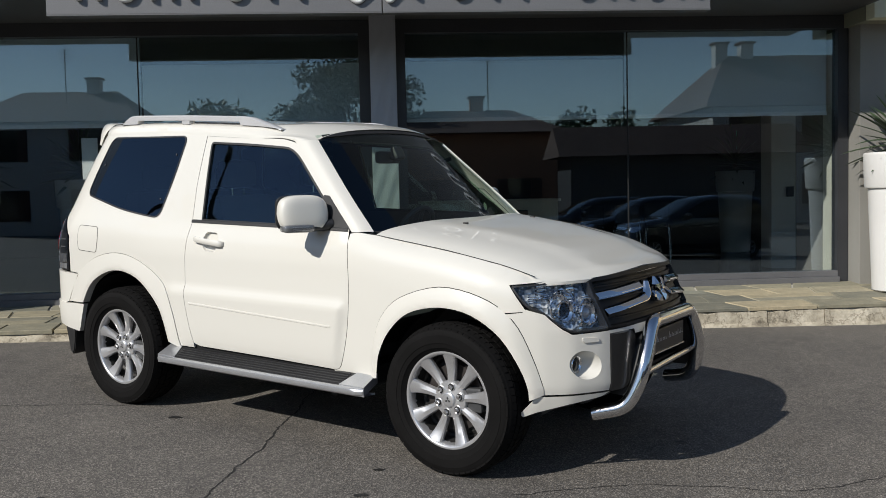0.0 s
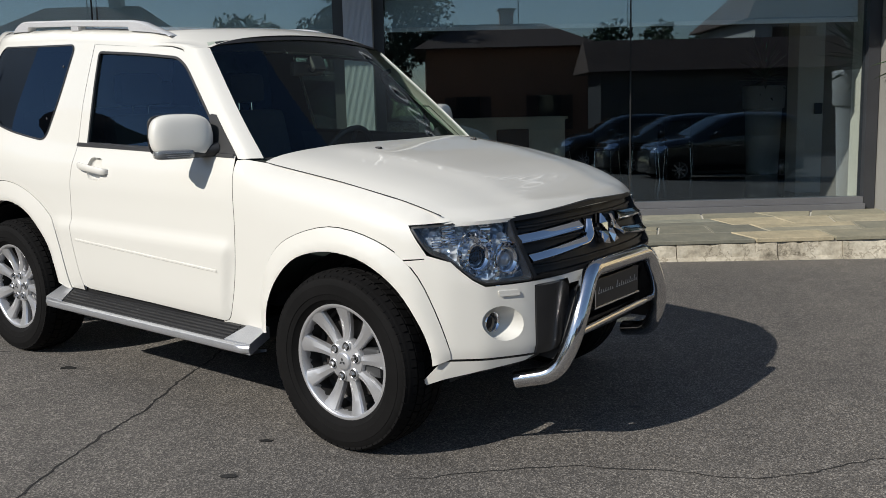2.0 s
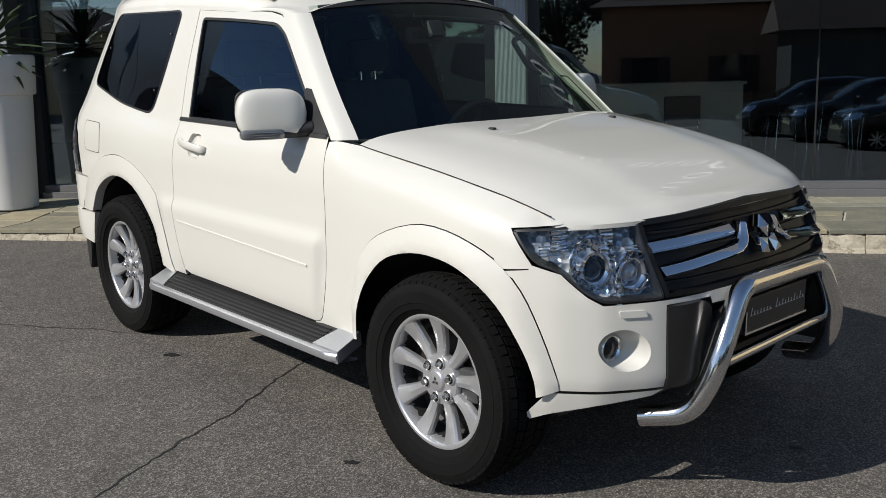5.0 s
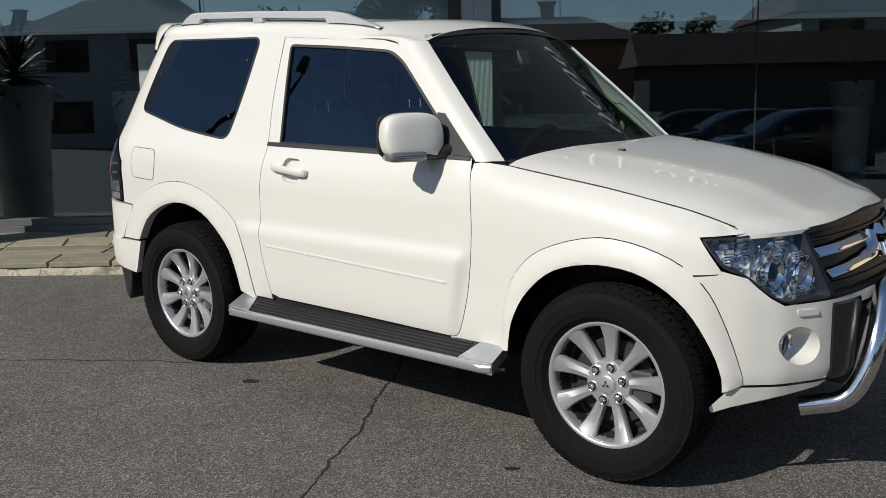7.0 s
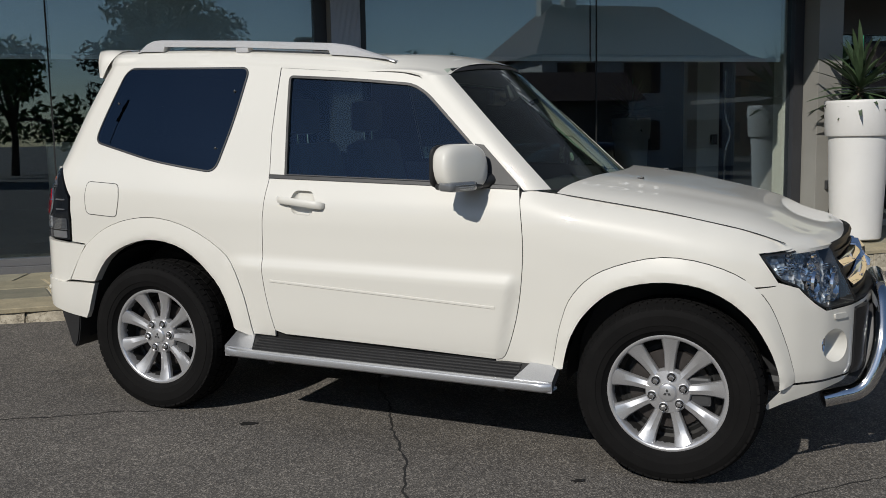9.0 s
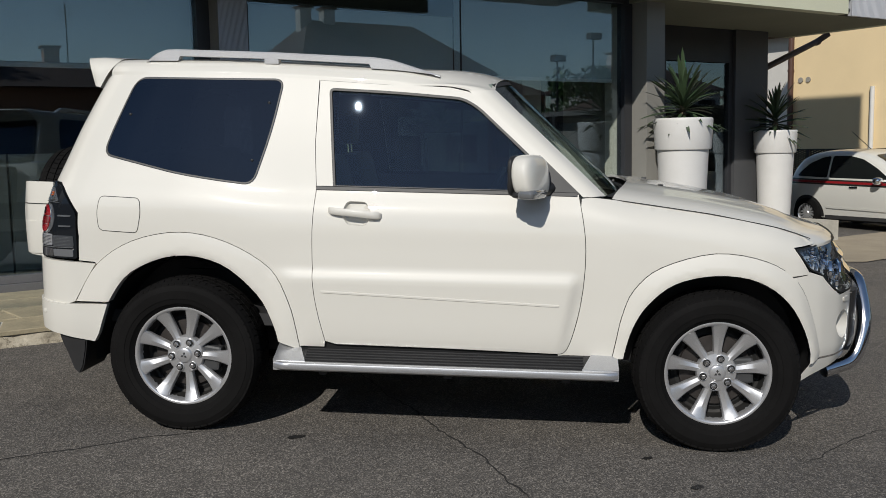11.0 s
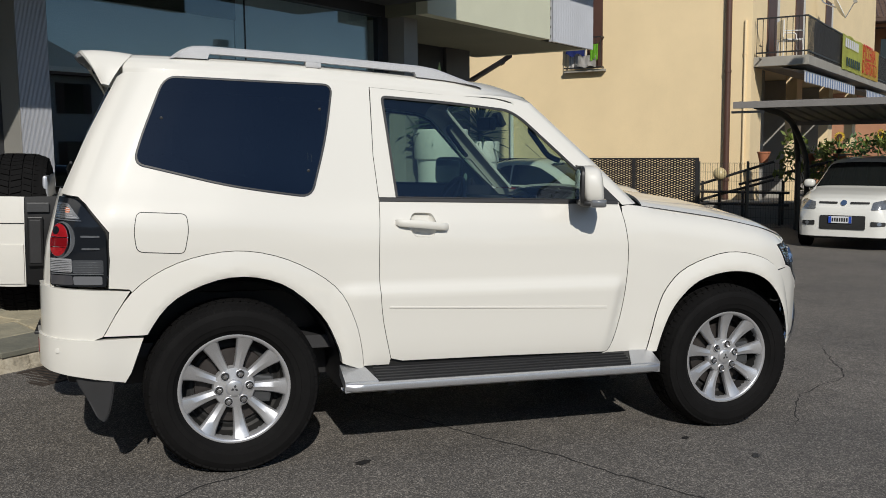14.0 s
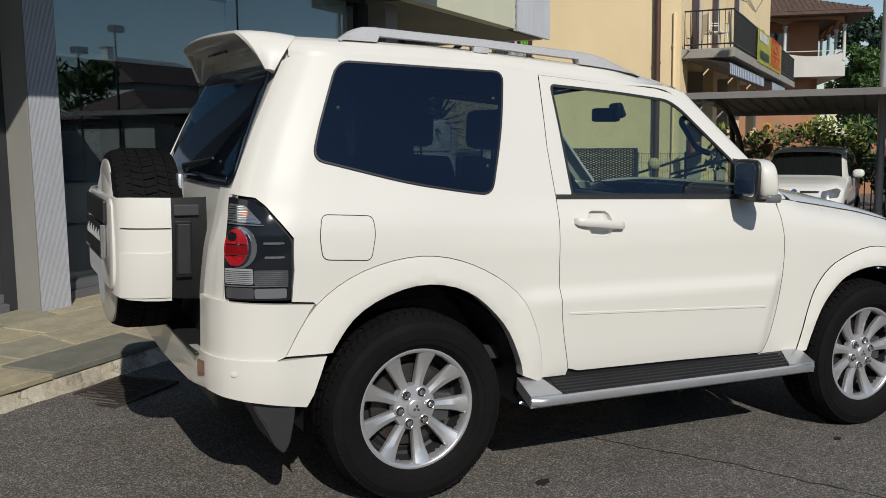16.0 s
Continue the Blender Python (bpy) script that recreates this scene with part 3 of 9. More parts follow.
def roof_front(v):
    """The front edge of the roof: along the glass in the middle, down on to the pillars at the sides."""
    w = 2 * v - 1
    if abs(w) <= SEAM:
        u = (1 + w / SEAM) / 2
        edge = abs(w) / SEAM
        p = screen(u, 0.936 - 0.052 * edge ** 6)
        return p + Vector((0.004, 0, 0.004))
    sec = pillar_section(PILLAR_TOP)[:5]
    t = (1 - abs(w)) / (1 - SEAM) * 4
    i = min(3, int(t))
    p = sec[i] + (sec[i + 1] - sec[i]) * (t - i)
    return Vector((p.x, p.y if w < 0 else -p.y, p.z))


def whole_roof(u, v):
    """Rear part by the roof's profile, then a smooth run down to the front edge."""
    k = 0.72
    if u <= k:
        return roof(u / k * 0.78, v)
    t = (u - k) / (1 - k)
    a, b = roof(0.78, v), roof_front(v)
    ta = (a - roof(0.74, v)).normalized() * (b - a).length
    tb = Vector((0.93, 0, -0.36 if abs(2 * v - 1) < SEAM else -0.30)).normalized() * (b - a).length
    return a * (2 * t ** 3 - 3 * t * t + 1) + ta * (t ** 3 - 2 * t * t + t) + b * (3 * t * t - 2 * t ** 3) + tb * (t ** 3 - t * t)


part("roof", face_out(grid_mesh(whole_roof, 52, 64)), PAINT_WHITE, CAR, "", 179)


def hood_z(x, y):
    cy = CUT_Y(min(x, 2.95))
    k = max(0.0, 1 - abs(y / cy) ** 4)
    rise = 0.060 * (1 - step(2.9, 3.28, x)) + 0.010
    crease = 0.010 * (1 - step(0.42, 0.60, abs(y) + 0.10 * step(2.2, 3.0, x))) * step(2.0, 2.3, x)
    return CUT_Z(min(x, 3.3)) + 0.35 * step(2.95, 3.25, x) * (x - 2.98) * 0.6 + rise * k ** 0.8 + crease


def hood_front(y):
    return curve([(0.0, 3.205), (0.2, 3.192), (0.4, 3.163), (0.56, 3.112), (0.66, 3.055), (0.742, 2.982), (0.80, 2.90)], 0.03)(abs(y))


def bonnet(u, v):
    w = 2 * v - 1
    t = u
    xb = 2.045 + 0.13 * (1 - w * w)
    yb = w * 0.800
    ye = w * 0.742
    xe = hood_front(ye)
    x = xb + (xe - xb) * t
    y = w * CUT_Y(min(2.98, x)) if abs(w) > 0.999 else w * (CUT_Y(min(2.98, x)) * (1 - step(0.9, 1.0, t)) + 0.742 * step(0.9, 1.0, t))
    z = hood_z(x, y)
    if t > 0.93:
        z -= 0.030 * ((t - 0.93) / 0.07) ** 2
    return Vector((x, y, z))


bm = face_out(grid_mesh(bonnet, 46, 40))
rim = [e for e in bm.edges if e.is_boundary]
ret = bmesh.ops.extrude_edge_only(bm, edges=rim)
bmesh.ops.translate(bm, verts=[g for g in ret["geom"] if isinstance(g, bmesh.types.BMVert)], vec=(0, 0, -0.014))
part("bonnet", bm, PAINT_WHITE, CAR, "", 40)
for s in (-1, 1):
    bm = bmesh.new()
    tube(bm, [(x, s * (CUT_Y(x) + 0.003), CUT_Z(x) + 0.001) for x in np.linspace(2.0, 2.96, 26)], 0.002, 6)
    part("bonnet_gap", bm, GAP, CAR)
bm = bmesh.new()
rows = []
for i in range(15):
    w = -0.66 - 0.34 * i / 14
    a = bonnet(1.0, (1 + w) / 2)
    b = skin(sf(-w * 0.748), 0.974 - 0.006 * i / 14, -0.003)
    if b.z > a.z - 0.004:
        b.z = a.z - 0.004
    m = (a + b) / 2 + Vector((0.004, -0.002, 0.0))
    rows.append([bm.verts.new(p) for p in (a + Vector((0, 0, -0.002)), m, b, b + Vector((-0.03, 0.01, 0.0)))])
for a, b in zip(rows, rows[1:]):
    for k in range(3):
        bm.faces.new((a[k], a[k + 1], b[k + 1], b[k]))
pair("bonnet_lip", face_out(bm), PAINT_WHITE, smooth=60)
for s in (-1, 1):
    bm = bmesh.new()
    p = Vector((2.32, s * 0.37, hood_z(2.32, 0.37)))
    box(bm, p + Vector((-0.014, -0.010, -0.002)), p + Vector((0.014, 0.010, 0.008)), 0.004)
    part("washer_jet", bm, BLACK_PLASTIC, CAR)

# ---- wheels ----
# alloy darkened to near black: shade between the spokes put into the colour
BARREL = worn("shade_darkened_alloy", (0.030, 0.029, 0.028), 0.6, 0.25, 8, 120, metal=0.3, relief=0.1, depth=0.0005)


TYRE = [(0.236, -0.098), (0.250, -0.112), (0.262, -0.1215), (0.264, -0.1255), (0.270, -0.1265), (0.286, -0.130), (0.2875, -0.1325), (0.3265, -0.1335), (0.328, -0.1315), (0.345, -0.1275), (0.3585, -0.119), (0.3680, -0.107), (0.3715, -0.090), (0.3725, -0.060)]


def tyre_body(bm, m=None):
    lathe(bm, TYRE + [(r, -y) for r, y in reversed(TYRE)], 108, "y", m)


def tread_blocks(bm, m=None, n=66):
    """Rows of rubber blocks round the tyre, with open grooves between them."""
    m = m or Matrix()
    step_a = 2 * math.pi / n
    for row, (a0, a1, lean, top0, top1) in enumerate(((-0.124, -0.074, 0.10, 0.3600, 0.3790), (-0.066, -0.030, 0.35, 0.3800, 0.3808), (-0.022, 0.022, -0.35, 0.3810, 0.3810), (0.030, 0.066, 0.35, 0.3808, 0.3800), (0.074, 0.124, -0.10, 0.3790, 0.3600))):
        for k in range(n):
            q0 = (k + 0.37 * row) * step_a
            gap = 0.80 if (k + row) % 2 else 0.90
            cs = []
            for q, y, top in ((0, a0, top0), (gap, a0, top0), (gap, a1, top1), (0, a1, top1)):
                ang = q0 + q * step_a + lean * step_a * (y - a0) / (a1 - a0)
                cs.append((ang, y, top))
            hi = [bm.verts.new(m @ Vector((r * math.sin(a), y, r * math.cos(a)))) for a, y, r in cs]
            lo = [bm.verts.new(m @ Vector(((r - 0.012) * math.sin(a), y, (r - 0.012) * math.cos(a)))) for a, y, r in cs]
            bm.faces.new(hi)
            for i in range(4):
                bm.faces.new((hi[i], lo[i], lo[(i + 1) % 4], hi[(i + 1) % 4]))


def make_wheel():
    w = bmesh.new()
    # barrel and drum behind the spokes, their dark colour standing for the shade there
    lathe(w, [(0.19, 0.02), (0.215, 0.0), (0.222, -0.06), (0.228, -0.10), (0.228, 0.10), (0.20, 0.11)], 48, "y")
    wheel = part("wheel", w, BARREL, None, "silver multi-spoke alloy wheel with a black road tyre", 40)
    t = bmesh.new()
    tyre_body(t)
    part("tyre", t, RUBBER, wheel, "black rubber tyre with block tread", 30)
    t = bmesh.new()
    tread_blocks(t)
    tagged(part("tread", t, RUBBER, wheel), "rows of rubber tread blocks", kind="stuff")
    r = bmesh.new()
    lathe(r, [(0.221, -0.050), (0.224, -0.094), (0.230, -0.1035), (0.238, -0.1055), (0.2430, -0.1045), (0.2445, -0.099), (0.238, -0.092)], 72, "y")
    part("rim_lip", r, ALLOY, wheel, "", 45)
    n = 9
    for i in range(n):
        s = bmesh.new()
        rows = []
        for j in range(9):
            q = j / 8
            rad = 0.050 + (0.231 - 0.050) * q
            half = 0.0185 + 0.007 * q + 0.016 * q ** 3
            lift = -0.080 - 0.023 * q ** 1.5 + 0.011 * math.sin(q * math.pi)
            ring = []
            for a, d in ((-1.0, 0.030), (-0.98, 0.014), (-0.80, 0.0055), (0.0, 0.0), (0.80, 0.0055), (0.98, 0.014), (1.0, 0.030)):
                x, y, z = half * a, lift + d, rad
                ring.append(s.verts.new((x, y, z)))
            rows.append(ring)
        for a, b in zip(rows, rows[1:]):
            for k in range(6):
                s.faces.new((a[k], a[k + 1], b[k + 1], b[k]))
        bmesh.ops.recalc_face_normals(s, faces=s.faces)
        if sum(f.normal.y for f in s.faces) > 0:
            bmesh.ops.reverse_faces(s, faces=s.faces)
        sp = part("spoke", s, ALLOY, wheel, "", 24)
        sp.matrix_local = Matrix.Rotation(2 * math.pi * (i + 0.1) / n, 4, "Y")
    h = bmesh.new()
    lathe(h, [(0.094, -0.040), (0.093, -0.066), (0.088, -0.074), (0.050, -0.081), (0.040, -0.083), (0.036, -0.090), (0.030, -0.093), (0.0005, -0.094)], 48, "y")
    part("hub", h, ALLOY, wheel, "", 40)
    b = bmesh.new()
    for k in range(3):
        m = Matrix.Rotation(k * 2 * math.pi / 3, 4, "Y")
        vs = [b.verts.new(m @ Vector(p)) for p in ((0, -0.0955, 0.001), (0.006, -0.0955, 0.009), (0, -0.0955, 0.018), (-0.006, -0.0955, 0.009))]
        b.faces.new(vs)
    bmesh.ops.recalc_face_normals(b, faces=b.faces)
    part("hub_badge", b, GREY_PLASTIC, wheel)
    for i in range(6):
        a = 2 * math.pi * (i + 0.25) / 6
        nut = bmesh.new()
        m = Matrix.Translation((0.0660 * math.sin(a), 0, 0.0660 * math.cos(a)))
        lathe(nut, [(0.0125, -0.076), (0.0125, -0.092), (0.0095, -0.099), (0.0005, -0.100)], 6, "y", m)
        nut_ob = part("wheel_nut", nut, STEEL, wheel, "", 35)
        cup = bmesh.new()
        lathe(cup, [(0.0205, -0.0765), (0.0205, -0.0835), (0.0190, -0.0845), (0.0175, -0.0835)], 24, "y", m)
        part("nut_seat", cup, ALLOY, nut_ob, "", 35)
        # flat dark ring in place of the shade inside a nut pocket
        well = bmesh.new()
        lathe(well, [(0.0178, -0.0830), (0.0120, -0.0825)], 24, "y", m)
        part("nut_well_shade", well, GAP, nut_ob)
    # disc colour also darkened for the shade behind the spokes
    d = bmesh.new()
    lathe(d, [(0.06, -0.02), (0.165, -0.02), (0.168, -0.014), (0.168, 0.0)], 40, "y")
    part("brake_disc", d, worn("dark_cast_disc", (0.035, 0.03, 0.028), 0.55, 0.2, 20, 90, metal=0.3, relief=0.2), wheel, "", 40)
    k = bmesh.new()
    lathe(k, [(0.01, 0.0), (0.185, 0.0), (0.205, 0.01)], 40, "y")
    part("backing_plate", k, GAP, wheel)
    c = bmesh.new()
    box(c, (0.07, -0.055, -0.06), (0.17, 0.0, 0.06), 0.012)
    part("brake_caliper", c, GREY_PLASTIC, wheel)
    return wheel


first = make_wheel()
first.parent = CAR
first.matrix_local = Matrix.Translation((0, -0.79, WZ)) @ Matrix.Rotation(radians(8), 4, "Y")
for m in (Matrix.Translation((WF, -0.79, WZ)) @ Matrix.Rotation(radians(-3), 4, "Y"),
          Matrix.Translation((0, 0.79, WZ - 0.024)) @ Matrix.Rotation(math.pi, 4, "Z"),
          Matrix.Translation((WF, 0.79, WZ - 0.024)) @ Matrix.Rotation(math.pi, 4, "Z")):
    w = copy_thing(first, m)
    w.parent = CAR
    w.matrix_local = m

# wheel wells and floor pan
for xc, rz in ((0.012, 0.47), (2.54, 0.45)):
    bm = bmesh.new()
    rows = []
    for i in range(25):
        a = math.pi * (i / 24) * 1.06 - math.pi * 0.03
        rows.append([bm.verts.new((xc + (0.47 if xc < 1 else 0.45) * math.cos(a), y, WZ + rz * math.sin(a))) for y in ((-0.86 if xc < 1 else -0.74), -0.66, -0.52)])
    for a, b in zip(rows, rows[1:]):
        for k in range(2):
            bm.faces.new((a[k], a[k + 1], b[k + 1], b[k]))
    bm.faces.new([r[2] for r in rows])
    pair("wheel_well", bm, BLACK_PLASTIC)
bm = bmesh.new()
box(bm, (-0.70, -0.50, 0.34), (3.10, 0.50, 0.46), 0.03)
box(bm, (0.50, -0.84, 0.36), (2.04, 0.84, 0.47), 0.02)
part("floor_pan", bm, BLACK_PLASTIC, CAR, "black underbody")
bm = bmesh.new()
tube(bm, [(0, -0.7, WZ), (0, 0.7, WZ)], 0.05, 12)
tube(bm, [(-0.4, 0.3, 0.33), (1.5, 0.3, 0.30)], 0.035, 10)
part("axle", bm, BLACK_PLASTIC, CAR)
bm = bmesh.new()
loop = [(-0.49, 0.475), (-0.655, 0.475), (-0.64, 0.43), (-0.60, 0.36), (-0.565, 0.285), (-0.535, 0.262), (-0.515, 0.30), (-0.50, 0.38)]
a = [bm.verts.new((x, -0.885 + 0.35 * max(0.0, -0.56 - x), z)) for x, z in loop]
b = [bm.verts.new((x, -0.62, z)) for x, z in loop]
bm.faces.new(a)
bm.faces.new(list(reversed(b)))
for i in range(len(loop)):
    j = (i + 1) % len(loop)
    bm.faces.new((a[i], a[j], b[j], b[i]))
bmesh.ops.recalc_face_normals(bm, faces=bm.faces)
bmesh.ops.bevel(bm, geom=bm.edges[:], offset=0.006, segments=2, affect="EDGES")
pair("mud_flap", bm, BLACK_PLASTIC, "black plastic mud flap", 40)

# ---- side steps ----
bm = bmesh.new()
rows = []
for x in np.linspace(0.57, 1.98, 30):
    prof = [(-0.84, 0.438), (-0.875, 0.434), (-0.972, 0.388), (-0.976, 0.380), (-0.84, 0.345)]
    rows.append([bm.verts.new((x, y, z)) for y, z in prof])
for a, b in zip(rows, rows[1:]):
    for k in range(4):
        bm.faces.new((a[k], a[k + 1], b[k + 1], b[k]))
pair("step_tread", face_out(bm, (1.3, -0.90, 0.37)), BLACK_PLASTIC)
for k in range(5):
    bm = bmesh.new()
    y, z = -0.888 - 0.018 * k, 0.4295 - 0.0085 * k
    box(bm, (0.62, y - 0.005, z - 0.004), (1.93, y + 0.005, z + 0.004), 0.002)
    pair("step_rib", bm, BLACK_PLASTIC)
bm = bmesh.new()
rows = []
prof = [(-0.976, 0.388), (-0.988, 0.388), (-0.997, 0.382), (-1.001, 0.369), (-0.997, 0.354), (-0.980, 0.344), (-0.90, 0.338), (-0.90, 0.348)]
for x in np.linspace(0.475, 2.085, 40):
    e = max(0.0, (0.50 - x) / 0.025, (x - 2.06) / 0.025)
    rows.append([bm.verts.new((x, y + 0.02 * e * e, z)) for y, z in prof])
for a, b in zip(rows, rows[1:]):
    for k in range(len(prof) - 1):
        bm.faces.new((a[k], a[k + 1], b[k + 1], b[k]))
pair("step_rail", face_out(bm, (1.3, -0.93, 0.35)), SATIN, "brushed silver step edge")
for x0, x1 in ((0.472, 0.575), (1.972, 2.088)):
    bm = bmesh.new()
    lo, hi = (x0, x1)
    slope = 0.05 if x0 < 1 else -0.05
    vs = [bm.verts.new(p) for p in ((lo, -0.86, 0.446), (hi, -0.86, 0.446), (hi - (0 if x0 < 1 else 0.0) + slope, -0.975, 0.3935), (lo, -0.975, 0.3935))] if x0 < 1 else \
         [bm.verts.new(p) for p in ((lo, -0.86, 0.446), (hi, -0.86, 0.446), (hi, -0.975, 0.3935), (lo + slope, -0.975, 0.3935))]
    low = [bm.verts.new(v.co + Vector((0, 0, -0.05))) for v in vs]
    bm.faces.new(vs)
    for i in range(4):
        bm.faces.new((vs[i], vs[(i + 1) % 4], low[(i + 1) % 4], low[i]))
    bmesh.ops.recalc_face_normals(bm, faces=bm.faces)
    pair("step_end_cap", bm, SATIN)
for x in (0.7, 1.3, 1.85):
    bm = bmesh.new()
    box(bm, (x - 0.02, -0.93, 0.315), (x + 0.02, -0.55, 0.337), 0.004)
    pair("step_bracket", bm, BLACK_PLASTIC)

# ---- mirrors ----
def ball(c, r, power=2.6, nu=28, nv=18, keep=None):
    def f(u, v):
        a, b = 2 * math.pi * u, math.pi * (v - 0.5)
        p = lambda t: math.copysign(abs(t) ** (2 / power), t)
        return Vector((c[0] + r[0] * p(math.cos(b)) * p(math.cos(a)), c[1] + r[1] * p(math.cos(b)) * p(math.sin(a)), c[2] + r[2] * p(math.sin(b))))
    bm = grid_mesh(f, nu, nv)
    bmesh.ops.remove_doubles(bm, verts=bm.verts, dist=1e-5)
    bmesh.ops.recalc_face_normals(bm, faces=bm.faces)
    return bm


MIRROR = Matrix.Translation((1.669, -0.950, -0.002)) @ Matrix.Rotation(radians(-22), 4, "Z") @ Matrix.Translation((-1.690, 1.012, 0))
bm = ball((1.690, -1.012, 1.276), (0.055, 0.140, 0.096), 3.6, 44, 28)
for v in bm.verts:
    q = (v.co.z - 1.276) / 0.098
    v.co.x += -0.012 * q
    v.co.y += 0.020 * max(0.0, -q) * (-1 if v.co.y > -1.012 else 1) * 0.5 - 0.012 * max(0.0, q) * (1 if v.co.y > -1.012 else -1)
    v.co.x = max(v.co.x, 1.642)
bm.transform(MIRROR)
mirror_shell = pair("mirror_housing", bm, PAINT_WHITE, smooth=50)
bm = ball((1.641, -1.012, 1.277), (0.012, 0.134, 0.092), 5.0, 36, 16)
bm.transform(MIRROR)
pair("mirror_surround", bm, BLACK_PLASTIC)
bm = ball((1.6287, -1.012, 1.277), (0.002, 0.118, 0.076), 6.0, 36, 12)
bm.transform(MIRROR)
pair("mirror_glass", bm, CHROME)
bm = ball((1.690, -1.020, 1.196), (0.060, 0.116, 0.020), 3.4, 32, 12)
bm.transform(MIRROR)
pair("mirror_base", bm, BLACK_PLASTIC, smooth=50)
bm = ball((1.716, -1.055, 1.198), (0.043, 0.088, 0.022), 5.0, 32, 12)
bm.transform(MIRROR)
INDICATOR = mat("clear_indicator_lens", (0.16, 0.165, 0.17), 0.06, 0.2, coat=1.0)
pair("indicator", bm, INDICATOR, smooth=50)
for k in range(3):
    bm = ball((1.717, -1.048 - 0.004 * k, 1.188 + 0.009 * k), (0.0432, 0.074, 0.0022), 5.0, 24, 6)
    bm.transform(MIRROR)
    pair("indicator_rib", bm, SATIN, smooth=50)
bm = bmesh.new()
tube(bm, [(1.76, -0.815, 1.212), (1.725, -0.865, 1.205), (1.70, -0.920, 1.200)], [0.030, 0.030, 0.024], 12)
pair("mirror_arm", bm, BLACK_PLASTIC, smooth=50)

# ---- door handle, fuel flap ----
bm = bmesh.new()
loop = resample(BOWL, 0.018)
mid = (0.855, 1.084)
rows = [[bm.verts.new(skin(mid[0] + (u - mid[0]) * k, mid[1] + (v - mid[1]) * k, -o)) for u, v in loop] for k, o in ((1.0, 0.002), (0.97, 0.010), (0.86, 0.022), (0.55, 0.028))]
n = len(loop)
for r, s in zip(rows, rows[1:]):
    for i in range(n):
        bm.faces.new((r[i], r[(i + 1) % n], s[(i + 1) % n], s[i]))
bm.faces.new(rows[-1])
bmesh.ops.recalc_face_normals(bm, faces=bm.faces)
if sum(f.normal.y * f.calc_area() for f in bm.faces) > 0:
    bmesh.ops.reverse_faces(bm, faces=bm.faces)
pair("handle_bowl", bm, PAINT_WHITE, smooth=50)
bm = bmesh.new()
pts = [skin(0.722, 1.098, 0.006), skin(0.735, 1.097, 0.020), skin(0.76, 1.095, 0.028), skin(0.85, 1.088, 0.034), skin(0.94, 1.079, 0.028), skin(0.965, 1.076, 0.020), skin(0.975, 1.075, 0.006)]
rows = []
for i, p in enumerate(pts):
    h = 0.017 if 0 < i < 6 else 0.011
    rows.append([bm.verts.new(p + Vector(q)) for q in ((0, 0.012, h * 0.9), (0, 0.0, h), (0, -0.006, h * 0.5), (0, -0.006, -h * 0.5), (0, 0.0, -h), (0, 0.012, -h * 0.9))])
for r, s in zip(rows, rows[1:]):
    for k in range(6):
        bm.faces.new((r[k], r[(k + 1) % 6], s[(k + 1) % 6], s[k]))
bm.faces.new(rows[0])
bm.faces.new(rows[-1])
bmesh.ops.recalc_face_normals(bm, faces=bm.faces)
pair("door_handle", bm, PAINT_WHITE, smooth=50)
FLAP = rounded(leaned([(-0.398, 1.150), (-0.196, 1.142), (-0.188, 1.07), (-0.205, 0.972), (-0.398, 0.982), (-0.410, 1.07)]), 0.028)
bm = bmesh.new()
a = resample(FLAP, 0.012)
va = [bm.verts.new(skin(*p, 0.0012)) for p in a]
vb = [bm.verts.new(skin(*p, 0.0012)) for p in shrink(a, 0.0036)]
for i in range(len(a)):
    j = (i + 1) % len(a)
    bm.faces.new((va[i], va[j], vb[j], vb[i]))
bmesh.ops.recalc_face_normals(bm, faces=bm.faces)
part("fuel_flap_gap", bm, GAP, CAR)
part("fuel_flap", sheet(FLAP, lambda u, v, o: skin(u, v, o + 0.0016), [], 0.03, 0.0032, 0.004), PAINT_WHITE, CAR, "", 40)

# ---- roof rails, spoiler ----
bm = bmesh.new()
RAIL_TOP = [(-0.245, 1.806), (-0.205, 1.838), (-0.155, 1.860), (-0.10, 1.863), (0.4, 1.848), (0.90, 1.824), (0.985, 1.812), (1.10, 1.776), (1.22, 1.738)]
rows = []
for x in sorted({*np.linspace(-0.245, 1.22, 60), -0.085, -0.075, 0.875, 0.885}):
    z = float(np.interp(x, *zip(*RAIL_TOP)))
    solid = x < -0.08 or x > 0.88
    bot = min(CROWN(x) - 0.008, z - 0.004) if solid else z - 0.033
    w = 0.027
    y = -0.612
    rows.append([bm.verts.new(p) for p in ((x, y - w, z - 0.008), (x, y - w * 0.6, z), (x, y + w * 0.6, z), (x, y + w, z - 0.008), (x, y + w * 0.9, bot), (x, y - w * 0.95, bot))])
for a, b in zip(rows, rows[1:]):
    for k in range(6):
        bm.faces.new((a[k], a[(k + 1) % 6], b[(k + 1) % 6], b[k]))
bm.faces.new(rows[0])
bm.faces.new(rows[-1])
box(bm, (0.352, -0.636, 1.79), (0.425, -0.590, 1.838), 0.006)
bmesh.ops.recalc_face_normals(bm, faces=bm.faces)
pair("roof_rail", bm, RAIL_SILVER, "silver roof rail", smooth=42)

BEND = 0.78


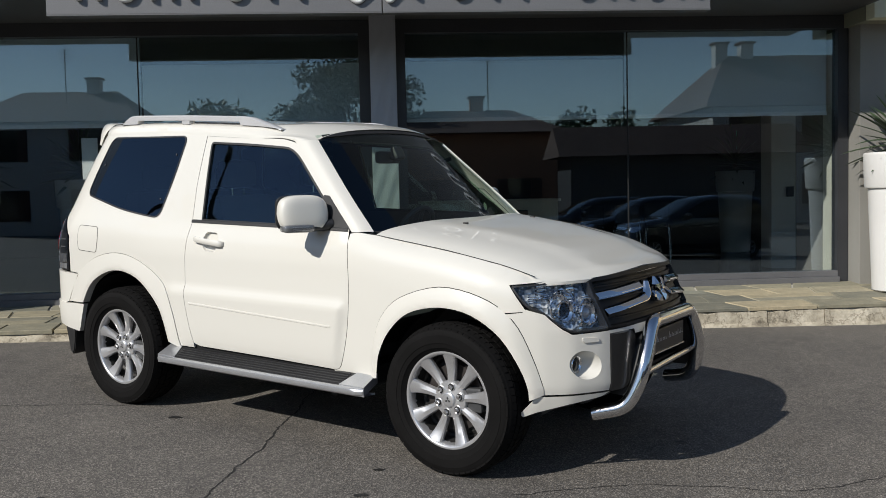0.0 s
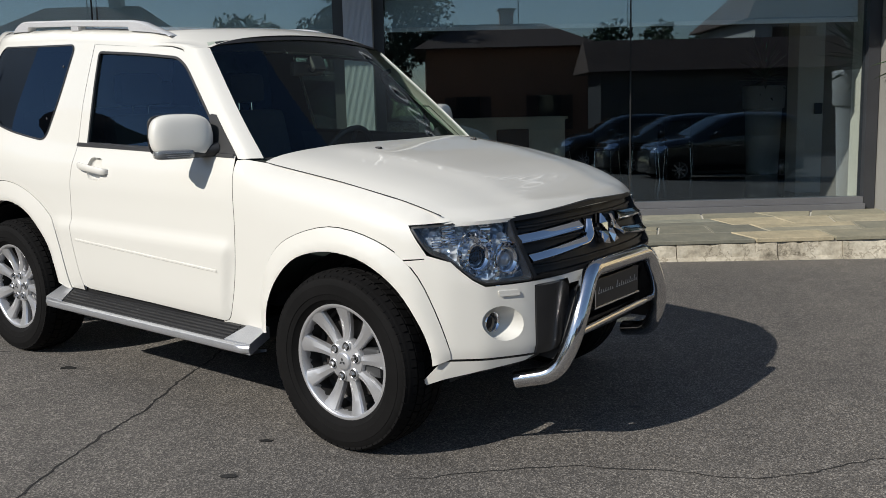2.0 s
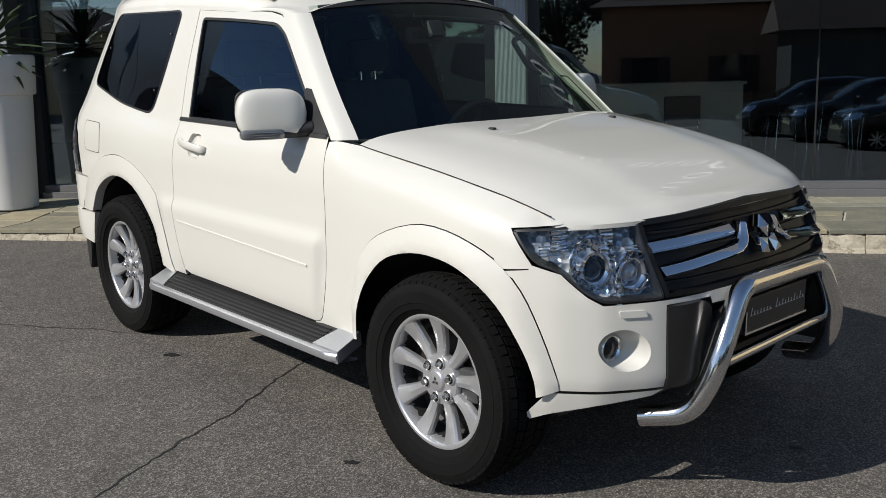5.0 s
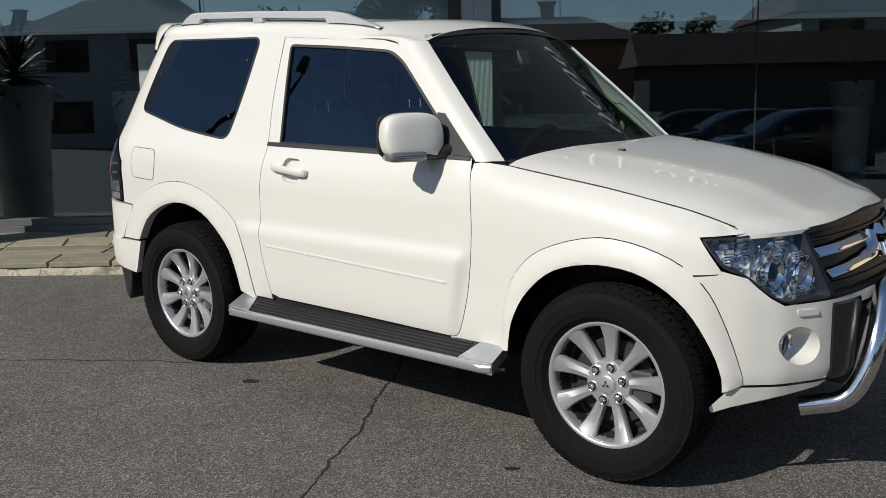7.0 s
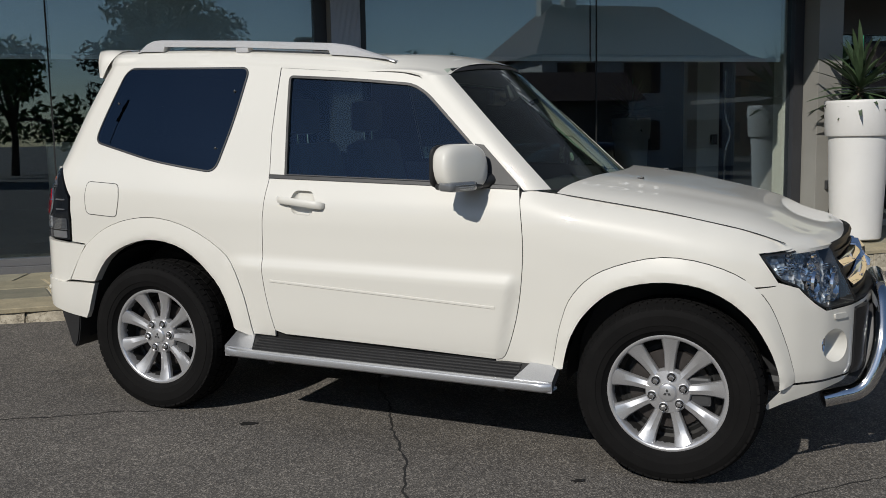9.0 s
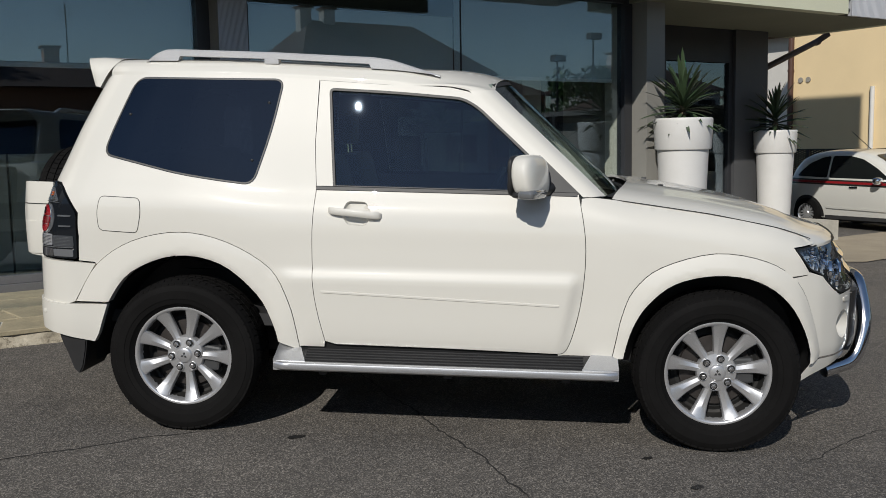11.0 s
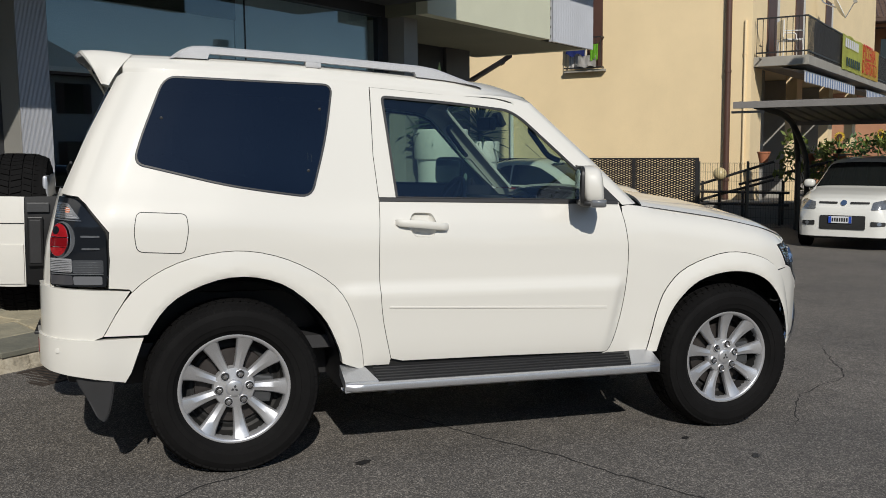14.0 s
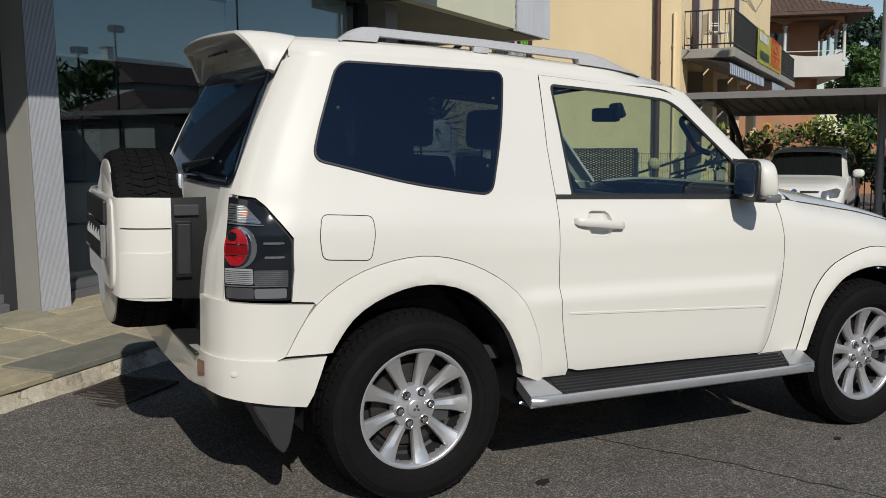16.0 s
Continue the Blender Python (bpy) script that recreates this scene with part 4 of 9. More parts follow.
def spoiler_edge(w, back):
    """The trailing (back) or leading edge of the roof spoiler, turning down into end plates at the sides."""
    a = min(1.0, abs(w) / BEND)
    t = max(0.0, (abs(w) - BEND) / (1 - BEND))
    if back:
        p = Vector((-0.655 + 0.037 * a * a, 0.50 * a, 1.836 - 0.009 * a * a)).lerp(Vector((-0.530, 0.607, 1.680)), t)
    else:
        p = Vector((-0.40, 0.585 * a, 1.842 - 0.030 * a ** 3)).lerp(Vector((-0.497, 0.624, 1.675)), t)
    bow = math.sin(math.pi * t) * 0.012
    return Vector((p.x, (p.y + bow) * (1 if w > 0 else -1), p.z + bow))


def spoiler_row(w):
    t = max(0.0, (abs(w) - BEND + 0.06) / (1 - BEND + 0.06))
    inward = Vector((0.25, -0.9 * t * (1 if w > 0 else -1), -(1 - 0.75 * t))).normalized()
    lead, trail = spoiler_edge(w, False), spoiler_edge(w, True)
    out = [lead.lerp(trail, k) - inward * (0.008 * math.sin(math.pi * k)) for k in (0.0, 0.25, 0.5, 0.75, 0.96)]
    out += [trail + inward * 0.010, trail + inward * 0.022 + Vector((0.010, 0, 0))]
    for k, d in ((0.80, 0.026), (0.76, 0.036), (0.58, 0.038), (0.54, 0.050), (0.30, 0.056), (0.08, 0.062)):
        out.append(lead.lerp(trail, k) + inward * d * (1 - 0.45 * t))
    return out


bm = bmesh.new()
rows = [[bm.verts.new(p) for p in spoiler_row(w)] for w in np.linspace(-1, 1, 61)]
for a, b in zip(rows, rows[1:]):
    for k in range(len(a) - 1):
        bm.faces.new((a[k], a[k + 1], b[k + 1], b[k]))
for r in (rows[0], rows[-1]):
    bm.faces.new(r)
bmesh.ops.recalc_face_normals(bm, faces=bm.faces)
part("rear_spoiler", bm, PAINT_WHITE, CAR, "", 42)
bm = bmesh.new()
box(bm, (-0.575, -0.16, 1.768), (-0.560, 0.16, 1.780), 0.004)
part("brake_light", bm, mat("red_lens", (0.17, 0.005, 0.008), 0.10, coat=1.0), CAR, "red high-level brake light")
RED = bpy.data.materials["red_lens"]


# ---- tailgate, rear window, spare wheel ----
def gate_x(y, z):
    return -0.752 + REAR_LEAN(z) + 0.012 * (abs(y) / 0.78) ** 4


part("tailgate", face_out(grid_mesh(lambda u, v: Vector((gate_x(-0.775 + 1.55 * u, 0.79 + 0.97 * v), (-0.775 + 1.55 * u) * (half_width(-0.3, 0.79 + 0.97 * v) - 0.088) / 0.78, 0.79 + 0.97 * v)), 20, 30)), PAINT_WHITE, CAR, "", 179)
# added black panel standing for the shaded underbody and step below the tailgate
bm = bmesh.new()
box(bm, (-0.72, -0.76, 0.56), (-0.69, 0.76, 0.785), 0.006)
part("gate_shade_panel", bm, BLACK_PLASTIC, CAR, "added black panel for the dark step and shade under the tailgate")
gl = rounded([(-0.555, 1.71), (0.555, 1.71), (0.675, 1.24), (0.30, 1.235), (-0.30, 1.235), (-0.675, 1.24)], [0.05, 0.05, 0.07, 0.1, 0.1, 0.07])
part("rear_window", sheet(gl, lambda u, v, o: Vector((gate_x(u, v) - 0.012 - o, u, v)), [], 0.05, 0.0, 0.006), DARK_GLASS, CAR, "near-black tinted rear glass", 179)
bm = bmesh.new()
tube(bm, [(gate_x(0.1, 1.27) - 0.02, 0.10, 1.26), (gate_x(0.1, 1.30) - 0.045, 0.09, 1.29), (gate_x(-0.3, 1.33) - 0.028, -0.34, 1.335)], [0.016, 0.012, 0.006], 8)
part("rear_wiper", bm, BLACK_PLASTIC, CAR)

bm = bmesh.new()
box(bm, (-0.455, -0.585, 1.705), (-0.36, 0.585, 1.795), 0.02)
part("spoiler_base", bm, PAINT_WHITE, CAR, "", 50)

SC = (-0.905, 0.0, 0.985)
SPIN = Matrix.Translation(SC) @ Matrix.Rotation(radians(-90), 4, "Z")
bm = bmesh.new()
tyre_body(bm, SPIN)
spare = part("spare_wheel", bm, RUBBER, CAR, "black spare tyre in a white and grey hard cover", 30)
bm = bmesh.new()
tread_blocks(bm, SPIN)
tagged(part("tread", bm, RUBBER, spare), "rows of rubber tread blocks", kind="stuff")
COVER_BLACK = worn("satin_black_cover", (0.010, 0.010, 0.0105), 0.4, 0.15, 8, 300, relief=0.2, depth=0.0005, spec=0.35)


def cover_strip(name, side, rows, material, label="", parent=None, n=12):
    """A piece of the hard cover beside the wheel: rows of (x, half width, low edge, high edge)."""
    bm = bmesh.new()
    grid = []
    for x, y, lo, hi in rows:
        line = []
        for i in range(n + 1):
            q = i / n
            z = lo + (hi - lo) * q
            c = (z - 0.99) / 0.20
            line.append(Vector((x, side * (y - 0.016 * c * c), z)))
        line = [Vector((x, line[0].y - side * 0.03, line[0].z + 0.004))] + line + [Vector((x, line[-1].y - side * 0.03, line[-1].z - 0.002))]
        grid.append([bm.verts.new(p) for p in line])
    for a, b in zip(grid, grid[1:]):
        for k in range(len(a) - 1):
            bm.faces.new((a[k], a[k + 1], b[k + 1], b[k]))
    bmesh.ops.recalc_face_normals(bm, faces=bm.faces)
    if sum(f.normal.y * f.calc_area() for f in bm.faces) * side < 0:
        bmesh.ops.reverse_faces(bm, faces=bm.faces)
    return part(name, bm, material, parent or spare, label, 35)


for side in (-1, 1):
    band_ = cover_strip("cover_band", side, [(-0.715, 0.440, 0.785, 1.187), (-0.722, 0.468, 0.785, 1.187), (-0.80, 0.470, 0.79, 1.186), (-0.855, 0.466, 0.795, 1.184)], COVER_BLACK, "black plastic cover band")
    shell_ = cover_strip("cover_shell", side, [(-0.856, 0.460, 0.786, 1.185), (-0.858, 0.476, 0.786, 1.185), (-0.905, 0.474, 0.786, 1.186), (-0.96, 0.466, 0.788, 1.186), (-1.01, 0.448, 0.792, 1.186), (-1.04, 0.425, 0.798, 1.184), (-1.058, 0.385, 0.806, 1.182), (-1.064, 0.33, 0.81, 1.18)], PAINT_WHITE, "white hard cover")
    cover_strip("cover_seam", side, [(x, y + 0.0012, 1.066, 1.071) for x, y in ((-0.859, 0.476), (-0.905, 0.474), (-0.96, 0.466), (-1.01, 0.448), (-1.04, 0.425))], GAP, "", shell_, 1)
    cover_strip("cover_ledge", side, [(x, y, 0.80, 0.975) for x, y in ((-0.862, 0.4775), (-0.864, 0.4815), (-0.905, 0.4795), (-0.96, 0.4715), (-1.01, 0.4535), (-1.04, 0.4305), (-1.045, 0.424))], PAINT_WHITE, "", shell_, 8)
    # highlight along the top of the black band, modelled as a lighter strip
    bm = bmesh.new()
    box(bm, (-0.848, side * 0.474 - 0.005, 1.118), (-0.755, side * 0.474 + 0.005, 1.160), 0.003)
    part("band_highlight", bm, GREY_PLASTIC, band_, "grey strip standing for the highlight on the cover band")
    bm = bmesh.new()
    box(bm, (-0.846, side * 0.479 - 0.005, 0.878), (-0.782, side * 0.479 + 0.005, 1.098), 0.005)
    part("cover_latch", bm, COVER_BLACK, band_)
    bm = bmesh.new()
    box(bm, (-0.838, side * 0.4855 - 0.003, 0.892), (-0.790, side * 0.4855 + 0.003, 1.086), 0.003)
    part("latch_inset", bm, BLACK_PLASTIC, band_)
bm = bmesh.new()
face = rounded([(-0.385, 0.815), (0.385, 0.815), (0.40, 0.985), (0.375, 1.182), (-0.375, 1.182), (-0.40, 0.985)], [0.06, 0.06, 0.2, 0.04, 0.04, 0.2])
for x_, k in ((-1.044, 1.0), (-1.064, 0.985), (-1.070, 0.95)):
    ring = [bm.verts.new((x_, y * k, 0.985 + (z - 0.985) * k)) for y, z in face]
    if x_ < -1.05:
        for i in range(len(ring)):
            bm.faces.new((last[i], last[(i + 1) % len(ring)], ring[(i + 1) % len(ring)], ring[i]))
    last = ring
bm.faces.new(last)
bmesh.ops.recalc_face_normals(bm, faces=bm.faces)
part("cover_face", bm, PAINT_WHITE, spare, "white cover face", 50)
bm = bmesh.new()
lathe(bm, [(0.0005, 0.0), (0.300, 0.0), (0.322, -0.012), (0.327, -0.05)], 48, "z", Matrix.Translation((-1.050, 0.0, 0.955)) @ Matrix.Rotation(radians(-90), 4, "Y"))
part("cover_disc", bm, PAINT_WHITE, spare, "", 40)
bm = ball((-1.034, 0.0, 1.185), (0.016, 0.20, 0.135), 2.3, 36, 18)
part("cover_badge_boss", bm, PAINT_WHITE, spare, "white rounded boss over the cover", 60)
bm = bmesh.new()
box(bm, (-0.795, -0.28, 1.10), (-0.770, 0.28, 1.27), 0.012)
part("spare_guard", bm, SATIN, spare, "grey guard plate behind the spare tyre", 50)
bm = bmesh.new()
box(bm, (-1.086, -0.29, 1.075), (-1.068, 0.29, 1.165), 0.008)
part("cover_inset", bm, BLACK_PLASTIC, spare, "black inset panel of the cover")
bm = bmesh.new()
box(bm, (-1.090, -0.26, 0.945), (-1.071, 0.26, 1.065), 0.004)
rp = part("rear_plate", bm, BLACK_PLASTIC, spare, "black dealer plate")
bm = bmesh.new()
box(bm, (-1.094, -0.272, 0.934), (-1.074, -0.261, 1.068), 0.002)
box(bm, (-1.094, -0.272, 0.933), (-1.074, 0.272, 0.944), 0.002)
part("plate_frame", bm, CHROME, rp)
bm = bmesh.new()
for i in range(16):
    y = 0.22 - i * 0.029
    box(bm, (-1.0915, y - 0.010, 1.0), (-1.0902, y + 0.006, 1.02 + 0.012 * ((i * 7) % 3)), 0.0)
tagged(part("plate_script", bm, mat("pale_script", (0.5, 0.5, 0.5), 0.5), rp), "pale script bars", kind="stuff")
bm = bmesh.new()
box(bm, (-0.80, -0.22, 0.80), (-0.74, 0.22, 1.16), 0.02)
part("spare_carrier", bm, COVER_BLACK, spare)

# ---- tail lights ----
SMOKED = mat("smoked_lamp_glass", (0.010, 0.012, 0.015), 0.08, spec=0.35)
CLEAR_LENS = worn("ribbed_clear_lens", (0.50, 0.51, 0.53), 0.12, 0.1, 30, 200, metal=0.4, relief=0.2, depth=0.001, coat=1.0)
TB0, TB1 = sr(0.825), sr(0.772)


def tail_back(z):
    """The running length of the tail light's rear edge."""
    return TB0 + (TB1 - TB0) * (z - 0.84) / 0.37


tail = rounded([(tail_back(1.21), 1.210), (at_x(-0.628, 1.20), 1.200), (at_x(-0.600, 1.175), 1.175), (at_x(-0.511, 1.060), 1.060), (at_x(-0.511, 0.95), 0.95), (sx(-0.516), 0.838), (tail_back(0.84), 0.842)], [0.012, 0.02, 0.03, 0.025, 0.05, 0.012, 0.012])
TL = pair("tail_light", sheet(tail, lambda u, v, o: skin(u, v, o + 0.006), [], 0.02, 0.003, 0.03), SMOKED, "smoked tail light with red and clear lenses")


def lens(name, loop, material, out, label="", r=0.012):
    pair(name, sheet(rounded(loop, r), lambda u, v, o: skin(u, v, o + out), [], 0.02, 0.0, 0.008), material, label, 60)


def tail_u(f, z):
    """A place across the tail light: 0 at its rear edge, 1 at its front edge."""
    return tail_back(z) + (at_x(-0.516, z) - tail_back(z)) * f


def tail_box(name, f0, f1, z0, z1, material, out, label="", r=0.008, slope=0.0):
    lens(name, [(tail_u(f0, z1), z1), (tail_u(f1, z1), z1 - slope), (tail_u(f1, z0), z0 - slope), (tail_u(f0, z0), z0)], material, out, label, r)


AMBER = mat("amber_bulb", (0.45, 0.12, 0.04), 0.2, coat=1.0)
CLEAR_RED = worn("bright_red_lens", (0.42, 0.012, 0.018), 0.1, 0.4, 30, 150, metal=0.2, relief=0.4, depth=0.003, coat=1.0)
LENS_GREY = worn("ribbed_grey_lens", (0.20, 0.21, 0.225), 0.14, 0.3, 20, 160, metal=0.5, relief=0.2, depth=0.001, coat=1.0)
lens("clear_lens", [(tail_u(0.05, 1.185), 1.185), (tail_u(0.36, 1.185), 1.180), (tail_u(0.60, 1.118), 1.118), (tail_u(0.03, 1.118), 1.122)], LENS_GREY, 0.0095)
lens("amber_lens", [(tail_u(0.30, 1.165), 1.166), (tail_u(0.40, 1.165), 1.162), (tail_u(0.40, 1.14), 1.142), (tail_u(0.30, 1.14), 1.142)], AMBER, 0.0112, "amber bulb behind the lens")
for k in range(7):
    z = 1.124 + 0.0085 * k
    tail_box("lens_rib", 0.05, 0.56 - 0.035 * k, z, z + 0.0022, CHROME, 0.0118, "", 0.0006)
lens("lens_edge", [(tail_u(0.03, 1.120), 1.120), (tail_u(0.62, 1.114), 1.114), (tail_u(0.62, 1.110), 1.110), (tail_u(0.03, 1.115), 1.115)], LENS_GREY, 0.012, "", 0.001)


def tail_disc(name, fc, zc, rf, rz, material, out, label=""):
    loop = []
    for q in (2 * math.pi * i / 32 for i in range(32)):
        z = zc + rz * math.sin(q)
        loop.append((tail_u(fc + rf * math.cos(q), z), z))
    lens(name, loop, material, out, label, 0.002)


tail_disc("chrome_ring", 0.27, 1.033, 0.25, 0.074, LENS_GREY, 0.0095)
tail_disc("chrome_bezel", 0.235, 1.033, 0.215, 0.070, CHROME, 0.0112)
tail_disc("red_lens", 0.215, 1.033, 0.185, 0.066, CLEAR_RED, 0.0130, "bright red round lens")
tail_box("red_band", 0.07, 0.40, 1.010, 1.040, RED, 0.0150, "", 0.006)
tail_disc("dark_spot", 0.16, 1.071, 0.075, 0.016, SMOKED, 0.0150)
for z0, z1 in ((1.042, 1.046), (1.004, 1.007)):
    tail_box("lens_line", 0.06, 0.40, z0, z1, CHROME, 0.0155, "", 0.001)
for z0, f0 in ((1.045, 0.60), (0.995, 0.62)):
    tail_box("chrome_fin", f0, 0.90, z0, z0 + 0.008, LENS_GREY, 0.0100, "", 0.003)
tail_box("reversing_lens", 0.04, 0.46, 0.902, 0.958, CLEAR_LENS, 0.0100, "pale reversing lens")
tail_box("indicator_lens", 0.47, 0.95, 0.898, 0.953, mat("grey_indicator_lens", (0.05, 0.055, 0.062), 0.1, coat=1.0), 0.0100)
for k in range(7):
    z = 0.906 + 0.007 * k
    tail_box("lens_rib", 0.05, 0.46, z, z + 0.0016, SMOKED, 0.0115, "", 0.0005)
    tail_box("lens_rib", 0.48, 0.94, z - 0.004, z - 0.0024, LENS_GREY, 0.0115, "", 0.0005)
tail_box("lens_edge", 0.03, 0.95, 0.893, 0.897, LENS_GREY, 0.0112, "", 0.001)
tail_box("lower_lens", 0.05, 0.46, 0.850, 0.889, mat("dark_reflector", (0.05, 0.05, 0.056), 0.15, coat=1.0), 0.0100)
tail_box("lower_lens", 0.47, 0.93, 0.850, 0.886, mat("grey_reflector", (0.13, 0.135, 0.145), 0.15, coat=1.0), 0.0100)
pair("rear_corner_panel", sheet([(sr(0.780), 1.235), (sr(0.70), 1.235), (sr(0.66), 1.235), (sr(0.66), 0.835), (sr(0.835), 0.835)], lambda u, v, o: skin(u, v, o - 0.002), [], 0.04, 0.0, 0.0), PAINT_WHITE)

# ---- bumpers ----
arc_a = [p for p in out_r if p[0] < sx(-0.425) and 0.61 < p[1] < 0.82]
rb = [(sx(-0.425), 0.820), (sx(-0.515), 0.826), (sr(0.76), 0.842), (sr(0.66), 0.842), (sr(0.66), 0.628), (sx(-0.58), 0.612)] + arc_a
pair("rear_bumper_corner", sheet(rb, lambda u, v, o: skin(u, v, o + 0.012 * step(sx(-0.45), sx(-0.60), u)), [], 0.025, 0.002, 0.03), PAINT_WHITE)
lower = [(sx(-0.375), 0.622), (sx(-0.58), 0.620), (sr(0.72), 0.634), (sr(0.4), 0.615), (sr(0.0), 0.610), (sr(0.0), 0.47), (sr(0.5), 0.475), (sr(0.74), 0.50), (sx(-0.62), 0.462), (sx(-0.45), 0.430), (sx(-0.425), 0.475)]
pair("rear_bumper", sheet(lower, lambda u, v, o: skin(u, v, o + (0.022 - 0.04 * max(0.0, 0.56 - v)) * step(sx(-0.40), sx(-0.60), u)), [], 0.025, 0.001, 0.03), PAINT_WHITE)
bm = bmesh.new()
box(bm, (-0.815, -0.66, 0.608), (-0.70, 0.66, 0.622), 0.004)
part("bumper_step", bm, BLACK_PLASTIC, CAR, "black ribbed bumper step")
lens("rear_reflector", [(sr(0.735), 0.600), (sr(0.66), 0.595), (sr(0.66), 0.530), (sr(0.735), 0.545)], RED, 0.024, "red reflector", 0.008)
bm = bmesh.new()
p = skin(sx(-0.70), 0.575, 0.024)
lathe(bm, [(0.011, 0.0), (0.011, 0.002), (0.0005, 0.003)], 18, "z", Matrix.Translation(p) @ Vector((p.x + 0.45, p.y * 0.9, 0)).to_track_quat("Z", "Y").to_matrix().to_4x4())
part("parking_sensor", bm, PAINT_WHITE, CAR)

arc_f = [p for p in out_f if p[0] > sx(2.835) and 0.44 < p[1] < 0.83]
fog = [(sf(0.636 + 0.074 * math.cos(a) + 0.012 * math.sin(a)), 0.574 + 0.070 * math.sin(a)) for a in (2 * math.pi * i / 36 for i in range(36))]
fb = arc_f[::1] and ([(sx(2.84), 0.822), (sf(0.845), 0.834), (sf(0.838), 0.848), (sf(0.785), 0.823), (sf(0.735), 0.752), (sf(0.70), 0.726), (sf(0.522), 0.731), (sf(0.30), 0.742), (sf(0.0), 0.752), (sf(0.0), 0.700), (sf(0.335), 0.694), (sf(0.345), 0.718), (sf(0.512), 0.712), (sf(0.504), 0.436), (sf(0.80), 0.438), (sx(2.985), 0.438)] + list(reversed(arc_f)))
pair("front_bumper", sheet(fb, skin, [fog], 0.025, 0.002, 0.025), PAINT_WHITE)
lip = [(sx(3.0), 0.433), (sf(0.80), 0.433), (sf(0.50), 0.431), (sf(0.54), 0.410), (sf(0.70), 0.386), (sf(0.80), 0.352), (sx(2.955), 0.328), (sx(2.935), 0.345)]
pair("front_lip", sheet(lip, lambda u, v, o: skin(u, v, o + 0.003), [], 0.025, 0.0015, 0.02), PAINT_WHITE)


def fog_bowl(u, v):
    a = 2 * math.pi * u
    p = skin(sf(0.636 + 0.074 * math.cos(a) + 0.012 * math.sin(a)), 0.574 + 0.070 * math.sin(a), -0.002)
    m = skin(sf(0.672), 0.574, -0.045) + Vector((0, -0.042 * math.cos(a), 0.042 * math.sin(a)))
    q = p * (1 - v) + m * v
    return q + Vector((-0.010 * math.sin(v * math.pi), 0, 0))


bm = grid_mesh(fog_bowl, 36, 8)
bmesh.ops.remove_doubles(bm, verts=bm.verts, dist=1e-5)
bmesh.ops.recalc_face_normals(bm, faces=bm.faces)
pair("fog_light_recess", bm, PAINT_WHITE, smooth=179)
fm = Matrix.Translation(skin(sf(0.672), 0.574, -0.045)) @ Vector((1, -0.10, 0)).to_track_quat("Z", "Y").to_matrix().to_4x4()
bm = bmesh.new()
lathe(bm, [(0.043, -0.01), (0.044, 0.010), (0.040, 0.016), (0.034, 0.010), (0.033, 0.0)], 36, "z", fm)
pair("fog_light", bm, CHROME, "round fog light with a chrome ring", 60)
bm = bmesh.new()
lathe(bm, [(0.034, 0.006), (0.025, 0.011), (0.012, 0.013), (0.0005, 0.0135)], 32, "z", fm)
pair("fog_lens", bm, SMOKED, smooth=60)
bm = sheet(rounded([(sf(0.66), 0.706), (sf(0.583), 0.704), (sf(0.575), 0.682), (sf(0.652), 0.683)], 0.008), lambda u, v, o: skin(u, v, o + 0.006), [], 0.02, 0.0, 0.008)
pair("headlight_washer", bm, PAINT_WHITE)

# ---- grille, headlights ----
GRILLE_BLACK = mat("grille_black", (0.005, 0.005, 0.0055), 0.45, spec=0.3)
grille = [(sf(0.532), 0.962), (sf(0.40), 0.972), (sf(0.2), 0.985), (sf(0.0), 0.990), (sf(0.0), 0.757), (sf(0.30), 0.747), (sf(0.515), 0.736)]
pair("grille", sheet(grille, lambda u, v, o: skin(u, v, o - 0.028), [], 0.03, 0.0, 0.0), GRILLE_BLACK)
for loop in ([(sf(0.542), 0.972), (sf(0.27), 0.985), (sf(0.0), 0.996), (sf(0.0), 0.978), (sf(0.27), 0.968), (sf(0.525), 0.956)], [(sf(0.542), 0.972), (sf(0.525), 0.956), (sf(0.505), 0.75), (sf(0.520), 0.737)], [(sf(0.520), 0.737), (sf(0.505), 0.750), (sf(0.27), 0.757), (sf(0.0), 0.765), (sf(0.0), 0.754), (sf(0.27), 0.745)]):
    pair("grille_surround", sheet(loop, lambda u, v, o: skin(u, v, o + 0.002), [], 0.03, 0.0, 0.03), GRILLE_BLACK)
for k in range(7):
    z = 0.778 + 0.030 * k
    if 0.80 < z < 0.855 or 0.885 < z < 0.92:
        continue
    pair("grille_slat", sheet([(sf(0.50 + 0.1 * max(0, z - 0.8)), z + 0.004), (sf(0.0), z + 0.012), (sf(0.0), z + 0.005), (sf(0.50), z - 0.003)], lambda u, v, o: skin(u, v, o - 0.016), [], 0.06, 0.0, 0.012), GRILLE_BLACK)


def along(row, t):
    """A place along a row of points by its share of the length."""
    a = np.array(row)
    d = np.r_[0, np.cumsum(np.hypot(*np.diff(a, axis=0).T))]
    return float(np.interp(t * d[-1], d, a[:, 0])), float(np.interp(t * d[-1], d, a[:, 1]))


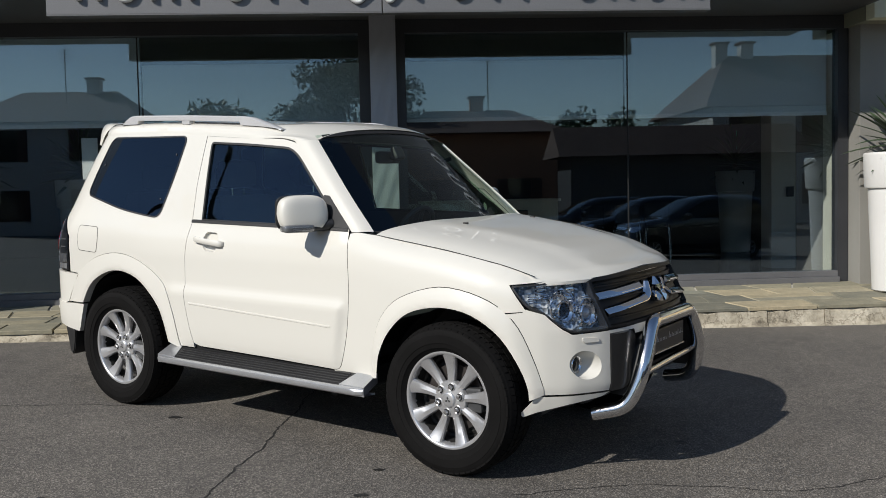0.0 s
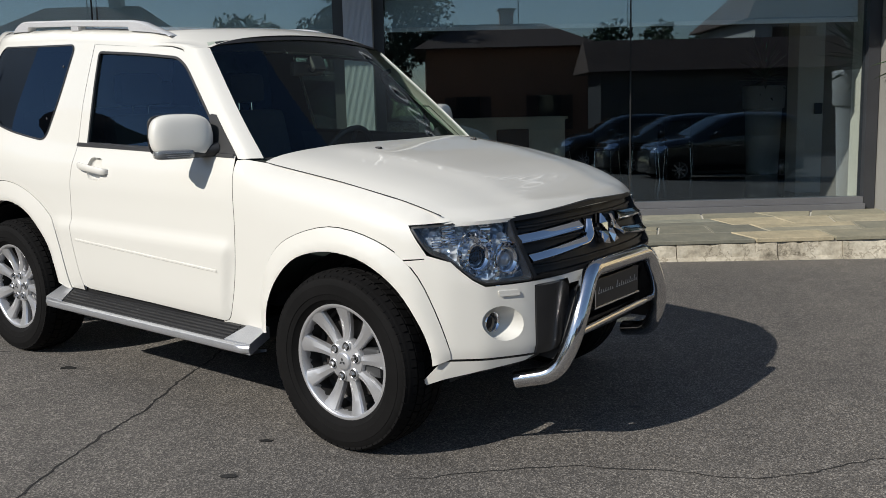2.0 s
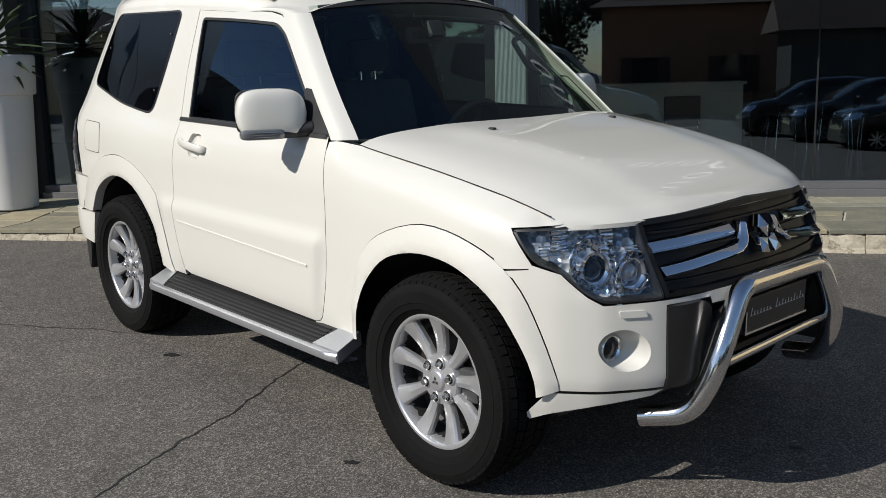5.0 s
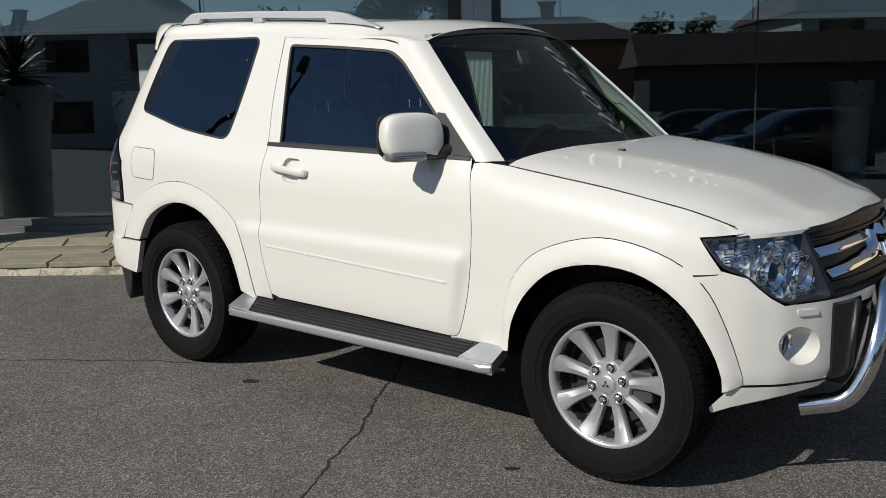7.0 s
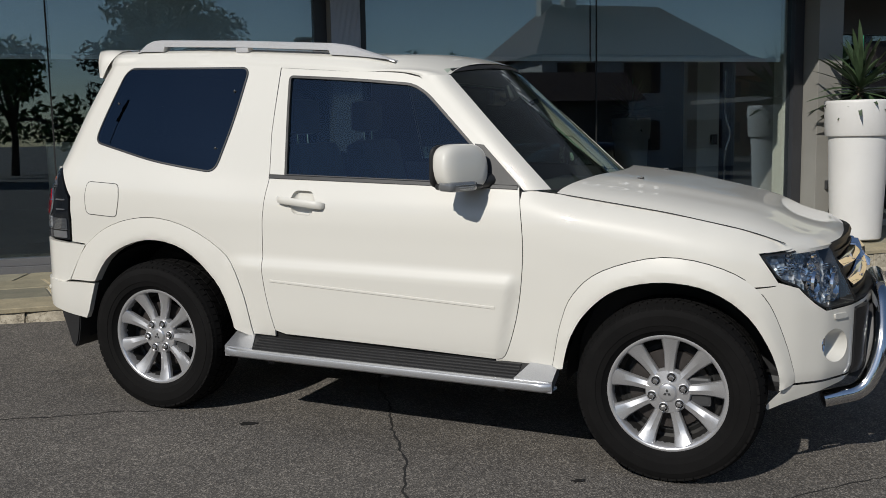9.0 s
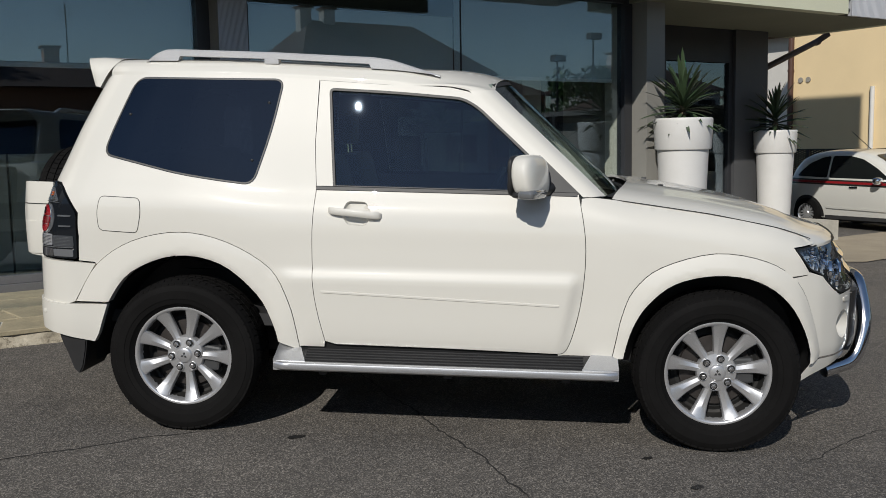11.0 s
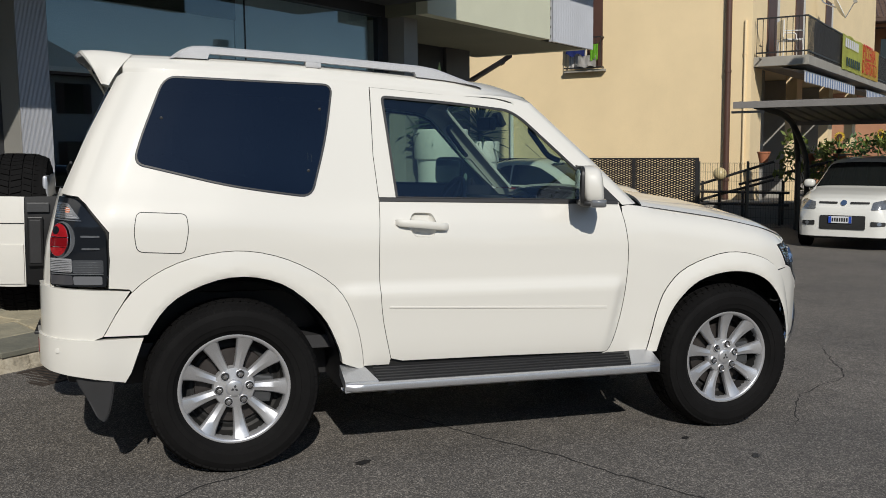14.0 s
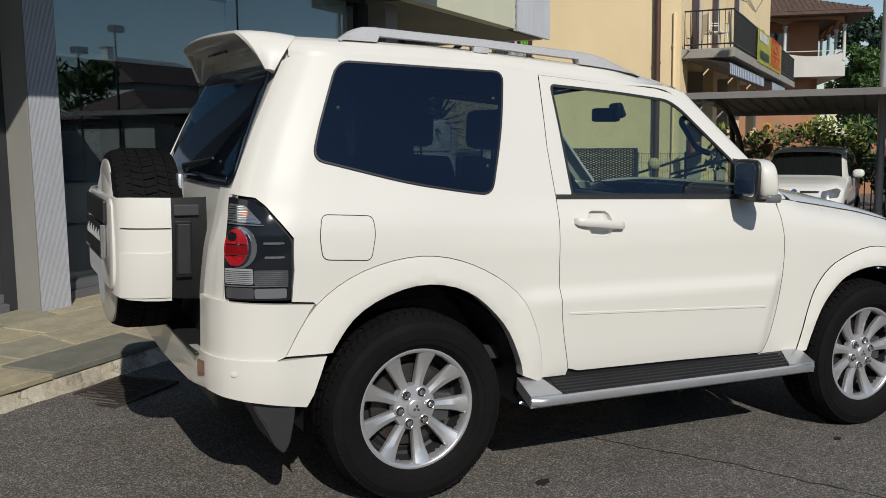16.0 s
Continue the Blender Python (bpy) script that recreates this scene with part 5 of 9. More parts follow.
def chrome_bar(top, bottom, out=0.004):
    """A ridged chrome bar: a broad upper face, a fold, and a narrow lower one, with turned-in edges."""
    bm = bmesh.new()
    rows = []
    for i in range(33):
        t = i / 32
        a, b = along(top, t), along(bottom, t)
        rows.append([bm.verts.new(skin(a[0] + (b[0] - a[0]) * q, a[1] + (b[1] - a[1]) * q, out + o)) for q, o in ((0.0, -0.03), (0.0, -0.002), (0.04, 0.0), (0.35, 0.005), (0.62, 0.012), (0.68, 0.012), (0.96, 0.002), (1.0, -0.001), (1.0, -0.03))])
    for r, q in zip(rows, rows[1:]):
        for k in range(8):
            bm.faces.new((r[k], r[k + 1], q[k + 1], q[k]))
    for r in (rows[0], rows[-1]):
        bm.faces.new(r)
    pair("chrome_bar", face_out(bm), CHROME, "polished chrome grille bar", 28)


chrome_bar([(sf(0.526), 0.904), (sf(0.165), 0.926)], [(sf(0.521), 0.872), (sf(0.165), 0.893)])
chrome_bar([(sf(0.508), 0.828), (sf(0.155), 0.862), (sf(0.125), 0.885), (sf(0.105), 0.925)], [(sf(0.503), 0.795), (sf(0.148), 0.830), (sf(0.100), 0.860), (sf(0.085), 0.925)])
bm = bmesh.new()
for a in (90, 210, 330):
    m = Matrix.Translation((0, 0, 0.862)) @ Matrix.Rotation(radians(90 - a), 4, "X")
    base_x = 3.30
    top = [Vector(p) for p in ((0, 0, 0.002), (0, 0.031, 0.038), (0, 0, 0.075), (0, -0.031, 0.038))]
    ring = []
    for p in top:
        q = m @ p
        ring.append(Vector((3.325 - 0.47 * (q.z - 0.75) + 0.012, q.y, q.z)))
    hi = bm.verts.new(sum(ring, Vector()) / 4 + Vector((0.012, 0, 0.003)))
    vs = [bm.verts.new(p) for p in ring]
    lo = [bm.verts.new(p - Vector((0.04, 0, 0))) for p in ring]
    for i in range(4):
        bm.faces.new((vs[i], vs[(i + 1) % 4], hi))
        bm.faces.new((vs[i], vs[(i + 1) % 4], lo[(i + 1) % 4], lo[i]))
bmesh.ops.recalc_face_normals(bm, faces=bm.faces)
part("grille_badge", bm, CHROME, CAR, "plain chrome badge of three lozenges")

HL = [(sx(2.872), 0.954), (sf(0.754), 0.966), (sf(0.56), 0.972), (sf(0.540), 0.962), (sf(0.523), 0.735), (sf(0.70), 0.731), (sf(0.735), 0.757), (sf(0.785), 0.827), (sf(0.836), 0.853)]
HLR = rounded(HL, [0.015, 0.02, 0.01, 0.015, 0.015, 0.03, 0.05, 0.06, 0.03])
LAMP_BACK = mat("lamp_reflector_painted_glints", (0.62, 0.70, 0.82), 0.10, 0.5)
# cell colours from dark blue to white paint the glints and reflected sky
cells = LAMP_BACK.node_tree.nodes.new("ShaderNodeTexVoronoi")
cells.inputs["Scale"].default_value = 38.0
link(LAMP_BACK, coords(LAMP_BACK), cells.inputs["Vector"])
link(LAMP_BACK, ramp(LAMP_BACK, cells.outputs["Color"], ((0.1, (0.16, 0.20, 0.27)), (0.45, (0.50, 0.60, 0.72)), (0.8, (0.92, 0.96, 1.0)))), base(LAMP_BACK).inputs["Base Color"])
bump(LAMP_BACK, cells.outputs["Distance"], 1.0, 0.02)
head = pair("headlight", sheet(HLR, lambda u, v, o: skin(u, v, o - 0.055), [], 0.02, 0.004, 0.0), LAMP_BACK, "clear headlight with chrome reflectors", 12)
bm = bmesh.new()
a = resample(HLR, 0.015)
b = shrink(a, 0.0075)
rows = [[bm.verts.new(skin(*p, o)) for p in l] for l, o in ((a, 0.001), (b, 0.001), (b, -0.056))]
for r, s in zip(rows, rows[1:]):
    for i in range(len(a)):
        j = (i + 1) % len(a)
        bm.faces.new((r[i], r[j], s[j], s[i]))
bmesh.ops.recalc_face_normals(bm, faces=bm.faces)
pair("headlight_rim", bm, BLACK_PLASTIC)
LAMP_GLASS = glass("headlight_glass", (0.93, 0.95, 0.97))
lamp_cover = pair("headlight_cover", sheet(shrink(a, 0.006), lambda u, v, o: skin(u, v, o + 0.003), [], 0.025, 0.0, 0.0), LAMP_GLASS, "clear lamp cover", 179)
for ob in lamp_cover if isinstance(lamp_cover, (list, tuple)) else [lamp_cover]:
    ob.visible_shadow = False
for y, z, r, n in ((0.705, 0.848, 0.088, 14), (0.592, 0.820, 0.066, 10)):
    # faceted reflector dish round the lamp
    m = Matrix.Translation(skin(sf(y), z, -0.030)) @ Vector((1, -0.30, 0.10)).to_track_quat("Z", "Y").to_matrix().to_4x4()
    bm = bmesh.new()
    lathe(bm, [(r, 0.014), (r * 0.97, 0.016), (r * 0.85, -0.002), (r * 0.70, -0.013), (r * 0.50, -0.018)], n * 2, "z", m)
    for i, v in enumerate(bm.verts):
        v.co += Vector((0.004 * math.sin(i * 2.4), 0, 0.003 * math.cos(i * 1.7)))
    pair("reflector_dish", bm, CHROME, smooth=8)
for y, z, r in ((0.700, 0.832, 0.050), (0.598, 0.815, 0.050)):
    c = skin(sf(y), z, -0.020)
    m = Matrix.Translation(c) @ Vector((1, -0.22, 0.02)).to_track_quat("Z", "Y").to_matrix().to_4x4()
    bm = bmesh.new()
    lathe(bm, [(r, 0.006), (r * 1.06, 0.0), (r * 1.02, 0.012), (r * 0.90, 0.008), (r * 0.80, -0.020), (r * 0.62, -0.032), (r * 0.58, -0.030)], 36, "z", m)
    pair("lamp_bowl", bm, CHROME, smooth=50)
    bm = bmesh.new()
    lathe(bm, [(r * 0.60, -0.024), (r * 0.60, -0.010), (r * 0.48, 0.004), (r * 0.25, 0.011), (0.0005, 0.013)], 32, "z", m)
    pair("lamp_lens", bm, SMOKED if y > 0.65 else CLEAR_LENS, smooth=50)
for i, (y, z, dy, dz) in enumerate(((0.79, 0.92, 0.035, 0.030), (0.64, 0.915, 0.045, 0.022), (0.755, 0.895, 0.018, 0.03), (0.56, 0.88, 0.018, 0.03), (0.65, 0.755, 0.06, 0.010), (0.82, 0.885, 0.02, 0.02))):
    bm = bmesh.new()
    c = skin(sf(y), z, -0.030)
    q = Vector((1, -0.35 - 0.2 * (i % 2), 0.15 * (i % 3))).to_track_quat("Z", "Y").to_matrix().to_4x4()
    for k in range(4):
        box(bm, (-dz, -dy + dy * 0.5 * k + 0.002, -0.01), (dz, -dy + dy * 0.5 * (k + 1) - 0.002, 0.004 + 0.004 * (k % 2)), 0.003, Matrix.Translation(c) @ q @ Matrix.Rotation(radians(90), 4, "Z") @ Matrix.Rotation(radians(90), 4, "Z"))
    pair("lamp_facet", bm, CHROME)

# lower front: grey corner pieces, intake, valance
corner = [(sf(0.512), 0.710), (sf(0.39), 0.720), (sf(0.338), 0.690), (sf(0.346), 0.595), (sf(0.412), 0.447), (sf(0.504), 0.432)]
SATIN_BLACK = worn("satin_black_plastic", (0.012, 0.012, 0.013), 0.3, 0.15, 8, 300, relief=0.15, depth=0.0005)
pair("bumper_corner_trim", sheet(rounded(corner, [0.01, 0.03, 0.03, 0.05, 0.03, 0.01]), lambda u, v, o: skin(u, v, o + 0.006 + 0.02 * math.sin(min(1, max(0, (u - sf(0.512)) / 0.16)) * math.pi)), [], 0.02, 0.0, 0.06), SATIN_BLACK, "satin black plastic bumper trim", 50)
bm = bmesh.new()
box(bm, (3.12, -0.50, 0.40), (3.20, 0.50, 0.72), 0.01)
box(bm, (2.80, -0.60, 0.34), (3.06, 0.60, 0.42), 0.03)
part("air_intake", bm, BLACK_PLASTIC, CAR, "black lower air intake")
for k in range(4):
    bm = bmesh.new()
    box(bm, (3.20, -0.37, 0.48 + 0.05 * k), (3.245, 0.37, 0.492 + 0.05 * k), 0.004)
    part("intake_slat", bm, BLACK_PLASTIC, CAR)

# ---- front guard bar ----
bm = bmesh.new()
half = [(3.340, 0.0, 0.748), (3.342, -0.262, 0.744), (3.352, -0.330, 0.640), (3.354, -0.382, 0.548), (3.338, -0.410, 0.455), (3.290, -0.440, 0.345), (3.135, -0.492, 0.306)]
path = bent(list(reversed(half))[:-1] + [(x, -y, z) for x, y, z in half[1:]], 0.10, 8)
tube(bm, path, 0.036, 24)
guard = part("guard_bar", bm, STEEL, CAR, "polished steel front guard bar", 60)
bm = bmesh.new()
tube(bm, [(3.325, -0.40, 0.492), (3.325, 0.225, 0.512), (3.318, 0.40, 0.512)], 0.019, 16)
part("cross_bar", bm, STEEL, guard, "", 60)
for s in (-1, 1):
    bm = bmesh.new()
    vs = [(3.335, s * 0.27, 0.72), (3.345, s * 0.33, 0.66), (3.345, s * 0.385, 0.54), (3.27, s * 0.43, 0.40), (3.18, s * 0.42, 0.40), (3.20, s * 0.35, 0.58)]
    a = [bm.verts.new(p) for p in vs]
    b = [bm.verts.new((p[0], p[1] + 0.008, p[2])) for p in vs]
    bm.faces.new(a)
    bm.faces.new(list(reversed(b)))
    for i in range(6):
        bm.faces.new((a[i], a[(i + 1) % 6], b[(i + 1) % 6], b[i]))
    bmesh.ops.recalc_face_normals(bm, faces=bm.faces)
    part("guard_bracket", bm, BLACK_PLASTIC, guard)
PLATE = worn("plate_black", (0.02, 0.02, 0.022), 0.35, 0.1, 10, 200, relief=0.05)
bm = bmesh.new()
box(bm, (3.3220, -0.205, 0.575), (3.3360, 0.195, 0.690), 0.003)
plate = part("front_plate", bm, PLATE, CAR, "black dealer plate with pale script")
bm = bmesh.new()
for lo, hi in (((3.3340, -0.212, 0.568), (3.3400, 0.202, 0.576)), ((3.3340, -0.212, 0.576), (3.3400, -0.205, 0.65))):
    box(bm, lo, hi, 0.001)
part("plate_frame", bm, CHROME, plate)
bm = bmesh.new()
hs = [0.030, 0.016, 0.014, 0.016, 0.014, 0.015, 0.010, 0.0, 0.032, 0.014, 0.022, 0.014, 0.018, 0.015, 0.026, 0.012, 0.028, 0.012]
for i, h in enumerate(hs):
    if h:
        y = -0.180 + i * 0.0205
        box(bm, (3.3362, y, 0.628), (3.3372, y + 0.0045, 0.628 + h), 0.0, Matrix.Translation((0, y, 0.628)) @ Matrix.Rotation(radians(-18), 4, "X") @ Matrix.Translation((0, -y, -0.628)))
        box(bm, (3.3362, y, 0.627), (3.3372, y + 0.013, 0.630), 0.0)
tagged(part("plate_script", bm, bpy.data.materials["pale_script"], plate), "pale script bars", kind="stuff")

# ---- wipers ----
for u0, u1 in ((0.16, 0.52), (0.52, 0.90)):
    bm = bmesh.new()
    p0 = screen((u0 + u1) / 2 + 0.12, -0.04) + Vector((0.05, 0, 0.02))
    a, b = screen(u0, 0.045) + Vector((0.012, 0, 0.014)), screen(u1, 0.055) + Vector((0.012, 0, 0.014))
    tube(bm, [a, (a + b) / 2 + Vector((0.012, 0, 0.004)), b], 0.007, 8)
    tube(bm, [p0, (a + b) / 2 + Vector((0.02, 0, 0.012))], [0.011, 0.007], 8)
    part("wiper", bm, BLACK_PLASTIC, CAR)
# ---- inside ----
SEAT = worn("dark_seat_fabric", (0.035, 0.035, 0.038), 0.85, 0.15, 10, 250, relief=0.3, depth=0.001)
DASH = worn("dark_dashboard", (0.03, 0.03, 0.032), 0.6, 0.1, 8, 200, relief=0.2, depth=0.001)
for y in (-0.38, 0.38):
    bm = bmesh.new()
    box(bm, (0.75, y - 0.25, 0.70), (1.28, y + 0.25, 0.86), 0.05)
    st = part("front_seat", bm, SEAT, CAR, "", 50)
    bm = bmesh.new()
    box(bm, (0.66, y - 0.25, 0.80), (0.80, y + 0.25, 1.36), 0.06, Matrix.Translation((0.75, 0, 0.8)) @ Matrix.Rotation(radians(-14), 4, "Y") @ Matrix.Translation((-0.75, 0, -0.8)))
    part("seat_back", bm, SEAT, st, "", 50)
    bm = bmesh.new()
    box(bm, (0.52, y - 0.14, 1.385), (0.61, y + 0.14, 1.565), 0.04)
    part("headrest", bm, SEAT, st, "", 50)
    bm = bmesh.new()
    for dy in (-0.05, 0.05):
        tube(bm, [(0.575, y + dy, 1.30), (0.565, y + dy, 1.42)], 0.006, 8)
    part("headrest_post", bm, CHROME, st)
bm = bmesh.new()
box(bm, (-0.15, -0.60, 0.75), (0.30, 0.60, 0.92), 0.05)
box(bm, (-0.32, -0.60, 0.85), (-0.16, 0.60, 1.36), 0.05)
part("rear_seat", bm, SEAT, CAR, "", 50)
for y in (-0.33, 0.33):
    bm = bmesh.new()
    box(bm, (-0.31, y - 0.13, 1.37), (-0.22, y + 0.13, 1.53), 0.04)
    part("rear_headrest", bm, SEAT, CAR, "", 50)
bm = bmesh.new()
rows = []
for x, z in ((1.50, 0.70), (1.50, 0.98), (1.56, 1.10), (1.68, 1.135), (1.90, 1.125), (2.06, 1.10), (2.06, 0.8)):
    rows.append([bm.verts.new((x, y, z)) for y in np.linspace(-0.76, 0.76, 9)])
for a, b in zip(rows, rows[1:]):
    for k in range(8):
        bm.faces.new((a[k], a[k + 1], b[k + 1], b[k]))
part("dashboard", face_out(bm), DASH, CAR, "", 50)
bm = bmesh.new()
wm = Matrix.Translation((1.42, 0.38, 1.08)) @ Matrix.Rotation(radians(-65), 4, "Y")
pts = [wm @ Vector((0.185 * math.cos(a), 0.185 * math.sin(a), 0)) for a in (2 * math.pi * i / 32 for i in range(32))]
tube(bm, pts, 0.016, 10, closed=True)
for a in (0, 150, 210):
    tube(bm, [wm @ Vector((0, 0, -0.02)), wm @ Vector((0.18 * math.cos(radians(a)), 0.18 * math.sin(radians(a)), 0))], 0.013, 8)
lathe(bm, [(0.0005, 0.0), (0.06, -0.005), (0.06, -0.05)], 20, "z", wm)
part("steering_wheel", bm, DASH, CAR, "", 50)
bm = bmesh.new()
box(bm, (1.485, -0.11, 1.535), (1.525, 0.11, 1.610), 0.018)
tube(bm, bent([(1.52, 0, 1.575), (1.555, 0, 1.555), (1.59, 0, 1.60)], 0.02), 0.010, 8)
box(bm, (1.56, -0.045, 1.555), (1.60, 0.045, 1.640), 0.018, Matrix.Translation((1.58, 0, 1.6)) @ Matrix.Rotation(radians(-28), 4, "Y") @ Matrix.Translation((-1.58, 0, -1.6)))
part("rear_view_mirror", bm, BLACK_PLASTIC, CAR)
bm = bmesh.new()
box(bm, (-0.55, -0.72, 0.50), (2.0, 0.72, 0.56), 0.0)
part("cabin_floor", bm, DASH, CAR)
LINING = worn("pale_headlining", (0.30, 0.29, 0.27), 0.9, 0.08, 6, 200, relief=0.2, depth=0.001)
bm = grid_mesh(lambda u, v: roof(0.03 + 0.94 * u, 0.03 + 0.94 * v) + Vector((0, 0, -0.02)), 20, 12)
bmesh.ops.recalc_face_normals(bm, faces=bm.faces)
part("headlining", bm, LINING, CAR, "", 179)
bm = bmesh.new()
tube(bm, bent([(1.53, -0.655, 1.565), (1.487, -0.608, 1.545), (1.600, -0.616, 1.405), (1.640, -0.665, 1.385)], 0.035), 0.014, 10)
pair("grab_handle", bm, BLACK_PLASTIC)
bm = bmesh.new()
bm2 = grid_mesh(lambda u, v: skin(0.62 + 1.26 * u, 0.55 + 0.64 * v, -0.03 - 0.05 * (1 - v)), 12, 8)
bmesh.ops.recalc_face_normals(bm2, faces=bm2.faces)
bm.free()
pair("door_lining", bm2, DASH, smooth=179)

# ---- showroom: materials ----
MORTAR = worn("pale_mortar", (0.52, 0.49, 0.42), 0.95, 0.2, 6, 90, relief=0.5, depth=0.003)
RENDER_CREAM = worn("cream_render", (0.66, 0.66, 0.50), 0.9, 0.05, 1.2, 120, relief=0.3, depth=0.001)
# the cream render at a third of its brightness, underside shade put into the colour
SOFFIT = worn("shaded_cream_soffit", (0.21, 0.21, 0.155), 0.9, 0.07, 1.0, 90, relief=0.2, depth=0.001)
PILLAR_BEIGE = worn("beige_grey_pillar_paint", (0.25, 0.242, 0.22), 0.75, 0.06, 1.5, 100, relief=0.2, depth=0.001)
DARK_GREY = worn("dark_grey_panel", (0.075, 0.076, 0.08), 0.5, 0.12, 1.5, 90, relief=0.15, depth=0.001)
RIB = worn("ribbed_grey_metal", (0.50, 0.51, 0.54), 0.45, 0.06, 1.5, 120, metal=0.15, relief=0.1, depth=0.0008)
SIGN_GREY = worn("grey_sign_panel", (0.17, 0.17, 0.175), 0.45, 0.06, 1.0, 90, metal=0.2, relief=0.1, depth=0.001)
LETTER = worn("white_sign_letter", (0.72, 0.72, 0.71), 0.4, 0.04, 5, 100, relief=0.05)
BLIND = worn("pale_roller_blind", (0.66, 0.74, 0.78), 0.8, 0.05, 0.8, 300, relief=0.15, depth=0.0006)
OLIVE = worn("olive_pelmet", (0.085, 0.088, 0.072), 0.7, 0.06, 1.0, 200, relief=0.1, depth=0.0006)
RAIL_WHITE = worn("white_blind_rail", (0.86, 0.88, 0.90), 0.45, 0.03, 4, 100, relief=0.0)
SHOW_GLASS = glass("showroom_glass", (0.84, 0.88, 0.88), mirror=0.11, sheen=(0.74, 0.88, 1.0))
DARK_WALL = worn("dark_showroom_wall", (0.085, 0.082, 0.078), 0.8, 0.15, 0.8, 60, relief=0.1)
DARK_TILE = worn("polished_dark_tile", (0.05, 0.048, 0.046), 0.16, 0.12, 1.0, 60, relief=0.05)
CREAM_LAM = worn("cream_laminate", (0.68, 0.66, 0.54), 0.35, 0.05, 2, 100, relief=0.05)
POT = worn("white_moulded_plastic", (0.70, 0.69, 0.67), 0.5, 0.04, 3, 220, relief=0.12, depth=0.0008)
SOIL = worn("potting_soil", (0.05, 0.035, 0.025), 0.95, 0.3, 12, 80, relief=0.9, depth=0.01)
LEAF_DARK = worn("yucca_leaf", (0.045, 0.075, 0.035), 0.42, 0.3, 6, 60, relief=0.1)
LEAF_BRIGHT = worn("bright_green_leaf", (0.03, 0.42, 0.20), 0.45, 0.1, 6, 60, relief=0.05)
TRUNK = worn("yucca_trunk", (0.16, 0.12, 0.08), 0.9, 0.3, 14, 70, relief=0.8, depth=0.006)


def flagstone_material():
    m = mat("grey_green_flagstone", (0.3, 0.3, 0.26), 0.82)
    at = coords(m)
    info = m.node_tree.nodes.new("ShaderNodeObjectInfo")
    tone = ramp(m, info.outputs["Random"], ((0.0, (0.16, 0.16, 0.135)), (0.35, (0.27, 0.25, 0.185)), (0.65, (0.40, 0.345, 0.24)), (1.0, (0.22, 0.225, 0.19))))
    vein = ramp(m, noise_tex(m, at, 5.0, 7, 0.65), ((0.3, (0.75, 0.76, 0.74)), (0.7, (1.2, 1.16, 1.08))))
    speck = ramp(m, noise_tex(m, at, 60, 4), ((0.3, (0.86, 0.86, 0.86)), (0.7, (1.08, 1.08, 1.08))))
    c = mixed(m, 1.0, mixed(m, 1.0, tone, vein, "MULTIPLY"), speck, "MULTIPLY")
    link(m, c, base(m).inputs["Base Color"])
    bump(m, noise_tex(m, at, 22, 6), 0.6, 0.006)
    return m


def kerb_material():
    m = mat("stained_kerb_concrete", (0.5, 0.47, 0.4), 0.92)
    at = coords(m)
    tone = ramp(m, noise_tex(m, at, 3.5, 7, 0.7), ((0.32, (0.13, 0.11, 0.08)), (0.46, (0.42, 0.37, 0.28)), (0.68, (0.64, 0.58, 0.46))))
    cr = m.node_tree.nodes.new("ShaderNodeTexVoronoi")
    cr.feature = "DISTANCE_TO_EDGE"
    cr.inputs["Scale"].default_value = 4.0
    warp = mixed(m, 0.35, at, m.node_tree.nodes["Noise Texture"].outputs["Color"])
    link(m, warp, cr.inputs["Vector"])
    crack = ramp(m, cr.outputs["Distance"], ((0.0, (0.45, 0.43, 0.4)), (0.03, (1, 1, 1))))
    speck = ramp(m, noise_tex(m, at, 45, 5), ((0.3, (0.78, 0.78, 0.78)), (0.7, (1.06, 1.06, 1.06))))
    c = mixed(m, 1.0, mixed(m, 1.0, tone, crack, "MULTIPLY"), speck, "MULTIPLY")
    link(m, c, base(m).inputs["Base Color"])
    bump(m, noise_tex(m, at, 30, 6), 0.8, 0.008)
    return m


FLAG = flagstone_material()
KERB = kerb_material()


def struct(name, bm, material, label, category, smooth=None):
    return tagged(part(name, bm, material, smooth=smooth), label, category, kind="structure")


# ---- pavement ----
def kerb_y(x):
    return 7.46 + 0.065 * x


def pz(x, y):
    """Top of the pavement: rises from the kerb to the shop front."""
    k = kerb_y(x)
    front = 0.235 - 0.008 * x
    return front + (0.285 - front) * max(0.0, min(1.0, (y - k) / (8.95 - k)))


def pavement_bed():
    bm = bmesh.new()
    xs = [-14 + 0.5 * i for i in range(47)] + [9.12]
    rows = [[bm.verts.new((x, y, pz(x, y) - 0.014)) for y in (kerb_y(x) + 0.10, 8.3, 8.6, 8.95, 9.6)] for x in xs]
    for a, b in zip(rows, rows[1:]):
        for j in range(4):
            bm.faces.new((a[j], b[j], b[j + 1], a[j + 1]))
    r = bmesh.ops.extrude_face_region(bm, geom=bm.faces[:])
    for v in r["geom"]:
        if isinstance(v, bmesh.types.BMVert):
            v.co.z -= 0.5
    bmesh.ops.recalc_face_normals(bm, faces=bm.faces[:])
    return bm


PAVE = struct("pavement", pavement_bed(), MORTAR, "raised pavement of irregular grey-green flagstones with pale joints", "pavement")
rng = random.Random(7)


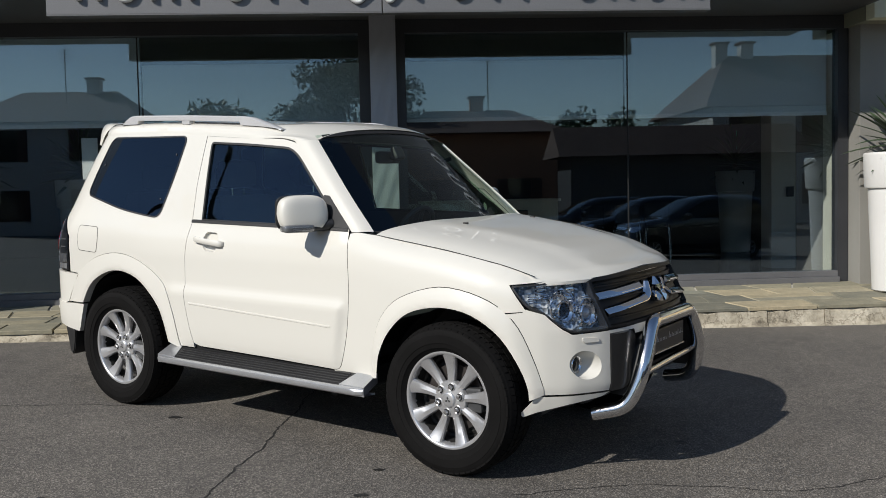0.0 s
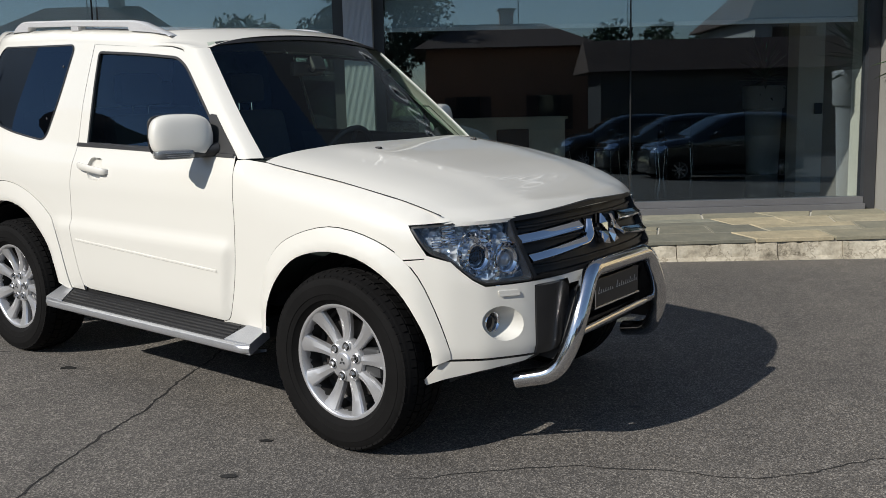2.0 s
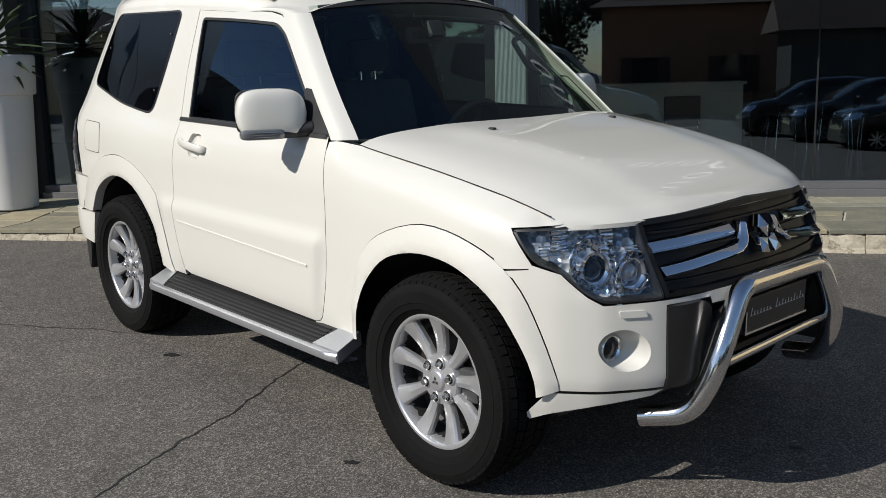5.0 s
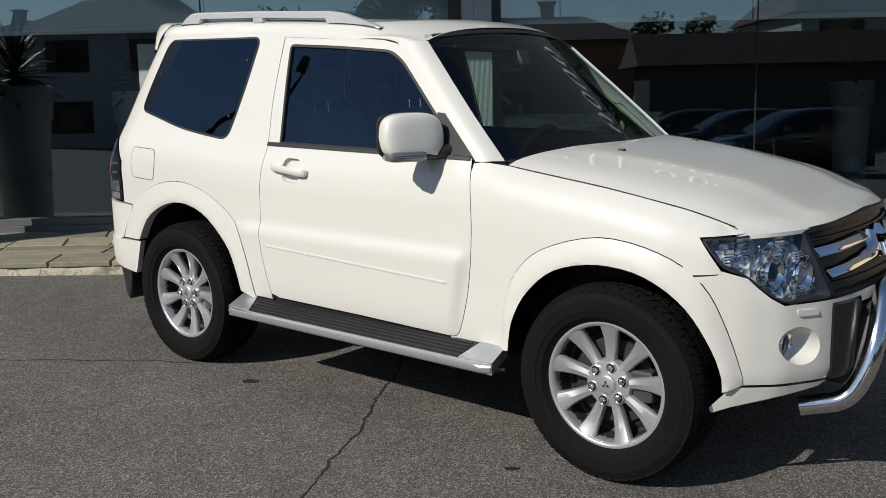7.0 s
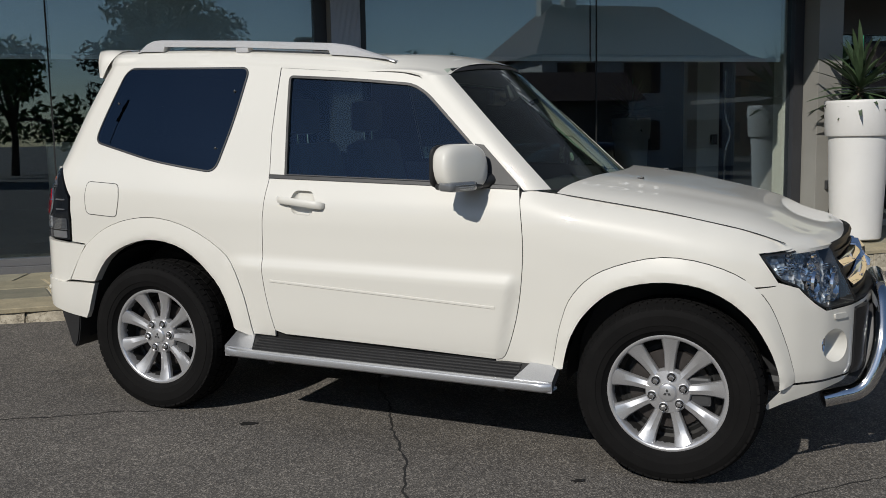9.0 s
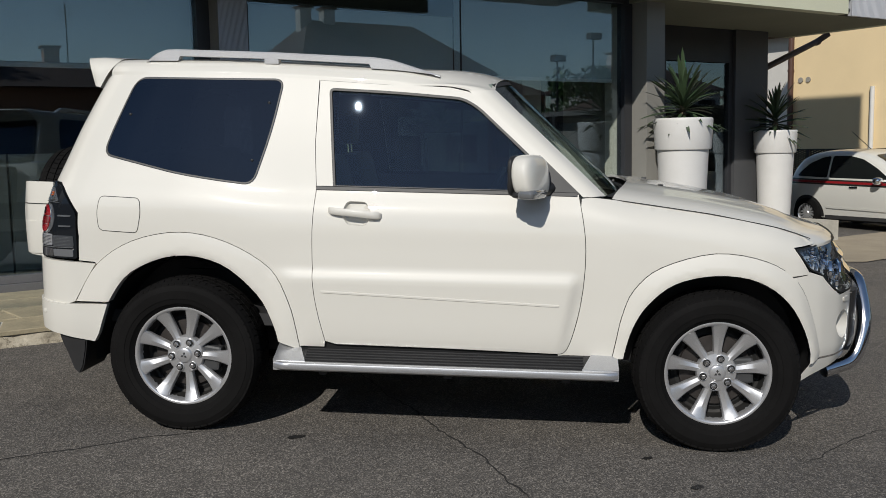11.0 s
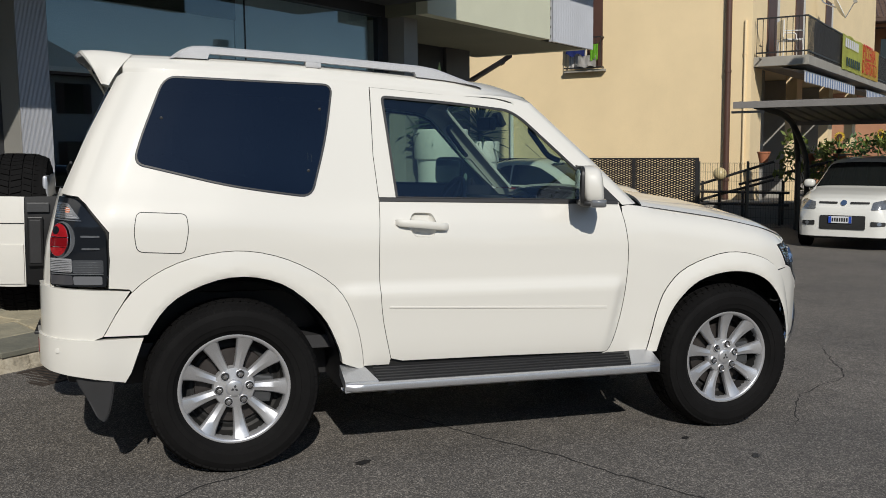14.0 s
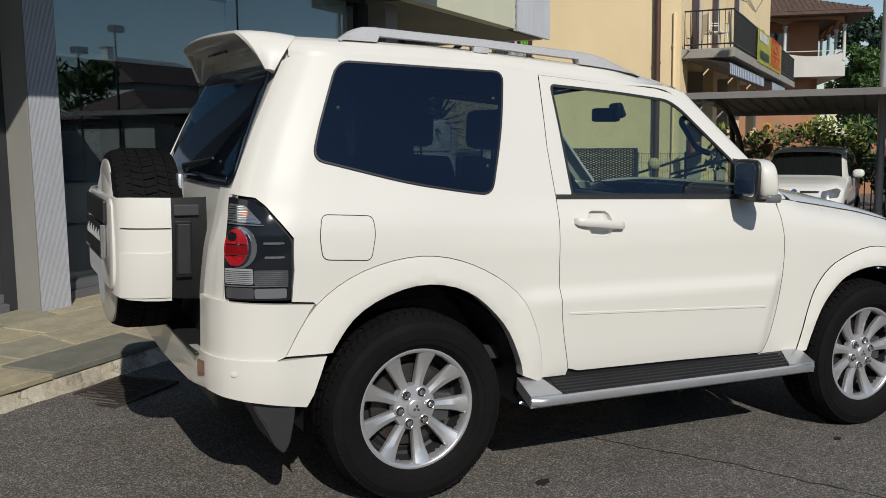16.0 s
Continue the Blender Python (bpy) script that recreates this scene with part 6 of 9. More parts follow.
def slab(q, drop=0.034):
    """One paving stone from its four corners, its top following the slope, with a worn arris."""
    bm = bmesh.new()
    cx, cy = sum(p[0] for p in q) / 4, sum(p[1] for p in q) / 4
    lift = rng.uniform(-0.003, 0.004)
    h0 = pz(cx, cy)
    lo = [bm.verts.new((x - cx, y - cy, pz(x, y) - h0 - drop)) for x, y in q]
    mid = [bm.verts.new((x - cx, y - cy, pz(x, y) - h0 - 0.006 + lift)) for x, y in q]
    top = [bm.verts.new(((x - cx) * 0.985, (y - cy) * 0.975, pz(x, y) - h0 + lift)) for x, y in q]
    for a, b in ((lo, mid), (mid, top)):
        for i in range(4):
            bm.faces.new((a[i], a[(i + 1) % 4], b[(i + 1) % 4], b[i]))
    bm.faces.new(top)
    ob = part("flagstone", bm, FLAG, PAVE)
    ob.location = (cx, cy, h0)
    return ob


def kerb_stone(x0, x1):
    """A kerb stone with a ragged, chipped front arris and a mortar skirt."""
    bm = bmesh.new()
    n = 12
    rows = []
    for i in range(n + 1):
        x = x0 + (x1 - x0) * i / n
        k = kerb_y(x)
        chip = rng.uniform(0, 0.008) + (rng.uniform(0.01, 0.02) if rng.random() < 0.2 else 0)
        zt, zg = pz(x, k) - 0.030, gz(x, k)
        f = rng.uniform(-0.006, 0.006)
        rows.append([bm.verts.new(p) for p in ((x, k - 0.05 + 2 * f, zg - 0.03), (x, k - 0.03 + f, zg + 0.012), (x, k - 0.006 + f, zg + 0.035 + rng.uniform(-0.008, 0.008)),
                                              (x, k + f, zt - 0.015 - chip), (x, k + 0.012 + chip, zt + rng.uniform(-0.003, 0.0)),
                                              (x, k + 0.125, zt), (x, k + 0.125, zt - 0.05))])
    for a, b in zip(rows, rows[1:]):
        for k in range(6):
            bm.faces.new((a[k], b[k], b[k + 1], a[k + 1]))
    bm.faces.new(list(reversed(rows[0])))
    bm.faces.new(rows[-1])
    part("kerb_stone", bm, KERB, PAVE, smooth=40)


# ---- showroom: walls, frames and glass ----
FLOOR_Z = 0.235
struct("floor", boxes(((-14, 9.22, 0.0), (7.25, 17.6, FLOOR_Z)), ((7.25, 10.42, 0.0), (11.05, 17.6, FLOOR_Z))), DARK_TILE, "polished dark showroom floor tiles", "floor")
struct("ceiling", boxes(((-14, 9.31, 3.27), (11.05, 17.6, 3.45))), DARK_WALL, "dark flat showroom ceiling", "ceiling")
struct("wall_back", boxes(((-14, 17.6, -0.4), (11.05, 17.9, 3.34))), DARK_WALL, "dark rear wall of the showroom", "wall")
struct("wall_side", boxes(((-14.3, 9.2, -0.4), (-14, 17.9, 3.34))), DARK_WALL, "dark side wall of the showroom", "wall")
struct("wall_end", boxes(((11.05, 10.9, -0.4), (11.3, 17.9, 3.34))), DARK_GREY, "dark grey end wall of the showroom", "wall")
struct("soffit", boxes(((-14, 7.82, 3.27), (6.88, 9.30, 3.45))), DARK_GREY, "dark grey soffit over the shop front", "ceiling")
UPPER = struct("upper_storeys", boxes(((-14, 7.83, 4.46), (12.1, 18.2, 9.72)), ((-14, 7.84, 3.3), (6.86, 9.3, 4.46)), ((6.86, 10.8, 3.34), (11.3, 18, 4.46)), ((-14, 9.3, 3.34), (6.86, 18, 4.46))),
               SIGN_GREY, "dark grey clad upper storeys over the showroom", "wall")

# sign boards whose lettering is drawn as plain rounded strokes
ARCH = [(0.0, 0.0), (0.0, 0.20), (0.05, 0.28), (0.13, 0.28), (0.18, 0.20), (0.18, 0.0)]
RING = [(0.09 + 0.09 * math.cos(q), 0.14 + 0.14 * math.sin(q)) for q in np.linspace(0, 6.283, 21)[:-1]]
HOOK = [(0.02, 0.0), (0.02, 0.20), (0.07, 0.27), (0.16, 0.26)]
BAR = [(0.08, 0.0), (0.08, 0.40)]
SHAPES = [(ARCH, False), (RING, True), (ARCH, False), (HOOK, False), (RING, True), (BAR, False), (HOOK, False), (RING, True)]


def stroke_shape(shape, u):
    pts, closed = shape
    bm = bmesh.new()
    row = [(u + x, -0.024, 0.12 + z) for x, z in pts]
    tube(bm, row if closed or len(pts) < 3 else bent(row, 0.04), 0.028, 8, closed=closed)
    return bm


for x0, x1 in ((-1.30, 1.745), (1.755, 4.87)):
    sign = thing("sign_board", "grey metal sign board with white lettering over the shop front", "sign", Matrix.Translation((x0, 7.70, 3.085)), group="sign boards")
    part("panel", boxes(((0, 0, 0), (x1 - x0, 0.12, 1.30)), bevel=0.004), SIGN_GREY, sign)
    part("trim", boxes(((0, -0.006, -0.012), (x1 - x0, 0.13, -0.001))), FRAME_GREY, sign)
    u, k = 0.30, 0 if x0 < 0 else 3
    while u < x1 - x0 - 0.30:
        part("letter", stroke_shape(SHAPES[k % len(SHAPES)], u), LETTER, sign, smooth=50)
        u += 0.33 if k % 8 != 6 else 0.52
        k += 1
    hook = [(x1 - x0 - 0.33, -0.02, 0.16), (x1 - x0 - 0.22, -0.02, 0.07), (x1 - x0 - 0.10, -0.02, 0.17)] if x0 < 0 else [(0.02, -0.02, 0.17), (0.06, -0.02, 0.07), (0.16, -0.02, 0.17)]
    bm = bmesh.new()
    tube(bm, bent(hook, 0.05), 0.022, 8)
    part("letter", bm, LETTER, sign, smooth=60)


def ribbed_face(x0, x1, y, z0, z1, n):
    """A front of narrow upright folds."""
    bm = bmesh.new()
    w = (x1 - x0) / n
    row = []
    for i in range(n):
        a = x0 + i * w
        row += [(a, y), (a + w * 0.42, y), (a + w * 0.5, y + 0.006), (a + w * 0.92, y + 0.006)]
    row.append((x1, y))
    lo = [bm.verts.new((x, v, z0)) for x, v in row]
    hi = [bm.verts.new((x, v, z1)) for x, v in row]
    for i in range(len(row) - 1):
        bm.faces.new((lo[i], lo[i + 1], hi[i + 1], hi[i]))
    return bm


def pillar(name, x0, x1, y0, y1, z0, z1, side, front, ribs, label):
    ob = struct(name, boxes(((x0, y0 + 0.012, z0), (x1, y1, z1)), bevel=0.003), side, label, "pillar")
    part("ribbed_cladding", ribbed_face(x0 + 0.002, x1 - 0.002, y0, z0 + 0.01, z1, ribs), front, ob)
    part("base_trim", boxes(((x0 - 0.004, y0 - 0.006, z0), (x1 + 0.004, y0 + 0.011, z0 + 0.04))), FRAME_GREY, ob)
    return ob


PZ = 0.2
pillar("pillar_1", 1.61, 1.89, 8.85, 9.32, PZ, 3.27, PILLAR_BEIGE, RIB, 24, "grey pillar clad in finely ribbed metal")
pillar("pillar_2", -3.55, -3.20, 8.85, 9.32, PZ, 3.27, DARK_GREY, RIB, 28, "dark grey pillar clad in finely ribbed metal")
struct("pillar_3", boxes(((6.96, 8.85, PZ - 0.15), (7.27, 10.42, 3.27)), bevel=0.004), PILLAR_BEIGE, "beige-grey painted pillar beside the entrance", "pillar")
struct("pillar_4", boxes(((10.3, 10.3, -0.3), (11.05, 10.9, 3.12)), bevel=0.004), DARK_GREY, "dark grey panelled pillar beside the entrance", "pillar")
struct("wall_dado", boxes(((-14, 9.1, 0.1), (-3.55, 9.2, 3.27))), DARK_GREY, "dark grey panelled shop front wall", "wall")


def shop_window(name, x0, x1, mullions, blinds, label):
    """A large glazed front: outer frame, sill, panes, and roller blinds hanging behind."""
    w = struct(name, boxes(((x0, 9.09, 0.21), (x0 + 0.10, 9.23, 3.27))), FACADE_DARK, label, "window")
    part("window_frame", boxes(((x1 - 0.12, 9.09, 0.21), (x1, 9.23, 3.27))), FACADE_DARK, w)
    part("window_frame", boxes(((x0 + 0.10, 9.09, 3.125), (x1 - 0.12, 9.23, 3.27))), FACADE_DARK, w)
    part("window_sill", boxes(((x0 + 0.10, 9.03, 0.21), (x1 - 0.12, 9.23, 0.345)), ((x0 + 0.10, 9.08, 0.346), (x1 - 0.12, 9.22, 0.41)), bevel=0.003), FRAME_GREY, w)
    cuts = [x0 + 0.10] + mullions + [x1 - 0.12]
    for a, b in zip(cuts, cuts[1:]):
        p = part("pane", boxes(((a + 0.004, 9.150, 0.40), (b - 0.004, 9.158, 3.13))), SHOW_GLASS, w)
        p.visible_shadow = False
    for m in mullions:
        part("pane_joint", boxes(((m - 0.006, 9.147, 0.41), (m + 0.006, 9.162, 3.12))), GAP, w)
    for a, b, bottom, olive in blinds:
        bl = thing("roller_blind", "pale blue-grey roller blind half lowered behind the shop window", "blind", Matrix.Translation((a, 9.30, bottom)), group="roller blinds")
        part("fabric", boxes(((0, 0, 0.03), (b - a, 0.004, 3.268 - bottom))), BLIND, bl)
        part("bottom_rail", boxes(((0, -0.014, -0.012), (b - a, 0.018, 0.03)), bevel=0.006), RAIL_WHITE, bl)
        if olive:
            part("pelmet", boxes(((0, -0.03, 2.84 - bottom), (b - a, -0.012, 3.26 - bottom))), OLIVE, bl)
    return w


shop_window("window_1", -3.20, 1.61, [-0.87], [(-3.08, -0.88, 2.19, False), (-0.86, 1.50, 2.19, True)], "large dark shop window in a black frame reflecting sky")
shop_window("window_2", 1.89, 6.95, [4.45], [(2.0, 4.44, 2.19, True), (4.46, 6.80, 2.19, False)], "large dark shop window in a black frame reflecting houses")
# the lit reveal strip inside the second window, and its plinth
struct("reveal", boxes(((6.84, 9.24, FLOOR_Z), (6.95, 9.46, 3.1))), worn("cream_reveal_paint", (0.62, 0.61, 0.52), 0.7, 0.04, 2, 90, relief=0.1), "cream painted window reveal", "wall")

# entrance recess
door = struct("door_1", boxes(((7.27, 10.36, 0.1), (7.36, 10.46, 3.12)), ((7.36, 10.36, 2.62), (10.22, 10.46, 3.12)), ((10.22, 10.36, 0.1), (10.3, 10.46, 3.12)), ((8.72, 10.36, 0.24), (8.86, 10.46, 2.62)), ((7.36, 10.36, 0.1), (10.22, 10.46, 0.26))),
              FACADE_DARK, "dark framed glass entrance doors of the showroom", "door")
for a, b in ((7.37, 8.71), (8.87, 10.21)):
    p = part("pane", boxes(((a, 10.405, 0.27), (b, 10.413, 2.61))), SHOW_GLASS, door)
    p.visible_shadow = False
for x in (8.66, 8.92):
    bm = bmesh.new()
    tube(bm, bent([(x, 10.36, 0.95), (x, 10.30, 0.95), (x, 10.30, 1.35), (x, 10.36, 1.35)], 0.03), 0.014, 10)
    part("door_handle", bm, STEEL, door, "polished steel bow handle", smooth=60)
struct("threshold", boxes(((7.27, 9.15, -0.2), (11.3, 10.42, 0.20))), MORTAR, "pale entrance step before the doors", "floor")

# cream balcony over the entrance
BALC = struct("balcony", boxes(((6.90, 8.45, 3.12), (10.36, 8.62, 4.44)), ((12.0, 8.63, 3.12), (12.15, 10.8, 4.44))), RENDER_CREAM, "cream rendered balcony over the showroom entrance", "balcony")
# slab in the darkened cream that stands for shade under the balcony
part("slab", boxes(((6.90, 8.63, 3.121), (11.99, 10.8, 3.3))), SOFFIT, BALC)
part("metal_screen", ribbed_face(10.42, 12.0, 8.44, 3.10, 4.44, 60), RIB, BALC, "grey ribbed metal screen")
part("screen_back", boxes(((10.42, 8.452, 3.10), (12.0, 8.50, 4.44))), RIB, BALC)
for z in (3.16, 3.30, 3.44, 3.58, 3.72, 3.86):
    part("bracket", boxes(((10.362, 8.46, z), (10.418, 8.60, z + 0.035))), DARK_GREY, BALC)

# brown drain pipe under the balcony
pipe = thing("drain_pipe", "brown plastic drain pipe sloping under the balcony", "pipe", Matrix.Translation((11.12, 10.5, 2.56)))
bm = bmesh.new()
tube(bm, bent([(-0.1, 0, -0.06), (1.45, 0, 0.50), (1.60, -0.1, 0.62)], 0.08), 0.05, 12)
PIPE_BROWN = worn("brown_pipe", (0.055, 0.035, 0.03), 0.45, 0.12, 4, 90, relief=0.1)
part("tube", bm, PIPE_BROWN, pipe, smooth=60)
bm = bmesh.new()
tube(bm, [(1.40, 0, 0.475), (1.46, -0.01, 0.50)], 0.058, 12)
part("collar", bm, PIPE_BROWN, pipe, smooth=60)
# socket with its cable on the entrance pillar
sock = thing("wall_socket", "small dark outdoor socket on the pillar with a hanging cable", "socket", Matrix.Translation((7.12, 8.85, 0.80)))
part("housing", boxes(((-0.04, -0.035, -0.05), (0.04, -0.001, 0.05)), bevel=0.008), GREY_PLASTIC, sock)
bm = bmesh.new()
tube(bm, bent([(0.0, -0.03, -0.05), (0.03, -0.06, -0.15), (-0.02, -0.03, -0.35), (0.02, -0.05, -0.52)], 0.06), 0.007, 8)
part("cable", bm, BLACK_PLASTIC, sock, smooth=60)

# ---- planters with yuccas ----
def planter_mesh():
    body, band, soil = bmesh.new(), bmesh.new(), bmesh.new()
    lathe(body, [(0.0, 0.0), (0.235, 0.0), (0.25, 0.012), (0.293, 1.06), (0.293, 1.10), (0.0, 1.10)], 40)
    lathe(band, [(0.29, 1.062), (0.318, 1.068), (0.326, 1.085), (0.340, 1.40), (0.338, 1.420), (0.328, 1.430), (0.310, 1.422), (0.302, 1.38), (0.297, 1.32)], 40)
    lathe(soil, [(0.0, 1.345), (0.2, 1.34), (0.299, 1.33)], 24)
    for b in (body, band, soil):
        bmesh.ops.recalc_face_normals(b, faces=b.faces[:])
    return body, band, soil


def planter(x, y, z, scale=1.0):
    pot = thing("planter", "tall white tapered plastic planter with a thick rim band", "planter", Matrix.Translation((x, y, z)) @ Matrix.Scale(scale, 4), group="white planters")
    body, band, soil = planter_mesh()
    part("pot", body, POT, pot, smooth=40)
    part("rim_band", band, POT, pot, smooth=40)
    part("soil", soil, SOIL, pot, smooth=60)
    return pot


def blade(length, width, droop):
    bm = bmesh.new()
    n = 7
    rows = []
    for i in range(n + 1):
        t = i / n
        w = width * (0.55 + 0.9 * t) * (1 - t) ** 0.55 if t < 1 else 0.0
        p = Vector((length * t * math.cos(droop * t * 0.6), 0, -length * 0.5 * droop * t * t))
        if i < n:
            rows.append([bm.verts.new(p + Vector((0, -w, 0.25 * w))), bm.verts.new(p + Vector((0, 0, -0.15 * w))), bm.verts.new(p + Vector((0, w, 0.25 * w)))])
        else:
            tip = bm.verts.new(p)
    for a, b in zip(rows, rows[1:]):
        for k in range(2):
            bm.faces.new((a[k], a[k + 1], b[k + 1], b[k]))
    for k in range(2):
        bm.faces.new((rows[-1][k], rows[-1][k + 1], tip))
    me = bpy.data.meshes.new("leaf")
    bm.to_mesh(me)
    bm.free()
    me.materials.append(LEAF_DARK)
    me.shade_smooth()
    return me


BLADES = [blade(0.50, 0.036, 0.15), blade(0.56, 0.038, 0.35), blade(0.46, 0.034, 0.6), blade(0.60, 0.038, 0.25)]


def yucca(x, y, z, seed, scale=1.0, leaves=68):
    r = random.Random(seed)
    plant = thing("yucca", "dark green spiky yucca plant with one bright green shoot", "plant", Matrix.Translation((x, y, z)) @ Matrix.Scale(scale, 4), group="yuccas")
    bm = bmesh.new()
    tube(bm, [(0, 0, -0.02), (0.01, 0, 0.08), (0.0, 0.01, 0.18), (0.005, 0.0, 0.30)], [0.055, 0.045, 0.045, 0.03], 10)
    part("trunk", bm, TRUNK, plant, smooth=60)
    for i in range(leaves):
        t = i / leaves
        lift = radians(-28 + 112 * t + r.uniform(-9, 9))
        a = i * 2.39996 + r.uniform(-0.25, 0.25)
        leaf = new("leaf", BLADES[r.randrange(4)])
        leaf.parent = plant
        s = r.uniform(0.85, 1.1)
        leaf.matrix_local = Matrix.Translation((0, 0, 0.12 + 0.2 * t)) @ Matrix.Rotation(a, 4, "Z") @ Matrix.Rotation(-lift, 4, "Y") @ Matrix.Rotation(r.uniform(-0.4, 0.4), 4, "X") @ Matrix.Scale(s, 4)
    bm = bmesh.new()
    tube(bm, [(0, 0, 0.28), (0.02, 0.0, 0.55), (0.035, 0.01, 0.80)], [0.022, 0.018, 0.002], 6)
    part("shoot", bm, LEAF_BRIGHT, plant, "bright green shoot", smooth=60)


for x, y, z, k, seed in ((7.18, 8.46, pz(7.18, 8.46) + 0.004, 1.03, 3), (10.88, 10.0, 0.205, 0.96, 8), (-3.02, 8.38, pz(-3.02, 8.38) + 0.004, 1.0, 5)):
    planter(x, y, z, k)
    yucca(x, y, z + 1.34 * k, seed, 0.97)
for x, y, seed in ((7.95, 15.0, 11), (-2.2, 11.4, 14)):
    planter(x, y, FLOOR_Z)
    yucca(x, y, FLOOR_Z + 1.34, seed)

# ---- inside the showroom ----
struct("column_1", boxes(((7.10, 11.5, FLOOR_Z), (7.45, 11.85, 3.16)), bevel=0.006), worn("beige_column_paint", (0.66, 0.63, 0.57), 0.7, 0.05, 2, 90, relief=0.1), "beige square column inside the showroom", "column")
sw = thing("switch_box", "small black switch box on the beige column", "switch", Matrix.Translation((7.36, 11.5, 1.30)))
part("housing", boxes(((-0.05, -0.03, -0.07), (0.05, -0.001, 0.07)), bevel=0.008), BLACK_PLASTIC, sw)
inner = struct("door_2", boxes(((7.47, 11.68, FLOOR_Z), (7.52, 11.74, 2.6)), ((7.80, 11.68, FLOOR_Z), (7.86, 11.74, 2.6)), ((8.4, 11.68, FLOOR_Z), (8.46, 11.74, 2.6))), FRAME_GREY, "glazed inner door with grey metal frame", "door")
for x in (7.62, 8.02):
    bm = bmesh.new()
    tube(bm, bent([(x, 11.62, 0.52), (x, 11.62, 1.14), (x + 0.09, 11.59, 1.37), (x, 11.62, 1.60), (x, 11.62, 2.24)], 0.14, 8), 0.016, 10)
    hd = part("pull_handle", bm, CHROME, inner, "tall curved chrome pull handle", smooth=60)
    for z in (0.64, 2.12):
        part("standoff", boxes(((x - 0.012, 11.62, z), (x + 0.012, 11.68, z + 0.024))), CHROME, hd)
desk = thing("reception_desk", "long cream laminate reception desk inside the showroom", "desk", Matrix.Translation((2.3, 12.5, FLOOR_Z)))
part("front_panel", boxes(((0, 0, 0.0), (2.0, 0.04, 1.0)), bevel=0.004), CREAM_LAM, desk)
part("worktop", boxes(((-0.04, -0.03, 1.001), (2.04, 0.7, 1.04)), bevel=0.006), CREAM_LAM, desk)
part("side_panel", boxes(((0, 0.041, 0), (0.04, 0.68, 1.0))), CREAM_LAM, desk)
part("side_panel", boxes(((1.96, 0.041, 0), (2.0, 0.68, 1.0))), CREAM_LAM, desk)
for k in range(3):
    cab = thing("drawer_cabinet", "cream drawer cabinet standing inside the shop window", "cabinet", Matrix.Translation((-1.15 + k * 0.62, 11.0, FLOOR_Z)), group="drawer cabinets")
    part("body", boxes(((0, 0.02, 0), (0.60, 0.5, 1.2)), bevel=0.004), CREAM_LAM, cab)
    for z in (0.05, 0.44, 0.83):
        d = part("drawer", boxes(((0.012, 0.0, z), (0.588, 0.0195, z + 0.35)), bevel=0.004), CREAM_LAM, cab)
        part("handle", boxes(((0.2, -0.02, z + 0.28), (0.4, -0.001, z + 0.295))), SATIN, d)
SEAT_BLACK = worn("black_leatherette", (0.025, 0.025, 0.026), 0.4, 0.1, 6, 200, relief=0.1)


def office_chair():
    c = thing("visitor_chair", "black visitor chair with chrome tube legs", "chair", Matrix(), group="visitor chairs")
    part("seat", boxes(((-0.22, -0.22, 0.44), (0.22, 0.22, 0.50)), bevel=0.02), SEAT_BLACK, c)
    part("backrest", boxes(((-0.22, 0.20, 0.55), (0.22, 0.24, 0.90)), bevel=0.018), SEAT_BLACK, c)
    for sx_, sy_ in ((-1, -1), (1, -1), (-1, 1), (1, 1)):
        bm = bmesh.new()
        tube(bm, [(0.2 * sx_, 0.2 * sy_, 0.44), (0.23 * sx_, 0.24 * sy_, 0.0)], 0.012, 8)
        part("leg", bm, CHROME, c, smooth=60)
    for sx_ in (-1, 1):
        bm = bmesh.new()
        tube(bm, [(0.19 * sx_, 0.21, 0.46), (0.2 * sx_, 0.235, 0.62)], 0.011, 8)
        part("back_tube", bm, CHROME, c, smooth=60)
    return c


first = office_chair()
spots = [(5.30, 15.0, 188), (5.95, 14.85, 172), (4.55, 15.4, 195), (6.7, 15.5, 160), (3.4, 11.6, 200)]
first.matrix_world = pose(*spots[0][:2], FLOOR_Z, 0, 0, spots[0][2])
for x, y, a in spots[1:]:
    copy_thing(first, pose(x, y, FLOOR_Z, 0, 0, a))
paper = thing("notice_sheet", "white paper sheet behind the shop window", "paper", Matrix.Translation((-1.5, 9.175, 1.62)))
part("sheet", boxes(((0, 0, 0), (0.17, 0.002, 0.44))), mat("white_paper", (0.7, 0.7, 0.68), 0.8), paper)

# ---- drain grate and cracks in the asphalt ----
GRATE_Z = gz(0.67, 7.22)
grate = thing("drain_grate", "rusty cast-iron drain grate set in the asphalt beside the kerb", "grate", pose(0.67, 7.22, GRATE_Z + 0.004, 0, -1.3, 4) @ Matrix.Diagonal((0.84, 0.95, 1, 1)))
IRON = worn("rusty_cast_iron", (0.06, 0.045, 0.035), 0.8, 0.35, 9, 90, metal=0.3, relief=0.5, depth=0.002)
part("frame", boxes(((-0.32, -0.22, -0.01), (0.32, -0.18, 0.006)), ((-0.32, 0.18, -0.01), (0.32, 0.22, 0.006)), ((-0.32, -0.18, -0.01), (-0.28, 0.18, 0.006)), ((0.28, -0.18, -0.01), (0.32, 0.18, 0.006))), IRON, grate)
part("pit", boxes(((-0.28, -0.18, -0.004), (0.28, 0.18, 0.0005))), GAP, grate)
for k in range(11):
    x = -0.26 + k * 0.052
    part("bar", boxes(((x - 0.011, -0.18, 0.001), (x + 0.011, 0.18, 0.005))), IRON, grate)

